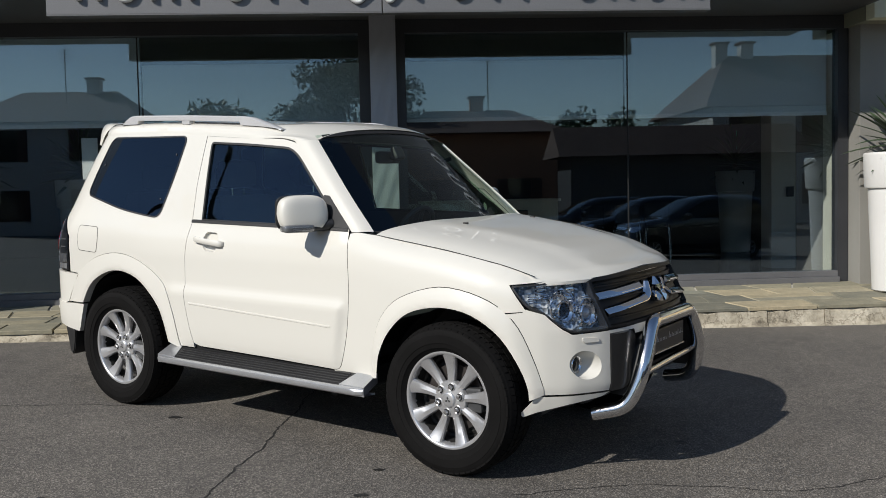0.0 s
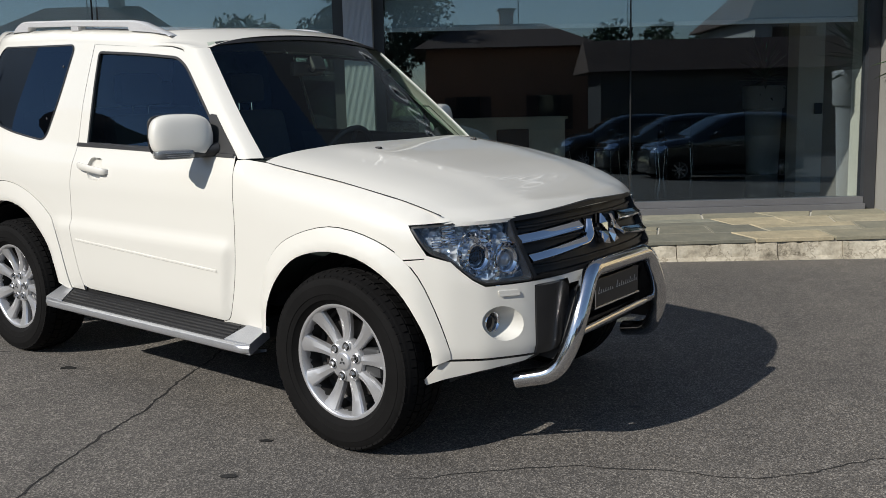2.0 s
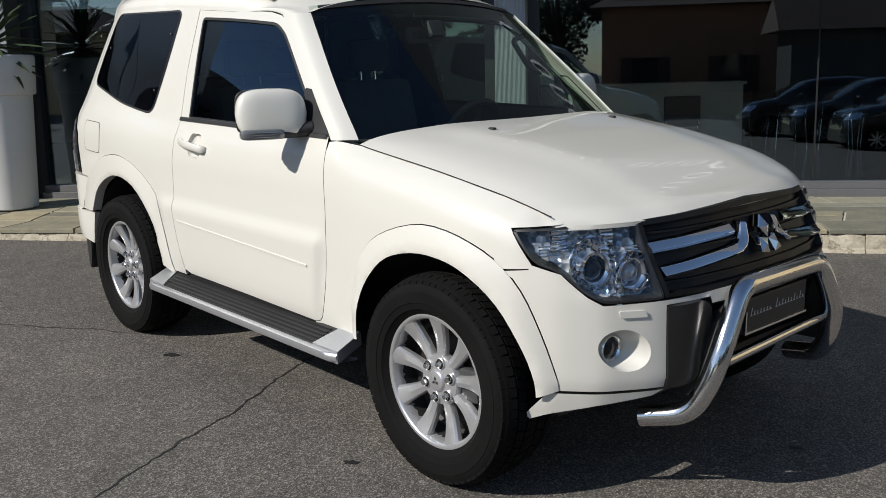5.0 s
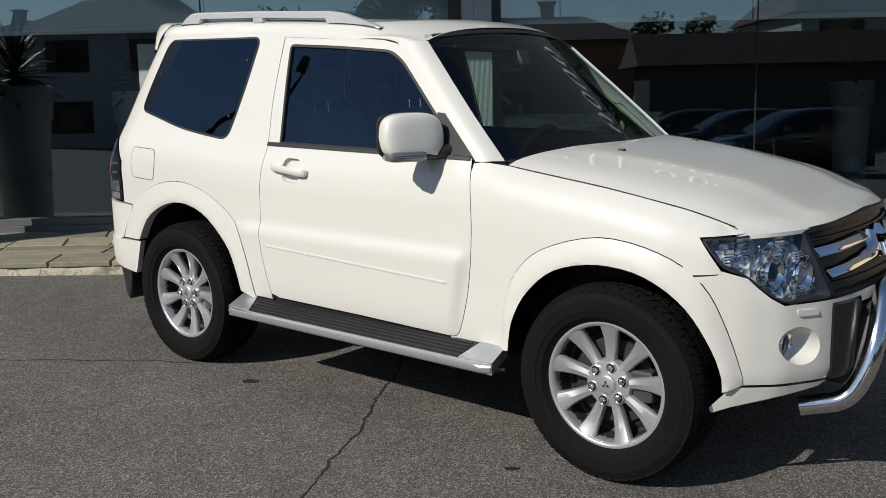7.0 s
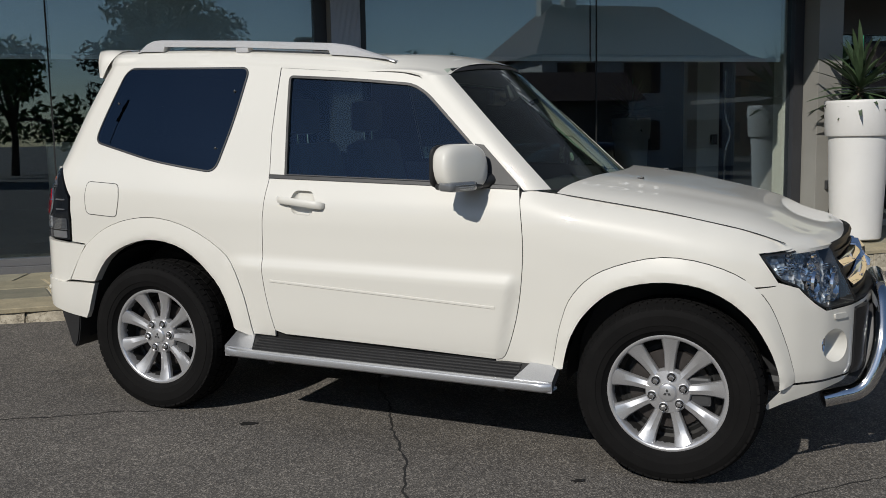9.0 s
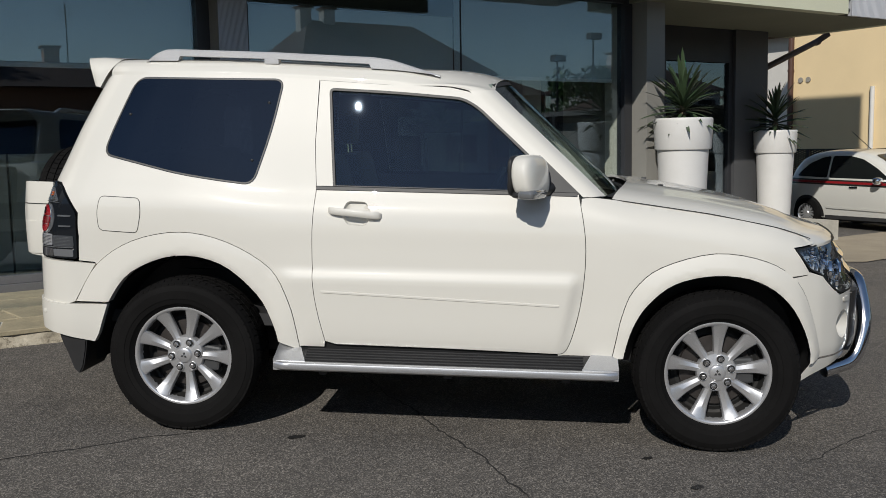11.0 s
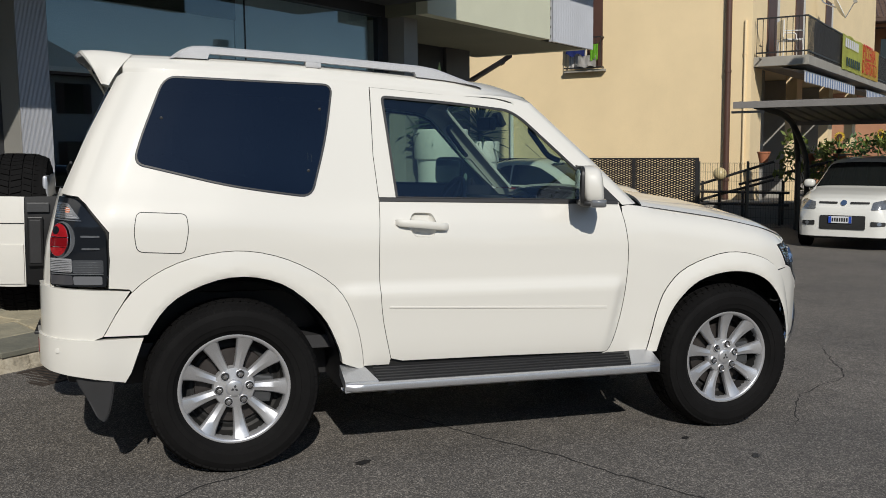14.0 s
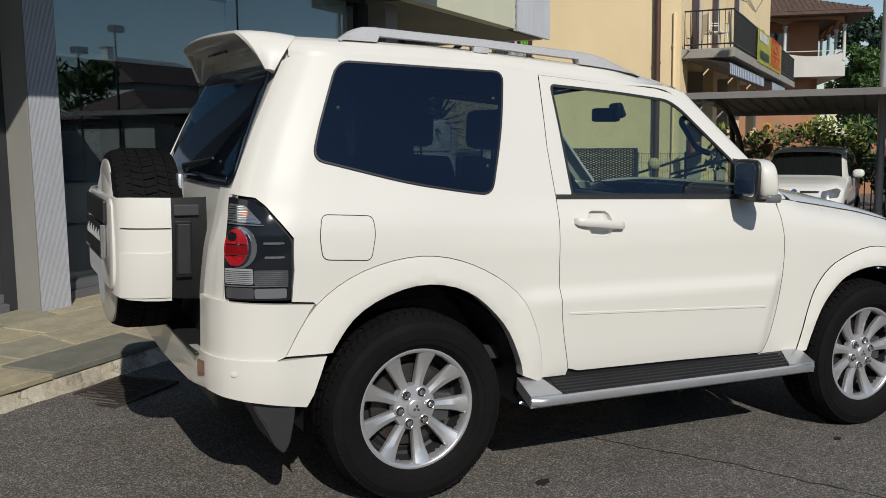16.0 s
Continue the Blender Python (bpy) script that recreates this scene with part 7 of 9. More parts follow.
CRACK = worn("open_asphalt_crack", (0.020, 0.019, 0.018), 0.95, 0.3, 20, 120, relief=0.6)
TAR = worn("oily_tar_spot", (0.022, 0.021, 0.020), 0.6, 0.3, 15, 100, relief=0.4)


def crack(name, way, width, seed, label):
    """A thin ragged fissure lying 2 mm over the asphalt."""
    r = random.Random(seed)
    pts = []
    for (ax, ay), (bx, by) in zip(way, way[1:]):
        n = max(3, int(math.hypot(bx - ax, by - ay) / 0.035))
        pts += [(ax + (bx - ax) * i / n, ay + (by - ay) * i / n) for i in range(n)]
    bm, prev, drift = bmesh.new(), None, 0.0
    for i, (x, y) in enumerate(pts):
        drift = drift * 0.8 + r.uniform(-0.012, 0.012)
        nx = pts[min(i + 1, len(pts) - 1)]
        pv = pts[max(i - 1, 0)]
        d = Vector((nx[0] - pv[0], nx[1] - pv[1])).normalized()
        side = Vector((-d.y, d.x))
        w = width * r.uniform(0.35, 1.2) * min(1, i / 4 + 0.1, (len(pts) - i) / 4)
        c = Vector((x, y)) + side * drift
        a, b = c + side * w, c - side * w
        cur = [bm.verts.new((p.x, p.y, gz(p.x, p.y) + 0.002)) for p in (a, b)]
        if prev:
            bm.faces.new((prev[0], prev[1], cur[1], cur[0]))
        prev = cur
    bmesh.ops.recalc_face_normals(bm, faces=bm.faces[:])
    for f in bm.faces:
        if f.normal.z < 0:
            f.normal_flip()
    struct(name, bm, CRACK, label, "crack")


crack("asphalt_crack_1", [(1.25, 5.6), (1.10, 4.62), (1.02, 4.1), (0.97, 3.8), (0.90, 3.45), (0.86, 3.1), (0.80, 2.5), (0.62, 1.7)], 0.006, 1, "ragged open crack running through the asphalt")
crack("asphalt_crack_2", [(-1.5, 5.02), (-0.85, 4.98), (-0.5, 4.96), (-0.2, 4.955), (0.1, 4.9)], 0.005, 2, "thin crack across the asphalt")
crack("asphalt_crack_3", [(2.2, 3.1), (2.9, 3.2), (3.6, 3.05), (4.6, 3.4)], 0.004, 3, "hairline crack across the asphalt")


def blot(x, y, r0, seed):
    r = random.Random(seed)
    bm = bmesh.new()
    n = 18
    ring = []
    for k in range(n):
        q = 2 * math.pi * k / n
        rr = r0 * r.uniform(0.7, 1.15) * (1 + 0.5 * abs(math.cos(q)))
        px_, py_ = x + rr * math.cos(q), y + rr * 0.7 * math.sin(q)
        ring.append(bm.verts.new((px_, py_, gz(px_, py_) + 0.003)))
    bm.faces.new(ring)
    struct("tar_spot", bm, TAR, "small dark tar spot on the asphalt", "stain")


for i, (x, y, r0) in enumerate(((1.64, 3.51, 0.022), (1.56, 3.14, 0.025), (0.40, 4.61, 0.035), (-0.55, 3.9, 0.015), (2.6, 2.6, 0.018), (0.1, 3.2, 0.014), (3.3, 3.9, 0.02), (-1.2, 4.3, 0.02))):
    blot(x, y, r0, 40 + i)

# ---- neighbouring yellow house ----
YELLOW = worn("yellow_render", (0.86, 0.68, 0.41), 0.92, 0.05, 0.7, 110, relief=0.35, depth=0.0015)
BROWN = worn("brown_paint", (0.085, 0.04, 0.028), 0.5, 0.15, 3, 80, relief=0.15)
CONC_GREY = worn("grey_balcony_concrete", (0.33, 0.31, 0.27), 0.9, 0.12, 2, 80, relief=0.3, depth=0.002)
IRON_BLACK = worn("black_painted_iron", (0.025, 0.024, 0.024), 0.5, 0.2, 5, 100, relief=0.1)
WHITE_PVC = worn("white_plastic", (0.72, 0.71, 0.68), 0.45, 0.05, 4, 100, relief=0.05)
DARK_GLASS_FAR = mat("dark_window_pane", (0.02, 0.022, 0.025), 0.08, coat=0.5)
CANOPY = worn("grey_canopy_sheet", (0.20, 0.19, 0.18), 0.6, 0.1, 1.5, 80, relief=0.2)
TILE = worn("brown_roof_tile", (0.115, 0.072, 0.055), 0.85, 0.3, 4, 60, relief=0.6, depth=0.01)
BROWN_WALL = worn("orange_brown_render", (0.42, 0.21, 0.12), 0.9, 0.08, 1, 90, relief=0.3, depth=0.002)
WHITE_WALL = worn("white_render", (0.62, 0.60, 0.56), 0.9, 0.06, 1, 90, relief=0.2, depth=0.001)
GREY_WALL = worn("grey_render", (0.40, 0.38, 0.34), 0.9, 0.08, 1, 90, relief=0.2, depth=0.001)

house = thing("apartment_house", "yellow rendered apartment house with a blank side wall", "house", Matrix.Translation((20, 7.8, -0.5)))
part("wall", boxes(((0, 0, 0), (0.35, 8.9, 11.5))), YELLOW, house)
part("front_wall", boxes(((0.351, 0.0, 4.1), (20, 0.3, 11.5))), YELLOW, house)
part("core", boxes(((0.352, 2.4, 0), (20, 8.8, 4.1)), ((0.352, 0.301, 4.101), (20, 8.8, 11.4))), YELLOW, house)
part("roof", boxes(((-0.5, -0.9, 11.51), (20.5, 9.4, 11.8))), TILE, house)
for x in (0.351, 5.2, 10.2, 15.2):
    part("pier", boxes(((x, 0.02, 0), (x + 0.75, 0.32, 4.1))), YELLOW, house)
for x in (1.15, 6.0, 11.0):
    w = part("shop_door", boxes(((x, 2.34, 0.45), (x + 3.6, 2.39, 4.0))), DARK_GLASS_FAR, house)
    for u in (0.0, 1.2, 2.4, 3.54):
        part("frame", boxes(((x + u, 2.29, 0.45), (x + u + 0.06, 2.339, 4.0))), WHITE_PVC, w)
    part("inner_pier", boxes(((x + 3.7, 0.9, 0), (x + 4.0, 2.399, 4.09))), GREY_WALL, house)
for x in (1.4, 4.6, 9.0):
    sh = part("shutter", boxes(((x, -0.03, 4.12), (x + 0.95, -0.001, 6.5)), bevel=0.005), BROWN, house, "brown roller shutter")
    part("jamb", boxes(((x + 0.951, -0.025, 4.12), (x + 1.25, -0.001, 6.5))), WHITE_WALL, sh)
# the side window with its rail and washing
win = part("window", boxes(((-0.012, 3.78, 4.0), (-0.001, 4.20, 6.3))), BROWN, house, "brown framed window")
part("pane", boxes(((-0.016, 4.23, 4.0), (-0.001, 4.72, 6.3))), WHITE_WALL, win)
part("window_sill", boxes(((-0.16, 3.68, 3.90), (0.0, 4.80, 3.96))), CONC_GREY, win)
railing = thing("window_rail", "small dark iron rail before a window with washing on it", "railing", Matrix.Translation((19.98, 11.55, 3.47)))
for z in (0.02, 0.78):
    part("rail", boxes(((-0.20, -0.02, z), (-0.17, 1.02, z + 0.035))), IRON_BLACK, railing)
for k in range(9):
    part("bar", boxes(((-0.193, 0.0 + k * 0.12, 0.056), (-0.178, 0.014 + k * 0.12, 0.779))), IRON_BLACK, railing)
for y in (-0.02, 1.0):
    part("stay", boxes(((-0.17, y, 0.02), (-0.005, y + 0.02, 0.05))), IRON_BLACK, railing)
    part("stay", boxes(((-0.17, y, 0.78), (-0.005, y + 0.02, 0.81))), IRON_BLACK, railing)


def cloth(name, label, color, y0, y1, z0, z1, seed):
    r = random.Random(seed)
    bm = bmesh.new()
    n, m = 12, 8
    ph = r.uniform(0, 6)
    g = [[bm.verts.new((-0.215 - 0.018 * math.sin(ph + i * 1.3) - 0.004 * j, y0 + (y1 - y0) * i / n, z1 - (z1 - z0) * j / m * (1 + 0.08 * math.sin(i * 0.9 + ph)))) for j in range(m + 1)] for i in range(n + 1)]
    for i in range(n):
        for j in range(m):
            bm.faces.new((g[i][j], g[i + 1][j], g[i + 1][j + 1], g[i][j + 1]))
    bmesh.ops.solidify(bm, geom=bm.faces[:], thickness=0.004)
    c = thing(name, label, "laundry", Matrix.Translation((19.98, 11.55, 3.47)))
    part("cloth", bm, worn(name + "_cotton", color, 0.9, 0.1, 6, 200, relief=0.3), c, smooth=60)


cloth("blue_towel", "dark blue towel hanging over the window rail", (0.03, 0.05, 0.24), 0.42, 0.95, 0.36, 0.90, 1)
cloth("green_cloth", "bright green cloth hanging on the window rail", (0.22, 0.55, 0.04), 0.06, 0.26, 0.22, 0.62, 2)
cloth("white_cloth", "white washing hanging on the window rail", (0.6, 0.58, 0.55), 0.10, 0.62, 0.05, 0.34, 3)

for name, x, y, z0, z1, r_, m_, label in (("rain_pipe", 19.93, 8.34, -0.4, 11.0, 0.075, BROWN, "brown metal rain pipe down the yellow wall"),
                                         ("rain_pipe", 19.93, 16.55, -0.4, 11.0, 0.075, BROWN, "brown metal rain pipe at the corner of the yellow wall"),
                                         ("vent_pipe", 19.93, 14.2, -0.4, 2.68, 0.055, WHITE_PVC, "white plastic vent pipe on the yellow wall"),
                                         ("cable_duct", 19.97, 7.95, 0.0, 4.4, 0.03, YELLOW, "thin cable duct on the yellow wall")):
    p = thing(name, label, "pipe", Matrix.Translation((x, y, z0)))
    bm = bmesh.new()
    tube(bm, [(0, 0, 0), (0, 0, z1 - z0)], r_, 12)
    part("tube", bm, m_, p, smooth=60)
    for z in np.arange(1.0, z1 - z0, 2.6):
        bm = bmesh.new()
        tube(bm, [(0, 0, z), (0, 0, z + 0.06)], r_ + 0.012, 12)
        part("clip", bm, m_, p, smooth=60)
for y in (16.28, 16.05):
    v = thing("wall_vent", "small round vent on the yellow wall", "vent", Matrix.Translation((19.995, y, 2.97)), group="wall vents")
    bm = bmesh.new()
    tube(bm, [(0, 0, 0), (-0.03, 0, 0)], 0.07, 14)
    part("cover", bm, CONC_GREY, v, smooth=40)

# ---- balcony of the yellow house ----
balc = thing("house_balcony", "grey concrete balcony with a wrought-iron railing", "balcony", Matrix.Translation((20.15, 6.55, 3.32)))
BL = 17.6
part("slab", boxes(((0, 0, 0), (BL, 1.25, 0.22)), bevel=0.01), CONC_GREY, balc)
for z in (0.30, 1.10):
    part("rail", boxes(((0.02, 0.03, z), (BL, 0.06, z + 0.035))), IRON_BLACK, balc)
    part("side_rail", boxes(((0.02, 0.061, z), (0.05, 1.2, z + 0.035))), IRON_BLACK, balc)
for k in range(9):
    part("side_bar", boxes(((0.03, 0.10 + k * 0.135, 0.221), (0.044, 0.114 + k * 0.135, 1.1))), IRON_BLACK, balc)
for k in range(176):
    x = 0.1 + k * 0.0995
    part("bar", boxes(((x, 0.038, 0.221), (x + 0.014, 0.052, 1.1))), IRON_BLACK, balc)
SCREEN = worn("dark_balcony_netting", (0.03, 0.032, 0.035), 0.9, 0.15, 3, 150, relief=0.3)
for a, b in ((0.9, 4.3), (11.4, 17.5)):
    part("screen", boxes(((a, 0.064, 0.24), (b, 0.070, 1.08))), SCREEN, balc, "dark netting tied to the railing")
for z in (0.16, 0.46):
    part("hanging_bar", boxes(((-0.16, 1.06, z), (0.0, 1.09, z + 0.02))), IRON_BLACK, balc)
BAN_Y = worn("yellow_green_banner", (0.62, 0.66, 0.16), 0.7, 0.1, 1.5, 80, relief=0.1)
BAN_O = worn("yellow_orange_banner", (0.75, 0.55, 0.12), 0.7, 0.1, 1.5, 80, relief=0.1)
INK_RED = mat("red_banner_ink", (0.55, 0.02, 0.015), 0.7)
INK_DARK = mat("dark_banner_ink", (0.03, 0.06, 0.04), 0.7)


def lettering(text, size, material, parent, at):
    """Raised flat letters facing the forecourt."""
    cu = bpy.data.curves.new("lettering", "FONT")
    cu.body, cu.size, cu.extrude, cu.resolution_u = text, size, 0.002, 2
    cu.align_x = "LEFT"
    tmp = new("lettering", cu)
    me = bpy.data.meshes.new_from_object(tmp.evaluated_get(bpy.context.evaluated_depsgraph_get()))
    bpy.data.objects.remove(tmp)
    me.materials.clear()
    me.materials.append(material)
    ob = new("lettering", me)
    ob.parent = parent
    ob.matrix_local = Matrix.Translation(at) @ Matrix.Rotation(radians(90), 4, "X")
    return ob


def banner(label, x0, x1, material):
    b = thing("banner", label, "banner", Matrix.Translation((x0, 6.545, 3.50)))
    bm = bmesh.new()
    n = 24
    rows = [[bm.verts.new(((x1 - x0) * i / n, -0.012 - 0.01 * math.sin(i * 0.8), z)) for z in (0.0, 0.48, 0.95 - 0.02 * math.sin(i * 0.5))] for i in range(n + 1)]
    for a, c in zip(rows, rows[1:]):
        for k in range(2):
            bm.faces.new((a[k], c[k], c[k + 1], a[k + 1]))
    bmesh.ops.solidify(bm, geom=bm.faces[:], thickness=0.004)
    part("sheet", bm, material, b, smooth=50)
    return b


b1 = banner("yellow-green cloth banner with dark writing on the balcony", 24.5, 27.9, BAN_Y)
b2 = banner("yellow-orange cloth banner with large red letters on the balcony", 27.92, 31.5, BAN_O)
for z, x0, x1 in ((0.62, 0.35, 2.7), (0.12, 0.6, 3.1)):
    for k in range(7):
        u = x0 + (x1 - x0) * k / 7
        part("mark", boxes(((u, -0.034, z), (u + 0.25, -0.030, z + 0.24))), INK_DARK if z < 0.5 else WHITE_PVC, b1)
lettering("PIZZERIA", 0.66, INK_RED, b2, (0.10, -0.032, 0.52))
lettering("D'ASPORTO", 0.56, INK_RED, b2, (0.06, -0.032, 0.10))

# white garden chair, satellite dish
chair = thing("garden_chair", "white wire garden chair on the balcony", "chair", pose(21.0, 7.15, 3.54, 0, 0, 30))
part("seat", boxes(((-0.24, -0.24, 0.42), (0.24, 0.24, 0.45)), bevel=0.01), WHITE_PVC, chair)
part("backrest", boxes(((-0.24, 0.22, 0.46), (0.24, 0.25, 0.90)), bevel=0.01), WHITE_PVC, chair)
for a in (-1, 1):
    for c in (-1, 1):
        bm = bmesh.new()
        tube(bm, [(0.22 * a, 0.22 * c, 0.42), (0.26 * a, 0.25 * c, 0.0)], 0.014, 8)
        part("leg", bm, WHITE_PVC, chair, smooth=60)
    bm = bmesh.new()
    tube(bm, bent([(0.25 * a, 0.22, 0.64), (0.27 * a, -0.22, 0.64), (0.25 * a, -0.24, 0.43)], 0.05), 0.013, 8)
    part("armrest", bm, WHITE_PVC, chair, smooth=60)
dish = thing("satellite_dish", "grey satellite dish on an arm on the balcony wall", "satellite dish", pose(27.3, 7.2, 5.5, 65, 0, 5))
bm = bmesh.new()
lathe(bm, [(0.0, 0.0), (0.15, 0.012), (0.3, 0.05), (0.42, 0.11), (0.42, 0.12), (0.3, 0.06), (0.0, 0.01)], 28)
part("reflector", bm, WHITE_PVC, dish, smooth=50)
bm = bmesh.new()
tube(bm, [(0, -0.40, 0.10), (0, -0.1, 0.5)], 0.014, 8)
part("feed_arm", bm, STEEL, dish, smooth=60)
part("receiver", boxes(((-0.04, -0.14, 0.48), (0.04, -0.04, 0.58)), bevel=0.012), CONC_GREY, dish)
bm = bmesh.new()
tube(bm, bent([(0, 0, -0.002), (0, 0.3, -0.25), (0, 0.62, -0.3)], 0.08), 0.022, 8)
part("mount", bm, STEEL, dish, smooth=60)

# striped awnings
STRIPE_B = worn("blue_awning_cloth", (0.16, 0.23, 0.40), 0.85, 0.08, 3, 200, relief=0.1)
STRIPE_W = worn("white_awning_cloth", (0.62, 0.63, 0.64), 0.85, 0.05, 3, 200, relief=0.1)
for x0, x1 in ((20.4, 27.8), (30.2, 34.9)):
    aw = thing("awning", "blue and white striped awning rolled out under the balcony", "awning", Matrix.Translation((x0, 6.68, 2.92)), group="striped awnings")
    n = int((x1 - x0) / 0.17)
    for k in range(n):
        u = (x1 - x0) * k / n
        v = (x1 - x0) * (k + 1) / n - 0.001
        bm = bmesh.new()
        prof = [(0.6, 0.39), (0.02, 0.275), (0.0, 0.255), (0.0, 0.04)]
        for (ya, za), (yb, zb) in zip(prof, prof[1:]):
            bm.faces.new([bm.verts.new(q) for q in ((u, ya, za), (v, ya, za), (v, yb, zb), (u, yb, zb))])
        bm.faces.new([bm.verts.new(q) for q in ((u, 0, 0.04), (v, 0, 0.04), ((u + v) / 2, 0, 0.0))])
        part("strip", bm, STRIPE_B if k % 2 else STRIPE_W, aw)
    part("front_bar", boxes(((0, 0.005, 0.26), (x1 - x0, 0.035, 0.285))), WHITE_PVC, aw)

# ---- expanded-metal fence ----
FENCE_X = 17.0
fence = thing("mesh_fence", "dark expanded-metal fence on square posts before the yellow wall", "fence", Matrix.Translation((FENCE_X, 8.15, -0.32)))
FENCE_DARK = worn("anthracite_fence_paint", (0.022, 0.022, 0.024), 0.5, 0.12, 4, 90, relief=0.1)
for k in range(7):
    part("post", boxes(((-0.035, k * 1.42 - 0.035, 0.0), (0.035, k * 1.42 + 0.035, 1.53)), bevel=0.004), FENCE_DARK, fence)


def lattice(y0, y1, z0, z1, cw, ch, t):
    """Diamond mesh of flat strands."""
    verts, faces = [], []
    ny, nz = int((y1 - y0) / cw), int((z1 - z0) / ch)
    cw, ch = (y1 - y0) / ny, (z1 - z0) / nz
    for i in range(ny):
        for j in range(nz * 2):
            up = (i + j) % 2 == 0
            a = (y0 + i * cw, z0 + j * ch / 2 if up else z0 + (j + 1) * ch / 2)
            b = (y0 + (i + 1) * cw, z0 + (j + 1) * ch / 2 if up else z0 + j * ch / 2)
            k = len(verts)
            verts += [(0, a[0], a[1] - t), (0, b[0], b[1] - t), (-0.012, b[0], b[1] + t), (-0.012, a[0], a[1] + t)]
            faces.append((k, k + 1, k + 2, k + 3))
    me = bpy.data.meshes.new("mesh_panel")
    me.from_pydata(verts, [], faces)
    me.materials.append(FENCE_DARK)
    return me


panel = lattice(0.036, 1.384, 0.05, 1.50, 0.062, 0.050, 0.0150)
for k in range(6):
    p = new("mesh_panel", panel)
    p.parent = fence
    p.location = (0.006, k * 1.42, 0)
for k in range(6):
    part("rail", boxes(((-0.018, k * 1.42 + 0.036, 1.50), (0.018, k * 1.42 + 1.384, 1.53))), FENCE_DARK, fence)
# low wire fence and ramp rails beyond it
WIRE = worn("grey_green_wire", (0.07, 0.075, 0.07), 0.5, 0.1, 5, 80, metal=0.3, relief=0.05)
wf = thing("wire_fence", "thin grey wire-mesh fence beside the ramp", "fence", Matrix.Translation((17.05, 4.0, -0.32)))
for k in range(5):
    part("post", boxes(((-0.02, k * 1.03 - 0.02, 0), (0.02, k * 1.03 + 0.02, 1.45))), WIRE, wf)
bm = bmesh.new()
for k in range(81):
    box(bm, (-0.003, k * 0.051, 0.05), (0.003, k * 0.051 + 0.005, 1.42))
for z in np.arange(0.08, 1.43, 0.19):
    box(bm, (-0.006, 0, z), (0.0, 4.1, z + 0.007))
tagged(part("wire_mesh", bm, WIRE, wf), "welded grey wires", kind="stuff")
ramp_rail = thing("ramp_handrail", "dark steel handrail along the access ramp of the yellow house", "handrail", Matrix.Translation((18.6, 5.9, -0.3)))
for a, b in (((0, 2.7, 0.86), (0, 1.0, 1.40)), ((0, 2.7, 0.50), (0, 1.0, 1.0)), ((0.5, 1.9, 0.86), (0.5, -0.2, 1.42)), ((-0.3, 2.8, 0.72), (-0.3, 0.6, 0.72)), ((-0.3, 2.8, 0.45), (-0.3, 0.6, 0.45))):
    bm = bmesh.new()
    tube(bm, [a, b], 0.03, 8)
    part("rail", bm, IRON_BLACK, ramp_rail, smooth=60)
for y in (0.8, 1.6, 2.6):
    part("post", boxes(((-0.32, y - 0.025, 0), (-0.27, y + 0.025, 0.74))), IRON_BLACK, ramp_rail)
    part("post", boxes(((-0.02, y - 0.025, 0), (0.03, y + 0.025, 0.95))), IRON_BLACK, ramp_rail)
struct("ramp_wall", boxes(((19.1, 4.5, -0.5), (19.9, 9.0, 0.15))), CONC_GREY, "low grey concrete ramp wall beside the yellow house", "wall")
globe = thing("garden_lamp", "round milky globe lamp on a short post", "lamp", Matrix.Translation((18.4, 8.05, -0.32)))
part("post", boxes(((-0.03, -0.03, 0), (0.03, 0.03, 1.0))), IRON_BLACK, globe)
bm = bmesh.new()
bmesh.ops.create_uvsphere(bm, u_segments=20, v_segments=12, radius=0.15, matrix=Matrix.Translation((0, 0, 1.14)))
part("globe", bm, worn("amber_globe", (0.55, 0.45, 0.25), 0.3, 0.05, 4, 60, relief=0), globe, smooth=179)
for y, z in ((7.35, 1.05), (6.35, 1.0), (5.7, 1.0)):
    fp = thing("hanging_flowerpot", "terracotta flowerpot with a small plant on the house front", "flowerpot", Matrix.Translation((19.5, y, z)), group="terracotta flowerpots")
    bm = bmesh.new()
    lathe(bm, [(0.0, 0.0), (0.09, 0.0), (0.14, 0.22), (0.15, 0.22), (0.15, 0.26), (0.12, 0.26), (0.1, 0.2), (0.0, 0.2)], 20)
    part("pot", bm, worn("terracotta", (0.42, 0.16, 0.08), 0.85, 0.12, 6, 90, relief=0.3), fp, smooth=40)
    part("bracket", boxes(((0.10, -0.01, 0.05), (0.62, 0.01, 0.07))), IRON_BLACK, fp)

# ---- carport ----
cp = thing("carport", "grey flat carport canopy on curved dark posts", "carport", Matrix.Translation((13.6, -4.0, 0)))
bm = bmesh.new()
ny = 42
prof = [(0.0, 2.19), (1.6, 2.16), (3.3, 2.06), (5.0, 1.96)]
for k in range(ny):
    y0, y1 = k * 0.25, k * 0.25 + 0.25
    ya, yb = y0 + 0.09, y0 + 0.16
    for (xa, za), (xb, zb) in zip(prof, prof[1:]):
        for (p, dp), (q, dq) in (((y0, 0), (ya, 0)), ((ya, 0), (ya + 0.02, 0.03)), ((ya + 0.02, 0.03), (yb, 0.03)), ((yb, 0.03), (yb + 0.02, 0)), ((yb + 0.02, 0), (y1, 0))):
            bm.faces.new([bm.verts.new(v) for v in ((xa, p, za + dp), (xa, q, za + dq), (xb, q, zb + dq), (xb, p, zb + dp))])
part("canopy", bm, CANOPY, cp, "grey corrugated canopy sheet")
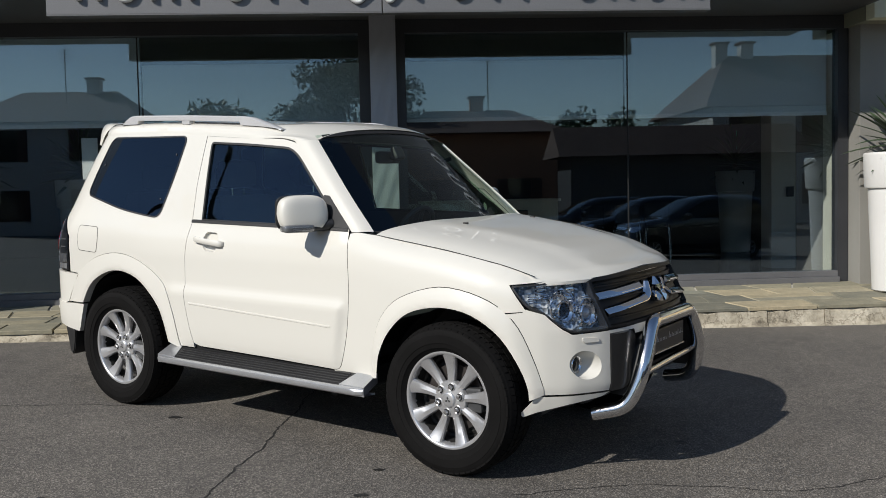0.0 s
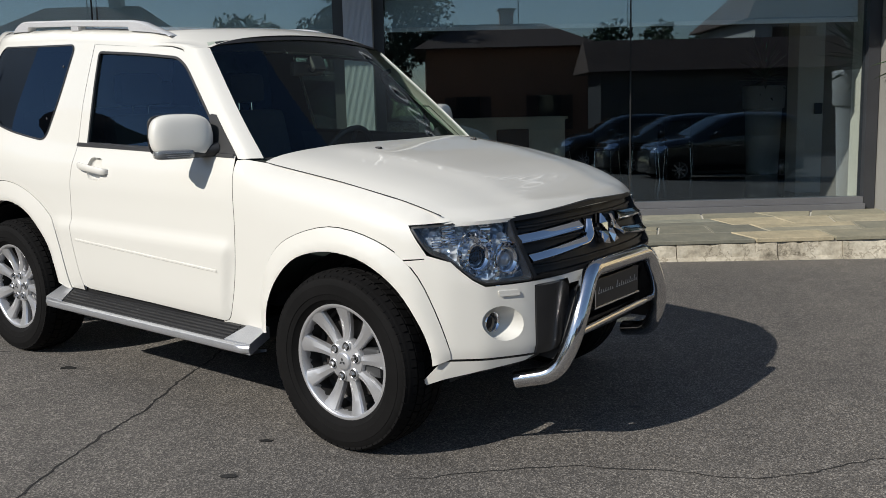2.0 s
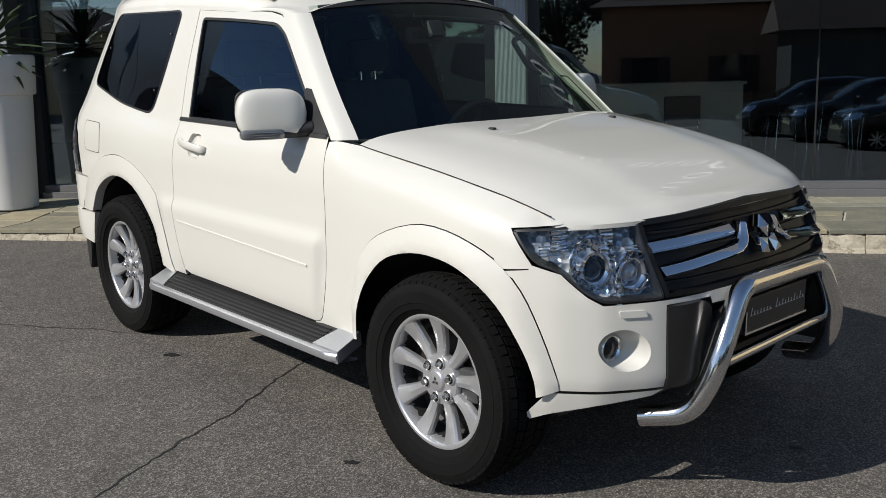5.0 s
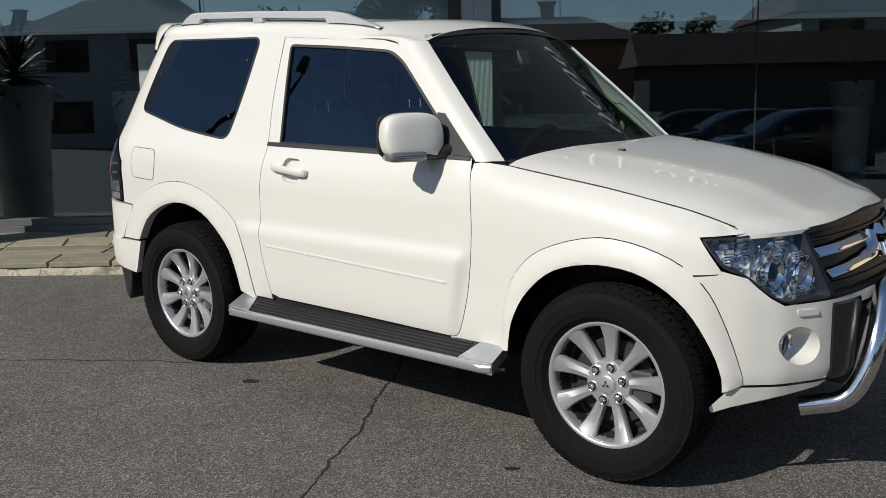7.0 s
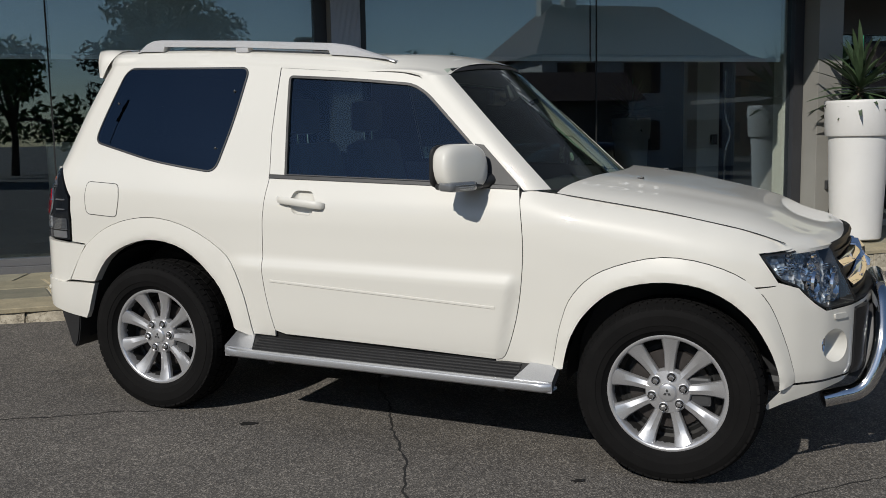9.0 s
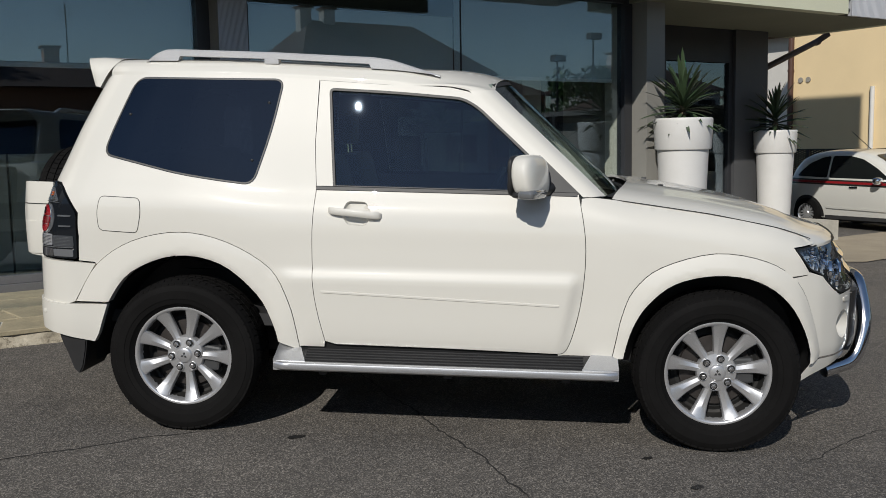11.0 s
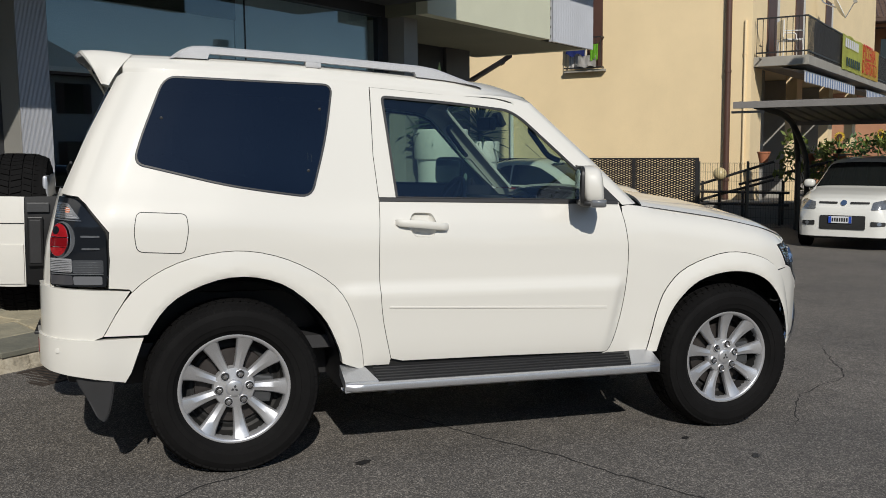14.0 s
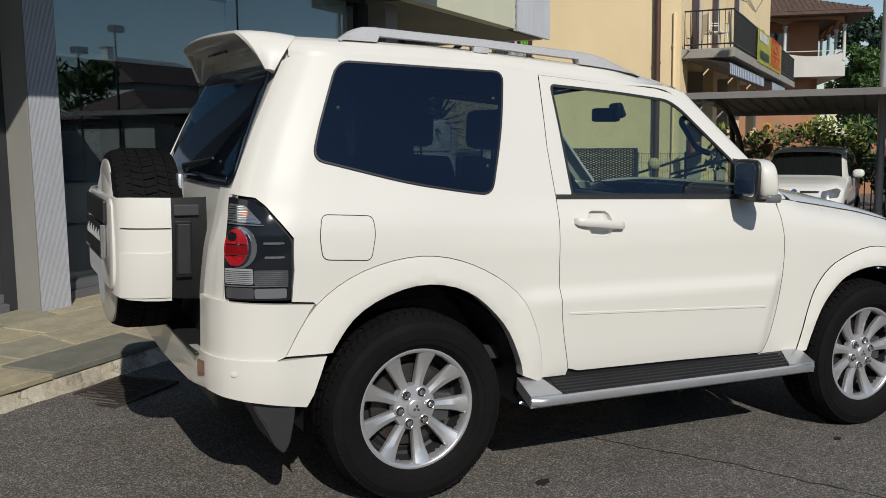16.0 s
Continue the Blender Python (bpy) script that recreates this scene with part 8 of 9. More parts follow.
part("front_beam", boxes(((-0.03, 0, 2.10), (0.03, 10.5, 2.215)), bevel=0.006), CANOPY, cp)
part("back_beam", boxes(((4.97, 0, 1.88), (5.03, 10.5, 1.99)), bevel=0.006), CANOPY, cp)
part("gutter", boxes(((0.06, 10.0, 2.02), (0.12, 10.55, 2.06))), CANOPY, cp)
for y in (10.15, 7.0, 3.6):
    for off in (0.0, 0.22):
        bm = bmesh.new()
        tube(bm, bent([(3.75 - off, y - off, -0.4), (3.75 - off, y - off, 1.2), (3.3, y, 1.86), (2.2, y, 2.06), (0.1, y, 2.14)], 0.5, 8), 0.055, 10)
        part("post", bm, IRON_BLACK, cp, smooth=60)
lp = thing("lamp_post", "tall plain grey metal lamp post", "lamp post", Matrix.Translation((16.0, 3.33, -0.4)))
bm = bmesh.new()
tube(bm, [(0, 0, 0), (0, 0, 7.5)], [0.075, 0.055], 14)
part("pole", bm, worn("galvanised_pole", (0.30, 0.30, 0.30), 0.5, 0.08, 3, 80, metal=0.4, relief=0.1), lp, smooth=60)
part("head", boxes(((-0.55, -0.12, 7.45), (0.1, 0.12, 7.6)), bevel=0.03), CONC_GREY, lp)
bm = bmesh.new()
tube(bm, [(0, 0, 0), (0, 0, 0.35)], 0.10, 14)
part("sleeve", bm, CONC_GREY, lp, smooth=60)
gate = thing("garden_gate", "black tubular steel gate at the garden behind the carport", "gate", Matrix.Translation((17.6, 2.6, -0.35)))
for y in (0.0, 1.5):
    part("gate_post", boxes(((-0.04, y, 0), (0.04, y + 0.08, 1.32))), IRON_BLACK, gate)
part("top_rail", boxes(((-0.03, 0.081, 1.24), (0.03, 1.499, 1.31))), IRON_BLACK, gate)
part("low_rail", boxes(((-0.03, 0.081, 0.12), (0.03, 1.499, 0.17))), IRON_BLACK, gate)
for k in range(10):
    part("gate_bar", boxes(((-0.012, 0.2 + k * 0.13, 0.171), (0.012, 0.224 + k * 0.13, 1.239))), IRON_BLACK, gate)

# ---- garden behind the carport ----
LEAF = {}
for name, c in (("mid_green_leaf", (0.055, 0.11, 0.025)), ("dark_green_leaf", (0.025, 0.06, 0.02)), ("yellow_green_leaf", (0.13, 0.17, 0.03)), ("conifer_needle", (0.018, 0.042, 0.022))):
    m = mat(name, c, 0.55)
    isl = m.node_tree.nodes.new("ShaderNodeNewGeometry")
    link(m, ramp(m, isl.outputs["Random Per Island"], ((0.0, tuple(v * 0.6 for v in c)), (1.0, tuple(v * 1.6 for v in c)))), base(m).inputs["Base Color"])
    LEAF[name] = m


def leaf_cloud(clumps, per, size, seed, material, name):
    """Many small folded leaves scattered round clump centres: rows of (x, y, z, radius)."""
    r = np.random.default_rng(seed)
    verts, faces = [], []
    for cx, cy, cz, rad in clumps:
        n = int(per * rad * rad)
        d = r.normal(size=(n, 3))
        d /= np.linalg.norm(d, axis=1)[:, None]
        pos = np.array([cx, cy, cz]) + d * rad * (r.random((n, 1)) ** 0.35) * np.array([1, 1, 0.85])
        for p in pos:
            a = r.normal(size=3)
            a /= np.linalg.norm(a)
            b = np.cross(a, r.normal(size=3))
            b /= np.linalg.norm(b) + 1e-9
            s = size * r.uniform(0.6, 1.4)
            k = len(verts)
            verts += [tuple(p - a * s), tuple(p + b * s * 0.45), tuple(p + a * s), tuple(p - b * s * 0.45)]
            faces.append((k, k + 1, k + 2, k + 3))
    me = bpy.data.meshes.new(name)
    me.from_pydata(verts, [], faces)
    me.materials.append(material)
    return me


def grow(height, spread, n, seed, squash=1.0):
    r = random.Random(seed)
    out = []
    for k in range(n):
        t = r.uniform(0.35, 1.0)
        q = r.uniform(0, 6.28)
        w = spread * (1.15 - abs(t - 0.6)) * r.uniform(0.3, 1)
        out.append((math.cos(q) * w, math.sin(q) * w, height * t * squash, spread * r.uniform(0.22, 0.42)))
    return out


def tree(name, label, category, x, y, z, height, spread, trunk_r, seed, leaf="mid_green_leaf", per=420, size=0.09, clumps=26):
    t = thing(name, label, category, Matrix.Translation((x, y, z)))
    r = random.Random(seed + 99)
    bm = bmesh.new()
    tube(bm, [(0, 0, -0.2), (0.02 * height, 0, height * 0.3), (0, 0.02 * height, height * 0.75)], [trunk_r, trunk_r * 0.75, trunk_r * 0.25], 10)
    cl = grow(height, spread, clumps, seed)
    for c in cl[::3]:
        a = Vector((0.01 * height, 0.0, height * r.uniform(0.25, 0.5)))
        b = Vector(c[:3])
        tube(bm, [a, (a + b) / 2 + Vector((0, 0, 0.06 * height)), b], [trunk_r * 0.4, trunk_r * 0.25, trunk_r * 0.06], 6)
    part("trunk", bm, worn("grey_brown_bark", (0.10, 0.075, 0.055), 0.95, 0.3, 9, 60, relief=0.9, depth=0.01), t, smooth=60)
    ob = new("crown", leaf_cloud(cl, per, size, seed, LEAF[leaf], "crown"))
    ob.parent = t
    return t


tree("bush", "dense green garden bush behind the carport", "bush", 20.2, 5.2, -0.3, 1.9, 0.9, 0.04, 21, "mid_green_leaf", 900, 0.055)
tree("bush", "feathery yellow-green bush behind the carport", "bush", 19.6, 4.4, -0.3, 2.0, 0.8, 0.04, 22, "yellow_green_leaf", 900, 0.06)
tree("bush", "dark broad-leaved bush behind the carport", "bush", 21.0, 3.2, -0.3, 2.3, 1.0, 0.05, 23, "dark_green_leaf", 500, 0.10)
tree("bush", "climbing plant beside the carport post", "bush", 19.3, 6.3, -0.3, 2.1, 0.6, 0.03, 24, "yellow_green_leaf", 500, 0.08)
tree("bush", "low dark garden bush behind the wire fence", "bush", 19.0, 2.6, -0.3, 1.6, 0.9, 0.04, 25, "mid_green_leaf", 500, 0.09)
PETAL = worn("sunflower_petal", (0.55, 0.36, 0.03), 0.6, 0.1, 8, 90, relief=0.1)
for i, (x, y, h) in enumerate(((19.0, 3.75, 2.35), (19.5, 4.9, 2.0), (18.8, 3.0, 2.6), (19.3, 5.7, 1.95), (19.2, 3.4, 1.7))):
    sf_ = thing("sunflower", "tall sunflower with yellow petals in the garden", "flower", pose(x, y, -0.32, 0, 0, 60 * i), group="sunflowers")
    bm = bmesh.new()
    tube(bm, [(0, 0, 0), (0.03, 0, h * 0.5), (0.0, 0.02, h)], [0.02, 0.016, 0.01], 6)
    part("stem", bm, LEAF["yellow_green_leaf"], sf_, smooth=60)
    bm = bmesh.new()
    tube(bm, [(0, 0.02, h), (-0.03, 0.0, h + 0.01)], [0.06, 0.055], 14)
    part("disc", bm, BROWN, sf_, smooth=40)
    bm = bmesh.new()
    for k in range(16):
        q = k * 6.2832 / 16
        m = Matrix.Translation((-0.02, 0.01, h)) @ Matrix.Rotation(q, 4, "X")
        bm.faces.new([bm.verts.new(m @ Vector(p)) for p in ((0, 0.0, 0.05), (-0.02, 0.022, 0.085), (-0.01, 0.0, 0.125), (-0.02, -0.022, 0.085))])
    tagged(part("petals", bm, PETAL, sf_), "yellow petals", kind="stuff")
    for k in range(9):
        q = k * 2.4
        lf = new("leaf", BLADES[0])
        lf.parent = sf_
        lf.matrix_local = Matrix.Translation((0.01, 0, h * (0.25 + 0.07 * k))) @ Matrix.Rotation(q, 4, "Z") @ Matrix.Rotation(-0.5, 4, "Y") @ Matrix.Diagonal((0.6, 2.6, 1, 1))

# ---- brown house with the arched loggia, far trees ----
bh = thing("brown_house", "orange-brown house with a white arched loggia and tiled roof", "house", pose(49, 5.15, -0.5, 0, 0, 11))
part("wall", boxes(((2.2, 0.9, 0), (13, 12, 7.84))), BROWN_WALL, bh)
part("lower_wall", boxes(((0.9, 1.4, 0), (2.199, 12, 4.82))), BROWN_WALL, bh)
part("balcony_slab", boxes(((-0.1, -0.1, 4.83), (2.199, 12, 5.03)), ((2.199, -0.1, 4.83), (11.5, 0.899, 5.03))), WHITE_WALL, bh)
bm = bmesh.new()
n = 40
rows = []
for i in range(n + 1):
    y = -0.1 + 12.1 * i / n
    top = 6.03 - 0.17 * math.sin(math.pi * (((y + 0.1) % 2.85) / 2.85)) ** 0.7
    rows.append([bm.verts.new((x, y, z)) for x, z in ((-0.1, 5.031), (-0.1, top), (0.03, top), (0.03, 5.031))])
for a, b in zip(rows, rows[1:]):
    for k in range(3):
        bm.faces.new((a[k], b[k], b[k + 1], a[k + 1]))
bm.faces.new(rows[0])
part("parapet", bm, WHITE_WALL, bh)
part("side_parapet", boxes(((0.031, -0.1, 5.031), (11.5, 0.02, 5.60))), WHITE_WALL, bh)
part("parapet_rail", boxes(((-0.06, -0.1, 6.10), (-0.02, 12, 6.14))), WHITE_WALL, bh)
part("side_rail", boxes(((0.031, -0.06, 6.10), (11.5, -0.02, 6.14))), WHITE_WALL, bh)


def loggia_column(x, y, z0):
    bm = bmesh.new()
    lathe(bm, [(0.0005, z0), (0.11, z0), (0.11, z0 + 0.08), (0.085, z0 + 0.12), (0.075, 7.22), (0.10, 7.26), (0.085, 7.30), (0.13, 7.36), (0.13, 7.42), (0.0005, 7.42)], 14, m=Matrix.Translation((x, y, 0)))
    part("column", bm, WHITE_WALL, bh, smooth=45)


def loggia_arch(p, q):
    """A flattened white arch between two columns."""
    p, q = Vector(p), Vector(q)
    side = (q - p).cross(Vector((0, 0, 1))).normalized() * 0.07
    bm = bmesh.new()
    n = 14
    rows = []
    for i in range(n + 1):
        u = i / n
        c = p.lerp(q, u)
        z = 7.42 + 0.30 * (1 - (2 * abs(u - 0.5)) ** 4)
        rows.append([bm.verts.new((c.x + k * side.x, c.y + k * side.y, h)) for k, h in ((-1, z), (1, z), (1, 7.84), (-1, 7.84))])
    for a, b in zip(rows, rows[1:]):
        for k in range(4):
            bm.faces.new((a[k], a[(k + 1) % 4], b[(k + 1) % 4], b[k]))
    bmesh.ops.recalc_face_normals(bm, faces=bm.faces)
    part("arch", bm, BROWN_WALL, bh)


for k in range(5):
    loggia_column(-0.03, -0.03 + 2.85 * k, 6.03 if k else 5.60)
    if k < 4:
        loggia_arch((-0.03, -0.03 + 2.85 * k, 0), (-0.03, 2.82 + 2.85 * k, 0))
        loggia_column(2.6 + 2.63 * k, -0.03, 5.60)
        loggia_arch((-0.03 + 2.63 * k, -0.03, 0), (2.6 + 2.63 * k, -0.03, 0))
bm = bmesh.new()
pts = [(-1.1, -1.1, 7.86), (14, -1.1, 7.86), (14, 13, 7.86), (-1.1, 13, 7.86), (5.9, 5.4, 10.1), (7.0, 6.5, 10.1)]
v = [bm.verts.new((p[0], p[1], p[2] + 0.16)) for p in pts]
w2 = [bm.verts.new(p) for p in pts[:4]]
for f in ((0, 1, 4), (1, 2, 5, 4), (2, 3, 5), (3, 0, 4, 5)):
    bm.faces.new([v[i] for i in f])
for i in range(4):
    bm.faces.new((v[i], w2[i], w2[(i + 1) % 4], v[(i + 1) % 4]))
bm.faces.new(list(reversed(w2)))
part("roof", bm, TILE, bh, "brown tiled hipped roof")
bm = bmesh.new()
for k in range(44):
    t = k / 44
    box(bm, (-1.12 + 7.0 * t, -1.12 + 6.5 * t, 8.03 + 2.24 * t), (-1.04 + 7.0 * t, 13.02 - 6.5 * t, 8.08 + 2.24 * t))
for k in range(56):
    y = -1.0 + 0.25 * k
    lim = min(1.0, (y + 1.1) / 6.5 if y < 5.5 else (13 - y) / 6.5)
    tube(bm, [(-1.1, y, 8.05), (-1.1 + 7.0 * lim, y, 8.05 + 2.24 * lim)], 0.05, 6)
tagged(part("tile_course", bm, TILE, bh), "rows of roof tiles", kind="stuff")
part("chimney", boxes(((3.0, 2.6, 8.6), (3.7, 3.3, 10.3)), bevel=0.02), BROWN_WALL, bh)
for k in range(3):
    part("window", boxes(((2.17, 2.4 + k * 3, 5.1), (2.199, 3.4 + k * 3, 7.3))), DARK_GLASS_FAR, bh)
struct("garden_wall", boxes(((27, 1.0, -0.6), (27.3, 7.6, 1.35))), BROWN_WALL, "low orange-brown garden wall", "wall")
tree("conifer", "tall dark conifer beyond the houses", "tree", 68, 3.7, -0.5, 9.9, 2.4, 0.3, 31, "conifer_needle", 420, 0.20, 40)
tree("tree", "broad green tree beyond the garden", "tree", 61, 4.2, -0.5, 7.0, 1.9, 0.25, 32, "mid_green_leaf", 520, 0.15, 40)
tree("tree", "leafy green tree behind the garden wall", "tree", 38, 0.2, -0.5, 3.6, 2.0, 0.2, 33, "dark_green_leaf", 150, 0.16, 26)
tree("tree", "leafy green tree behind the garden wall", "tree", 40, -2.6, -0.5, 5.4, 2.8, 0.2, 34, "mid_green_leaf", 120, 0.18, 26)
wh = thing("white_house", "white rendered house with a brown tiled roof", "house", Matrix.Translation((30, 24, -0.5)))
part("wall", boxes(((0, 0, 0), (10, 9, 6.0))), WHITE_WALL, wh)
bm = bmesh.new()
lo = [bm.verts.new(p) for p in ((-0.6, -0.6, 5.9), (10.6, -0.6, 5.9), (10.6, 9.6, 5.9), (-0.6, 9.6, 5.9))]
hi = [bm.verts.new(p) for p in ((-0.6, 4.5, 8.0), (10.6, 4.5, 8.0))]
for f in ((lo[0], lo[1], hi[1], hi[0]), (lo[2], lo[3], hi[0], hi[1]), (lo[1], lo[2], hi[1]), (lo[3], lo[0], hi[0]), (lo[3], lo[2], lo[1], lo[0])):
    bm.faces.new(f)
part("roof", bm, TILE, wh)
for k in range(2):
    part("window", boxes(((-0.03, 1.2 + 3.6 * k, 3.4), (-0.001, 2.3 + 3.6 * k, 5.0))), DARK_GLASS_FAR, wh)

# beige concrete apron on the forecourt
bm = bmesh.new()
r9 = random.Random(9)
near_, far_ = [], []
for k in range(41):
    x = 8.2 + k * 0.25
    y = 7.72 - 0.37 * (x - 8.2) if x < 9.2 else 7.35 + (x - 9.2) * 0.02
    y += r9.uniform(-0.03, 0.03)
    near_.append(bm.verts.new((x, y, gz(x, y) + 0.012)))
    y2 = 9.0 + 0.12 * (x - 8.2) if x > 9.2 else 7.95
    far_.append(bm.verts.new((x, y2, gz(x, y2) + 0.012)))
for a, b, c, d in zip(near_, near_[1:], far_[1:], far_):
    bm.faces.new((a, b, c, d))
struct("apron", bm, worn("beige_concrete_apron", (0.40, 0.34, 0.25), 0.92, 0.14, 1.5, 70, relief=0.4, depth=0.003), "pale beige concrete apron with a ragged edge", "pavement")

# ---- houses across the forecourt, seen in the glass ----
def cottage(label, x0, x1, y0, y1, h, ridge, wall, chimneys=(), hip=0.2):
    """A plain two-storey house with a gabled roof, windows and eaves."""
    z0 = -0.35
    hs = thing("terraced_house", label, "house", Matrix.Translation((x0, y0, z0)))
    w, d = x1 - x0, y1 - y0
    part("wall", boxes(((0, 0, 0), (w, d, h))), wall, hs)
    bm = bmesh.new()
    e = 0.5
    lo = [bm.verts.new(p) for p in ((-e, -e, h - 0.05), (w + e, -e, h - 0.05), (w + e, d + e, h - 0.05), (-e, d + e, h - 0.05))]
    hi = [bm.verts.new(p) for p in ((w * hip, d / 2, ridge), (w * (1 - hip), d / 2, ridge))]
    for f in ((lo[0], lo[1], hi[1], hi[0]), (lo[2], lo[3], hi[0], hi[1]), (lo[1], lo[2], hi[1]), (lo[3], lo[0], hi[0]), (lo[3], lo[2], lo[1], lo[0])):
        bm.faces.new(f)
    part("roof", bm, TILE, hs)
    for c in chimneys:
        ch = part("chimney", boxes(((c, d / 2 - 0.3, ridge - 0.9), (c + 0.6, d / 2 + 0.3, ridge + 0.55))), wall, hs)
        part("cap", boxes(((c - 0.1, d / 2 - 0.4, ridge + 0.551), (c + 0.7, d / 2 + 0.4, ridge + 0.65))), TILE, ch)
    n = max(2, int(w / 2.6)) if h > 3.5 else 0
    for k in range(n):
        for z in (0.9, 3.6):
            if z + 1.4 < h:
                x = w * (k + 0.5) / n
                wd = part("window", boxes(((x - 0.5, d + 0.001, z), (x + 0.5, d + 0.03, z + 1.4))), DARK_GLASS_FAR, hs)
                part("shutter", boxes(((x - 0.95, d + 0.001, z), (x - 0.52, d + 0.05, z + 1.4))), BROWN, wd)
                part("shutter", boxes(((x + 0.52, d + 0.001, z), (x + 0.95, d + 0.05, z + 1.4))), BROWN, wd)
    return hs


cottage("cream two-storey house with a tiled roof and chimneys", 16.8, 27, -30, -22, 5.4, 8.2, WHITE_WALL, (1.5, 2.8))
cottage("brown two-storey house with a low tiled roof", 2.6, 9.3, -29, -20, 4.3, 5.6, BROWN_WALL, (3.4,))
cottage("low shed with a dark tiled roof", 8.6, 17.0, -16.5, -14, 3.0, 4.1, DARK_GREY, hip=-0.05)
cottage("pale two-storey house with a wide tiled roof", -17, -9.5, -31, -24, 5.4, 7.1, WHITE_WALL, (4.6,))
cottage("grey two-storey house across the forecourt", 29, 38, -20, -14, 2.9, 4.2, GREY_WALL)
cottage("cream two-storey house across the forecourt", -34, -22, -22, -12, 5.6, 7.6, YELLOW, (4,))
cottage("grey two-storey house at the end of the forecourt", -23, -14.5, -4.5, 15, 4.9, 6.7, GREY_WALL, (2.0, 6.0))
tree("tree", "dark rounded tree between the houses", "tree", 0.6, -25.0, -0.4, 7.6, 3.2, 0.3, 51, "conifer_needle", 330, 0.13, 34)
tree("tree", "green tree beside the houses", "tree", 12.5, -27.0, -0.4, 5.4, 2.4, 0.25, 52, "dark_green_leaf", 120, 0.2, 22)
tree("tree", "green tree at the end of the forecourt", "tree", -20.0, -9.5, -0.4, 6.4, 3.0, 0.25, 53, "dark_green_leaf", 420, 0.09, 30)
for x, y, h in ((26.7, -16.0, 5.5), (28.9, -16.0, 6.6), (-12.5, 4.5, 7.2)):
    fl = thing("floodlight_mast", "slim mast with a floodlight at the edge of the forecourt", "lamp post", Matrix.Translation((x, y, gz(x, y))), group="floodlight masts")
    bm = bmesh.new()
    tube(bm, [(0, 0, 0), (0, 0, h)], [0.07, 0.045], 10)
    part("pole", bm, IRON_BLACK, fl, smooth=60)
    part("head", boxes(((-0.35, -0.1, h), (0.35, 0.25, h + 0.3)), bevel=0.03), IRON_BLACK, fl)
for x, y, h in ((-13.0, -26.0, 8.6), (6.7, -23.0, 7.4)):
    an = thing("roof_aerial", "thin television aerial on a house roof", "aerial", Matrix.Translation((x, y, 5.0)), group="roof aerials")
    bm = bmesh.new()
    tube(bm, [(0, 0, 0), (0, 0, h - 5)], 0.025, 6)
    part("mast", bm, IRON_BLACK, an)
    for k in range(4):
        part("rod", boxes(((-0.35 + 0.04 * k, -0.01, h - 5.1 - 0.18 * k), (0.35 - 0.04 * k, 0.01, h - 5.08 - 0.18 * k))), IRON_BLACK, an)

# rows of houses further off that close the view
for label, x0, y0, w, d, h, ridge, wall in (("pale rendered house in a far row", -60, -52, 14, 9, 5.6, 7.8, WHITE_WALL), ("ochre rendered house in a far row", -42, -48, 12, 9, 5.2, 7.2, YELLOW),
                                            ("grey rendered house in a far row", -27, -46, 11, 9, 5.6, 7.6, GREY_WALL), ("brown rendered house in a far row", 30, -46, 13, 9, 5.4, 7.4, BROWN_WALL),
                                            ("pale rendered house in a far row", 46, -40, 12, 9, 5.8, 7.9, WHITE_WALL), ("grey rendered house in a far row", 62, -34, 12, 9, 5.4, 7.3, GREY_WALL),
                                            ("ochre rendered house in a far row", -46, -8, 9, 14, 5.6, 7.6, YELLOW), ("pale rendered house in a far row", -52, 12, 9, 14, 5.6, 7.6, WHITE_WALL)):
    cottage(label, x0, x0 + w, y0, y0 + d, h, ridge, wall, (2.0,))
for i, (x, y, hh, sp) in enumerate(((-34, -30, 6.5, 3.2), (20, -40, 7.0, 3.4), (40, -30, 6.2, 3.0), (56, -22, 6.6, 3.4), (-8, -38, 7.0, 3.6), (72, -12, 7.0, 4.0), (48, -10, 5.5, 3.2))):
    tree("tree", "green tree among the far houses", "tree", x, y, -0.4, hh, sp, 0.25, 70 + i, "dark_green_leaf" if i % 2 else "mid_green_leaf", 90, 0.24, 22)

# ---- two small white cars ----
WHITE_SMALL = mat("ivory_car_paint", (0.66, 0.655, 0.61), 0.3, coat=0.8)
BLACK_PAINT = mat("black_car_paint", (0.006, 0.006, 0.007), 0.25, coat=1.0)
BLACK_GLOSS = mat("dark_car_glass", (0.010, 0.012, 0.012), 0.06, spec=0.35)
RED_STRIPE = worn("dark_red_stripe", (0.30, 0.015, 0.02), 0.4, 0.08, 4, 100, relief=0)
GREEN_STRIPE = mat("black_stripe", (0.02, 0.022, 0.02), 0.4)
LAMP_CLEAR = worn("far_lamp_lens", (0.22, 0.23, 0.24), 0.12, 0.3, 30, 120, metal=0.5, relief=0.3, depth=0.003, coat=1.0)
PLATE_WHITE = mat("number_plate_white", (0.62, 0.63, 0.64), 0.4)
PLATE_BLUE = mat("number_plate_blue", (0.02, 0.07, 0.42), 0.4)
RIDGE = [(1.0, 0.0), (0.965, 0.2), (0.925, 0.4), (0.88, 0.6), (0.83, 0.78), (0.765, 0.89), (0.62, 0.955), (0.32, 0.99), (0.0, 1.0)]


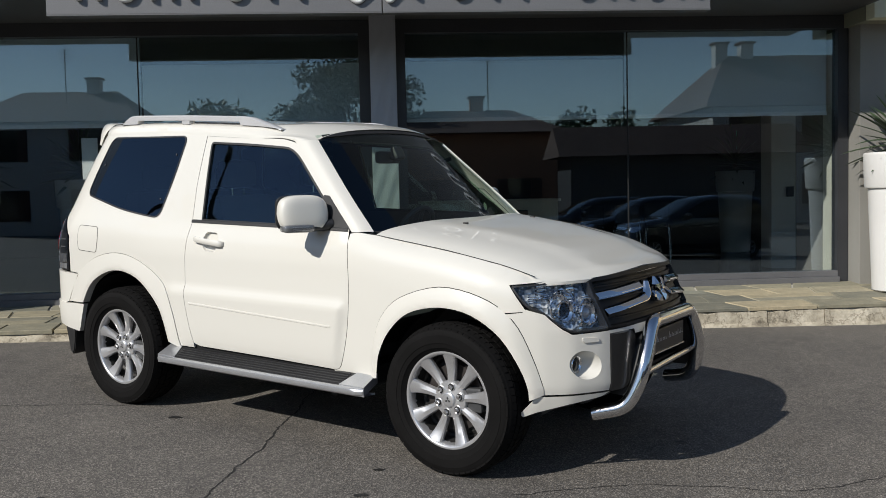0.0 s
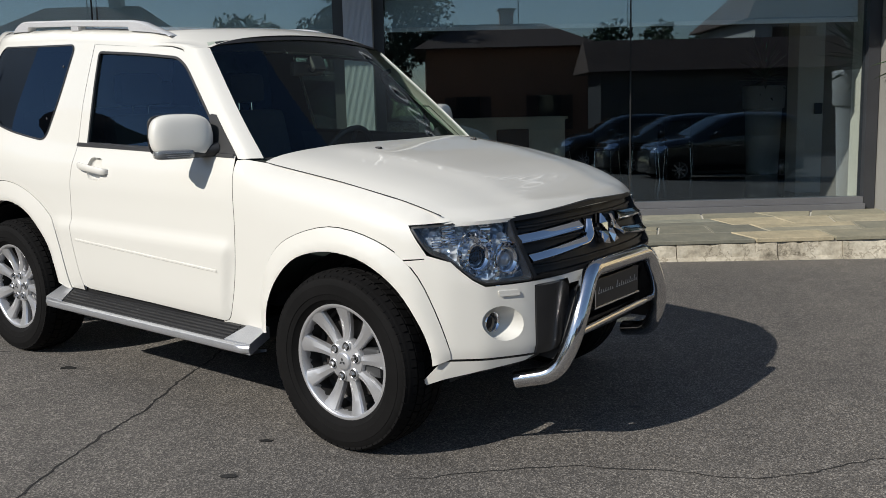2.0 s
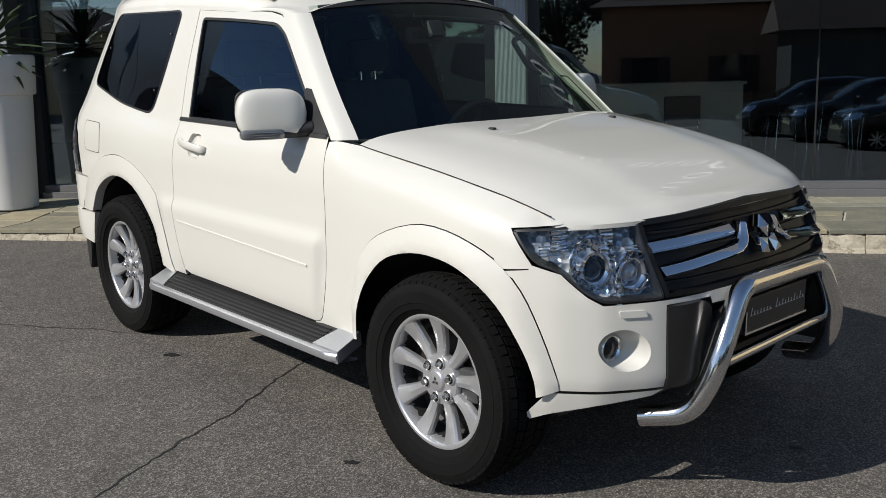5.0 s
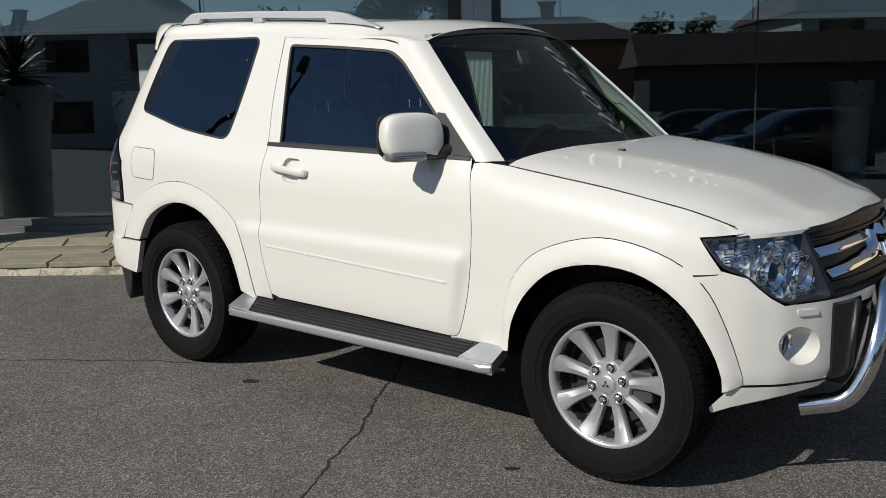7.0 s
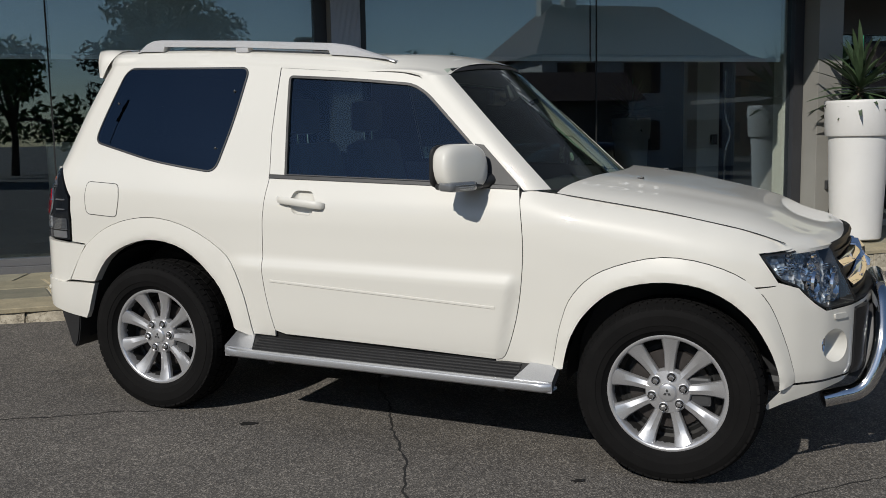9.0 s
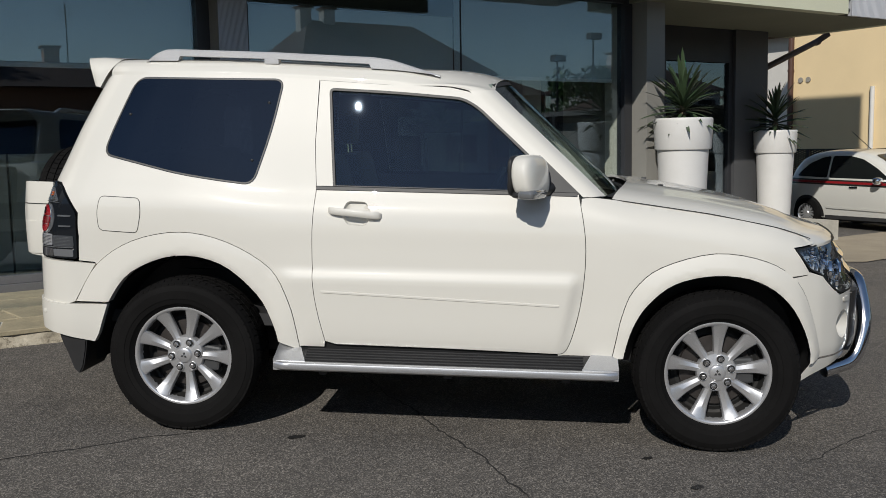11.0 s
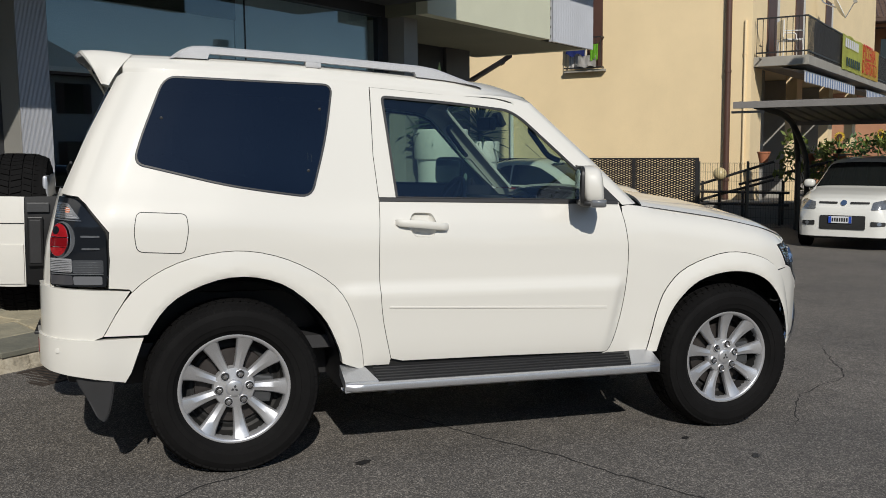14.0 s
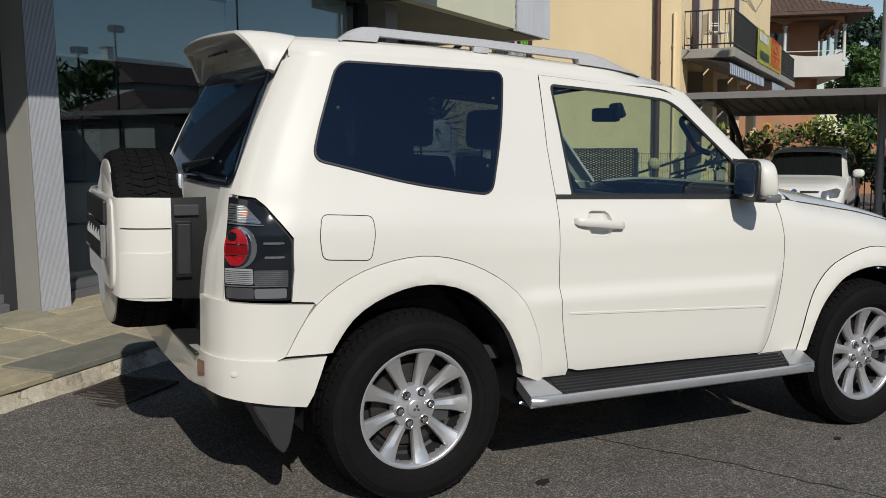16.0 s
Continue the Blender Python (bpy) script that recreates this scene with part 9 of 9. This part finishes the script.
class Shell:
    """The outer form of a small car from its outline curves: x forward from the rear axle, y left, z up."""

    def __init__(self, top, belt, half, sill=0.22):
        self.top, self.belt, self.half, self.sill = top, belt, half, sill
        self.x0, self.x1 = top[0][0], top[-1][0]

    def at(self, rows, x):
        xs = [r[0] for r in rows]
        ys = [r[1] for r in rows]
        return float(np.interp(x, xs, ys))

    def zt(self, x):
        return self.at(self.top, x)

    def zb(self, x):
        return min(self.at(self.belt, x), self.zt(x) - 0.03)

    def wide(self, x, z):
        """Half the width at a height, below zero where there is no body."""
        w, zb, zt = self.at(self.half, x), self.zb(x), self.zt(x)
        if z > zt:
            return -1.0
        if z <= zb:
            t = (zb - z) / 0.6
            bulge = 0.012 * math.sin(math.pi * min(1, t))
            return w * (1 - 0.07 * t * t) + bulge
        t = (z - zb) / (zt - zb)
        return w * float(np.interp(t, [r[1] for r in RIDGE], [r[0] for r in RIDGE]))

    def side(self, sign):
        def place(u, v, out=0.0):
            return Vector((u, sign * (max(0.02, self.wide(u, v)) + 0.005 + out), v))
        return place

    def front(self, end=1):
        def place(u, v, out=0.0):
            xs = np.linspace(self.x1, 1.4, 90) if end > 0 else np.linspace(self.x0, 0.5, 60)
            prev = xs[0]
            for x in xs:
                if self.wide(x, v) >= abs(u):
                    lo, hi = prev, x
                    for _ in range(12):
                        mid = (lo + hi) / 2
                        if self.wide(mid, v) >= abs(u):
                            hi = mid
                        else:
                            lo = mid
                    return Vector((hi + (0.008 + out) * end, u, v))
                prev = x
            return Vector((1.4, u, v))
        return place

    def over(self, lift=0.007):
        def place(u, v, out=0.0):
            x, y = v, u
            w = self.at(self.half, x)
            zb, zt = self.zb(x), self.zt(x)
            t = float(np.interp(abs(y) / w, [r[0] for r in RIDGE][::-1], [r[1] for r in RIDGE][::-1]))
            return Vector((x + lift * 0.6, y, zb + (zt - zb) * t + lift + out))
        return place

    def body(self):
        bm = bmesh.new()
        xs = np.r_[np.linspace(self.x0, self.x0 + 0.2, 12), np.linspace(self.x0 + 0.24, self.x1 - 0.24, 70), np.linspace(self.x1 - 0.2, self.x1, 14)]
        rings = []
        for x in xs:
            w, zb, zt = self.at(self.half, x), self.zb(x), self.zt(x)
            low = [(self.wide(x, z), z) for z in np.linspace(self.sill, zb, 10)[:-1]]
            upp = [(w * f, zb + (zt - zb) * t) for f, t in RIDGE]
            half_ = low + upp
            ring = [(-y, z) for y, z in half_] + [(y, z) for y, z in reversed(half_[:-1])]
            rings.append([bm.verts.new((x, y, z)) for y, z in ring])
        for a, b in zip(rings, rings[1:]):
            for k in range(len(a) - 1):
                bm.faces.new((a[k], b[k], b[k + 1], a[k + 1]))
            bm.faces.new((a[-1], b[-1], b[0], a[0]))
        bm.faces.new(rings[0])
        bm.faces.new(list(reversed(rings[-1])))
        bmesh.ops.recalc_face_normals(bm, faces=bm.faces[:])
        return bm


def arch_loop(x, r, n=22):
    pts = [(x + r * math.cos(q), 0.29 + r * math.sin(q)) for q in np.linspace(0, math.pi, n)]
    return pts + [(x - r, 0.235), (x + r, 0.235)]


def small_wheel(car, x, y, r, spokes, seed=0):
    s = 1 if y > 0 else -1
    wh_ = thing_part("wheel", car, (x, y, r))
    tyre, rim = bmesh.new(), bmesh.new()
    lathe(tyre, [(r * 0.62, -0.09), (r * 0.80, -0.095), (r * 0.97, -0.08), (r, -0.06), (r, 0.06), (r * 0.97, 0.08), (r * 0.80, 0.095), (r * 0.62, 0.085)], 36, "y")
    lathe(rim, [(0.0, s * 0.060), (0.055, s * 0.062), (0.06, s * 0.05), (r * 0.3, s * 0.02), (r * 0.56, s * 0.02), (r * 0.60, s * 0.07), (r * 0.645, s * 0.088), (r * 0.645, s * 0.06)], 36, "y")
    bmesh.ops.recalc_face_normals(tyre, faces=tyre.faces[:])
    part("tyre", tyre, RUBBER, wh_, smooth=40)
    disc = bmesh.new()
    lathe(disc, [(0.0, s * 0.0), (r * 0.62, s * 0.0)], 30, "y")
    part("brake", disc, GAP, wh_)
    ring = bmesh.new()
    lathe(ring, [(r * 0.57, s * 0.03), (r * 0.60, s * 0.078), (r * 0.64, s * 0.09), (r * 0.66, s * 0.08), (r * 0.62, s * 0.03)], 40, "y")
    part("rim", ring, ALLOY, wh_, smooth=40)
    rim.free()
    for k in range(spokes):
        m = Matrix.Rotation(2 * math.pi * k / spokes, 4, "Y")
        bm = bmesh.new()
        box(bm, (-0.016, min(0.02 * s, 0.065 * s), 0.03), (0.016, max(0.02 * s, 0.065 * s), r * 0.59), 0.006, m)
        part("spoke", bm, ALLOY, wh_)
    hub = bmesh.new()
    lathe(hub, [(0.0, s * 0.078), (0.04, s * 0.076), (0.055, s * 0.062), (0.055, s * 0.02)], 20, "y")
    part("hub_cap", hub, ALLOY, wh_, smooth=40)
    return wh_


def thing_part(name, parent, at):
    ob = new(name)
    ob.empty_display_size = 0.1
    ob.parent = parent
    ob.location = at
    return ob


def small_car(name, label, m, shell, windows, screen_rows, wheels, track, r, spokes, paint=WHITE_SMALL):
    car = thing(name, label, "car", m)
    part("body", shell.body(), paint, car, smooth=50)
    for s in (-1, 1):
        for loop in windows:
            part("side_window", sheet(rounded(loop, 0.05), shell.side(s), [], 0.06, 0.0, 0.0, 0.03, flip=s > 0), BLACK_GLOSS, car, smooth=60)
        for x in wheels:
            part("wheel_arch", sheet(arch_loop(x, r + 0.055), shell.side(s), [], 0.07, 0.0, 0.0, 0.04, flip=s > 0), GAP, car)
            small_wheel(car, x, s * track, r, spokes)
        part("sill", sheet([(wheels[0] + 0.36, 0.20), (wheels[1] - 0.36, 0.20), (wheels[1] - 0.36, 0.27), (wheels[0] + 0.36, 0.27)], shell.side(s), [], 0.07, 0.0, 0.02, 0.05, flip=s > 0), GREY_PLASTIC, car)
        gapx = wheels[1] - 0.42
        part("door_gap", sheet([(gapx, 0.32), (gapx + 0.008, 0.32), (gapx + 0.03, 0.85), (gapx + 0.022, 0.85)], shell.side(s), [], 0.05, 0.0, 0.0, 0.05, flip=s > 0), GAP, car)
        part("door_handle", sheet(rounded([(gapx - 0.95, 0.785), (gapx - 0.78, 0.79), (gapx - 0.78, 0.82), (gapx - 0.95, 0.815)], 0.01), lambda u, v, o, s=s: shell.side(s)(u, v, 0.02), [], 0.05, 0.0, 0.02, 0.02, flip=s > 0), STEEL, car)
    part("windscreen", sheet(rounded(screen_rows, 0.05), shell.over(), [], 0.07, 0.0, 0.0, 0.04), BLACK_GLOSS, car, smooth=60)
    part("underbody", boxes(((shell.x0 + 0.25, -0.6, 0.16), (shell.x1 - 0.3, 0.6, 0.24))), GAP, car)
    return car


def nose_part(name, car, shell, loop, material, label="", out=0.0, r=0.03):
    """A piece laid on the nose; loop is rows of (y, z)."""
    pl = shell.front()
    bm = sheet(rounded(loop, r), lambda u, v, o: pl(u, v, out), [], 0.05, 0.0, 0.0, 0.025)
    bmesh.ops.recalc_face_normals(bm, faces=bm.faces[:])
    for f in bm.faces:
        if f.normal.x < 0:
            f.normal_flip()
    return part(name, bm, material, car, label, smooth=60)


def plate_on(car, shell, y, z, w, h):
    x = shell.front()(y, z)[0] + 0.025
    p = part("number_plate", boxes(((x - 0.01, y - w / 2, z - h / 2), (x + 0.006, y + w / 2, z + h / 2)), bevel=0.003), PLATE_WHITE, car, "white plate with blue edges")
    for s in (-1, 1):
        part("blue_edge", boxes(((x + 0.0065, y + s * w / 2 - (0.042 if s > 0 else 0), z - h / 2 + 0.003), (x + 0.009, y + s * w / 2 + (0.042 if s < 0 else 0), z + h / 2 - 0.003))), PLATE_BLUE, p)
    for k in range(7):
        u = y - w * 0.36 + k * w * 0.105
        part("mark", boxes(((x + 0.0065, u, z - h * 0.28), (x + 0.009, u + w * 0.07, z + h * 0.28))), GAP, p)


mini = Shell([(-0.60, 0.50), (-0.585, 0.72), (-0.53, 0.95), (-0.42, 1.17), (-0.28, 1.32), (-0.08, 1.42), (0.2, 1.475), (0.55, 1.49), (0.9, 1.475), (1.15, 1.43), (1.4, 1.33), (1.65, 1.18), (1.9, 1.03), (2.02, 0.975), (2.2, 0.955), (2.45, 0.915), (2.65, 0.855), (2.8, 0.775), (2.9, 0.67), (2.945, 0.55), (2.955, 0.42)],
             [(-0.6, 0.80), (0, 0.93), (1.0, 0.94), (1.9, 0.90), (2.3, 0.80), (2.7, 0.66), (2.955, 0.38)],
             [(-0.60, 0.50), (-0.57, 0.62), (-0.45, 0.72), (-0.2, 0.785), (0.2, 0.81), (1.6, 0.81), (2.2, 0.80), (2.5, 0.765), (2.7, 0.69), (2.84, 0.58), (2.92, 0.45), (2.955, 0.34)])
SMALL_M = pose(13.97, 11.06, -0.165, 0, 0, -92.9) @ Matrix.Scale(0.95, 4)
mc = small_car("city_car", "small white retro city car with a dark red side stripe", SMALL_M, mini,
               [[(-0.28, 0.99), (-0.02, 1.22), (0.28, 1.34), (0.44, 1.36), (0.44, 0.965)], [(0.48, 0.965), (0.48, 1.365), (0.85, 1.36), (1.12, 1.30), (1.42, 1.14), (1.70, 0.95)]],
               [(-0.66, 1.92), (-0.60, 1.60), (-0.53, 1.24), (0.53, 1.24), (0.60, 1.60), (0.66, 1.92)], (0.0, 2.3), 0.735, 0.29, 14)
for s in (-1, 1):
    pl = mini.side(s)
    for z, h, m_ in ((0.850, 0.026, GREEN_STRIPE), (0.878, 0.042, RED_STRIPE), (0.922, 0.026, GREEN_STRIPE)):
        part("side_stripe", sheet([(-0.46, z), (1.80, z - 0.035), (1.80 - 0.06, z + h - 0.035), (-0.44, z + h)], lambda u, v, o, pl=pl: pl(u, v, 0.003), [], 0.08, 0.0, 0.0, 0.05, flip=s > 0), m_, mc)
    part("side_moulding", sheet([(0.42, 0.40), (1.78, 0.375), (1.78, 0.415), (0.42, 0.44)], lambda u, v, o, pl=pl: pl(u, v, 0.012), [], 0.08, 0.0, 0.015, 0.05, flip=s > 0), WHITE_SMALL, mc)
    bm = ball((1.55, s * 0.90, 0.93), (0.075, 0.10, 0.065))
    part("mirror", bm, CHROME, mc, "chrome door mirror", smooth=179)
    nose_part("headlight", mc, mini, [(s * 0.60 + 0.085 * math.cos(q), 0.70 + 0.095 * math.sin(q)) for q in np.linspace(0, 6.283, 17)[:-1]], LAMP_CLEAR, "round clear headlight", 0.006, 0.01)
    nose_part("fog_light", mc, mini, [(s * 0.58 + 0.06 * math.cos(q), 0.545 + 0.04 * math.sin(q)) for q in np.linspace(0, 6.283, 13)[:-1]], LAMP_CLEAR, "", 0.006, 0.01)
nose_part("lower_grille", mc, mini, [(-0.42, 0.31), (0.42, 0.31), (0.44, 0.40), (-0.44, 0.40)], GAP, "", 0.006)
nose_part("chrome_bar", mc, mini, [(-0.22, 0.608), (0.22, 0.608), (0.22, 0.632), (-0.22, 0.632)], CHROME, "", 0.012, 0.008)
nose_part("badge", mc, mini, [(0.07 * math.cos(q), 0.625 + 0.05 * math.sin(q)) for q in np.linspace(0, 6.283, 13)[:-1]], GAP, "", 0.016, 0.01)
plate_on(mc, mini, 0.0, 0.47, 0.36, 0.11)
bm = bmesh.new()
tube(bm, [(0.75, 0, 1.48), (0.35, 0, 1.80)], 0.006, 6)
part("aerial", bm, BLACK_PLASTIC, mc)

tall = Shell([(-0.62, 0.55), (-0.61, 0.98), (-0.53, 1.28), (-0.42, 1.44), (-0.2, 1.50), (0.2, 1.525), (0.7, 1.52), (1.05, 1.485), (1.25, 1.42), (1.5, 1.285), (1.75, 1.14), (1.93, 1.035), (2.05, 1.0), (2.35, 0.955), (2.6, 0.90), (2.74, 0.84), (2.83, 0.72), (2.87, 0.58), (2.885, 0.40)],
             [(-0.62, 0.9), (0, 0.98), (1.5, 0.96), (2.1, 0.90), (2.5, 0.80), (2.885, 0.36)],
             [(-0.62, 0.60), (-0.58, 0.70), (-0.4, 0.765), (0, 0.785), (2.1, 0.785), (2.5, 0.77), (2.7, 0.735), (2.80, 0.67), (2.86, 0.57), (2.885, 0.46)])
TALL_M = pose(16.06, 4.437, -0.262, 0, -0.4, 176.1) @ Matrix.Diagonal((0.97, 0.97, 0.99, 1))
tc = small_car("compact_car", "boxy white compact car parked under the carport", TALL_M, tall,
               [[(-0.36, 1.02), (-0.30, 1.36), (0.02, 1.42), (0.02, 1.0)], [(0.06, 1.0), (0.06, 1.42), (0.66, 1.42), (0.66, 0.99)], [(0.70, 0.99), (0.70, 1.42), (1.02, 1.39), (1.30, 1.24), (1.66, 1.0)]],
               [(-0.68, 1.96), (-0.63, 1.62), (-0.58, 1.25), (0.58, 1.25), (0.63, 1.62), (0.68, 1.96)], (0.0, 2.3), 0.715, 0.29, 8)
for s in (-1, 1):
    nose_part("headlight", tc, tall, [(s * 0.44, 0.665), (s * 0.70, 0.685), (s * 0.725, 0.80), (s * 0.66, 0.835), (s * 0.45, 0.785)][::s], LAMP_CLEAR, "clear headlight", 0.008, 0.02)
    nose_part("fog_recess", tc, tall, [(s * 0.44, 0.40), (s * 0.66, 0.41), (s * 0.66, 0.47), (s * 0.44, 0.48)][::s], GAP, "", 0.006, 0.02)
    nose_part("fog_light", tc, tall, [(s * 0.57 + 0.035 * math.cos(q), 0.44 + 0.03 * math.sin(q)) for q in np.linspace(0, 6.283, 13)[:-1]], LAMP_CLEAR, "", 0.012, 0.008)
    nose_part("grille_slot", tc, tall, [(s * 0.10, 0.755), (s * 0.40, 0.76), (s * 0.40, 0.79), (s * 0.10, 0.79)][::s], GAP, "", 0.006, 0.01)
    pm = thing_part("mirror", tc, (1.50, s * 0.90, 1.05))
    part("mirror_shell", ball((0, 0, 0), (0.075, 0.10, 0.075)), WHITE_SMALL, pm, smooth=179)
    part("mirror_arm", boxes(((-0.02, min(-s * 0.16, -s * 0.06), -0.08), (0.02, max(-s * 0.16, -s * 0.06), -0.03))), BLACK_PLASTIC, pm)
    part("roof_rail", boxes(((-0.25, s * 0.56 - 0.012, 1.53), (0.85, s * 0.56 + 0.012, 1.56))), GREY_PLASTIC, tc)
    part("side_moulding", sheet([(0.40, 0.47), (1.88, 0.47), (1.88, 0.55), (0.40, 0.55)], lambda u, v, o, s=s: tall.side(s)(u, v, 0.012), [], 0.08, 0.0, 0.015, 0.05, flip=s > 0), BLACK_PLASTIC, tc)
nose_part("lower_grille", tc, tall, [(-0.36, 0.34), (0.36, 0.34), (0.36, 0.57), (-0.36, 0.57)], GAP, "", 0.006)
nose_part("badge", tc, tall, [(0.050 * math.cos(q), 0.775 + 0.045 * math.sin(q)) for q in np.linspace(0, 6.283, 17)[:-1]], CHROME, "", 0.012, 0.01)
plate_on(tc, tall, -0.03, 0.50, 0.36, 0.11)

# ---- dark cars parked on the forecourt, seen in the shop glass ----
for x, y in ((10.2, -2.6), (9.7, -5.3), (9.0, -8.0)):
    dc = small_car("parked_car", "black hatchback parked on the forecourt opposite the showroom", pose(x, y, gz(x, y) - 0.01, 0, 0, 176), tall,
                   [[(-0.36, 1.02), (-0.30, 1.36), (0.02, 1.42), (0.02, 1.0)], [(0.06, 1.0), (0.06, 1.42), (0.66, 1.42), (0.66, 0.99)], [(0.70, 0.99), (0.70, 1.42), (1.02, 1.39), (1.30, 1.24), (1.66, 1.0)]],
                   [(-0.68, 1.96), (-0.63, 1.62), (-0.58, 1.25), (0.58, 1.25), (0.63, 1.62), (0.68, 1.96)], (0.0, 2.3), 0.715, 0.29, 8, BLACK_PAINT)
    for s in (-1, 1):
        nose_part("headlight", dc, tall, [(s * 0.44, 0.665), (s * 0.70, 0.685), (s * 0.725, 0.80), (s * 0.66, 0.835), (s * 0.45, 0.785)][::s], CHROME, "bright headlight", 0.008, 0.02)
        pm = thing_part("mirror", dc, (1.50, s * 0.90, 1.05))
        part("mirror_shell", ball((0, 0, 0), (0.075, 0.10, 0.075)), BLACK_PAINT, pm, smooth=179)
        part("mirror_arm", boxes(((-0.02, min(-s * 0.16, -s * 0.06), -0.08), (0.02, max(-s * 0.16, -s * 0.06), -0.03))), BLACK_PLASTIC, pm)
    nose_part("grille", dc, tall, [(-0.36, 0.74), (0.36, 0.74), (0.36, 0.79), (-0.36, 0.79)], CHROME, "", 0.01, 0.01)

# ---- paving stones of the pavement ----
x = -7.0
while x < 9.05:
    w = rng.uniform(0.45, 1.05)
    kerb_stone(x, min(x + w - 0.008, 9.1))
    x += w
edge = [0.0, 0.24, 0.50, 0.75, 1.0]


def on_pavement(x, v):
    k = kerb_y(x) - 0.004
    return (x, k + (9.06 - k) * v)


for j in range(4):
    x = -6.0 + rng.uniform(0, 0.4)
    lean = 0.0
    while x < 9.0:
        w = rng.choice((0.48, 0.62, 0.78, 0.95))
        x1 = min(x + w, 9.05)
        turn = rng.uniform(-0.07, 0.07)
        if x1 - x > 0.15:
            g = 0.010
            a, b = edge[j] + (0.006 if j else 0.0), edge[j + 1] - 0.006
            if w > 0.7 and rng.random() < 0.3 and j:
                c = (a + b) / 2
                slab([on_pavement(x + g + lean, a), on_pavement(x1 - g + turn, a), on_pavement(x1 - g, c - 0.006), on_pavement(x + g, c - 0.006)])
                slab([on_pavement(x + g, c + 0.006), on_pavement(x1 - g, c + 0.006), on_pavement(x1 - g - turn, b), on_pavement(x + g - lean, b)])
            else:
                slab([on_pavement(x + g + lean, a), on_pavement(x1 - g + turn, a), on_pavement(x1 - g - turn, b), on_pavement(x + g - lean, b)])
        x, lean = x1, turn
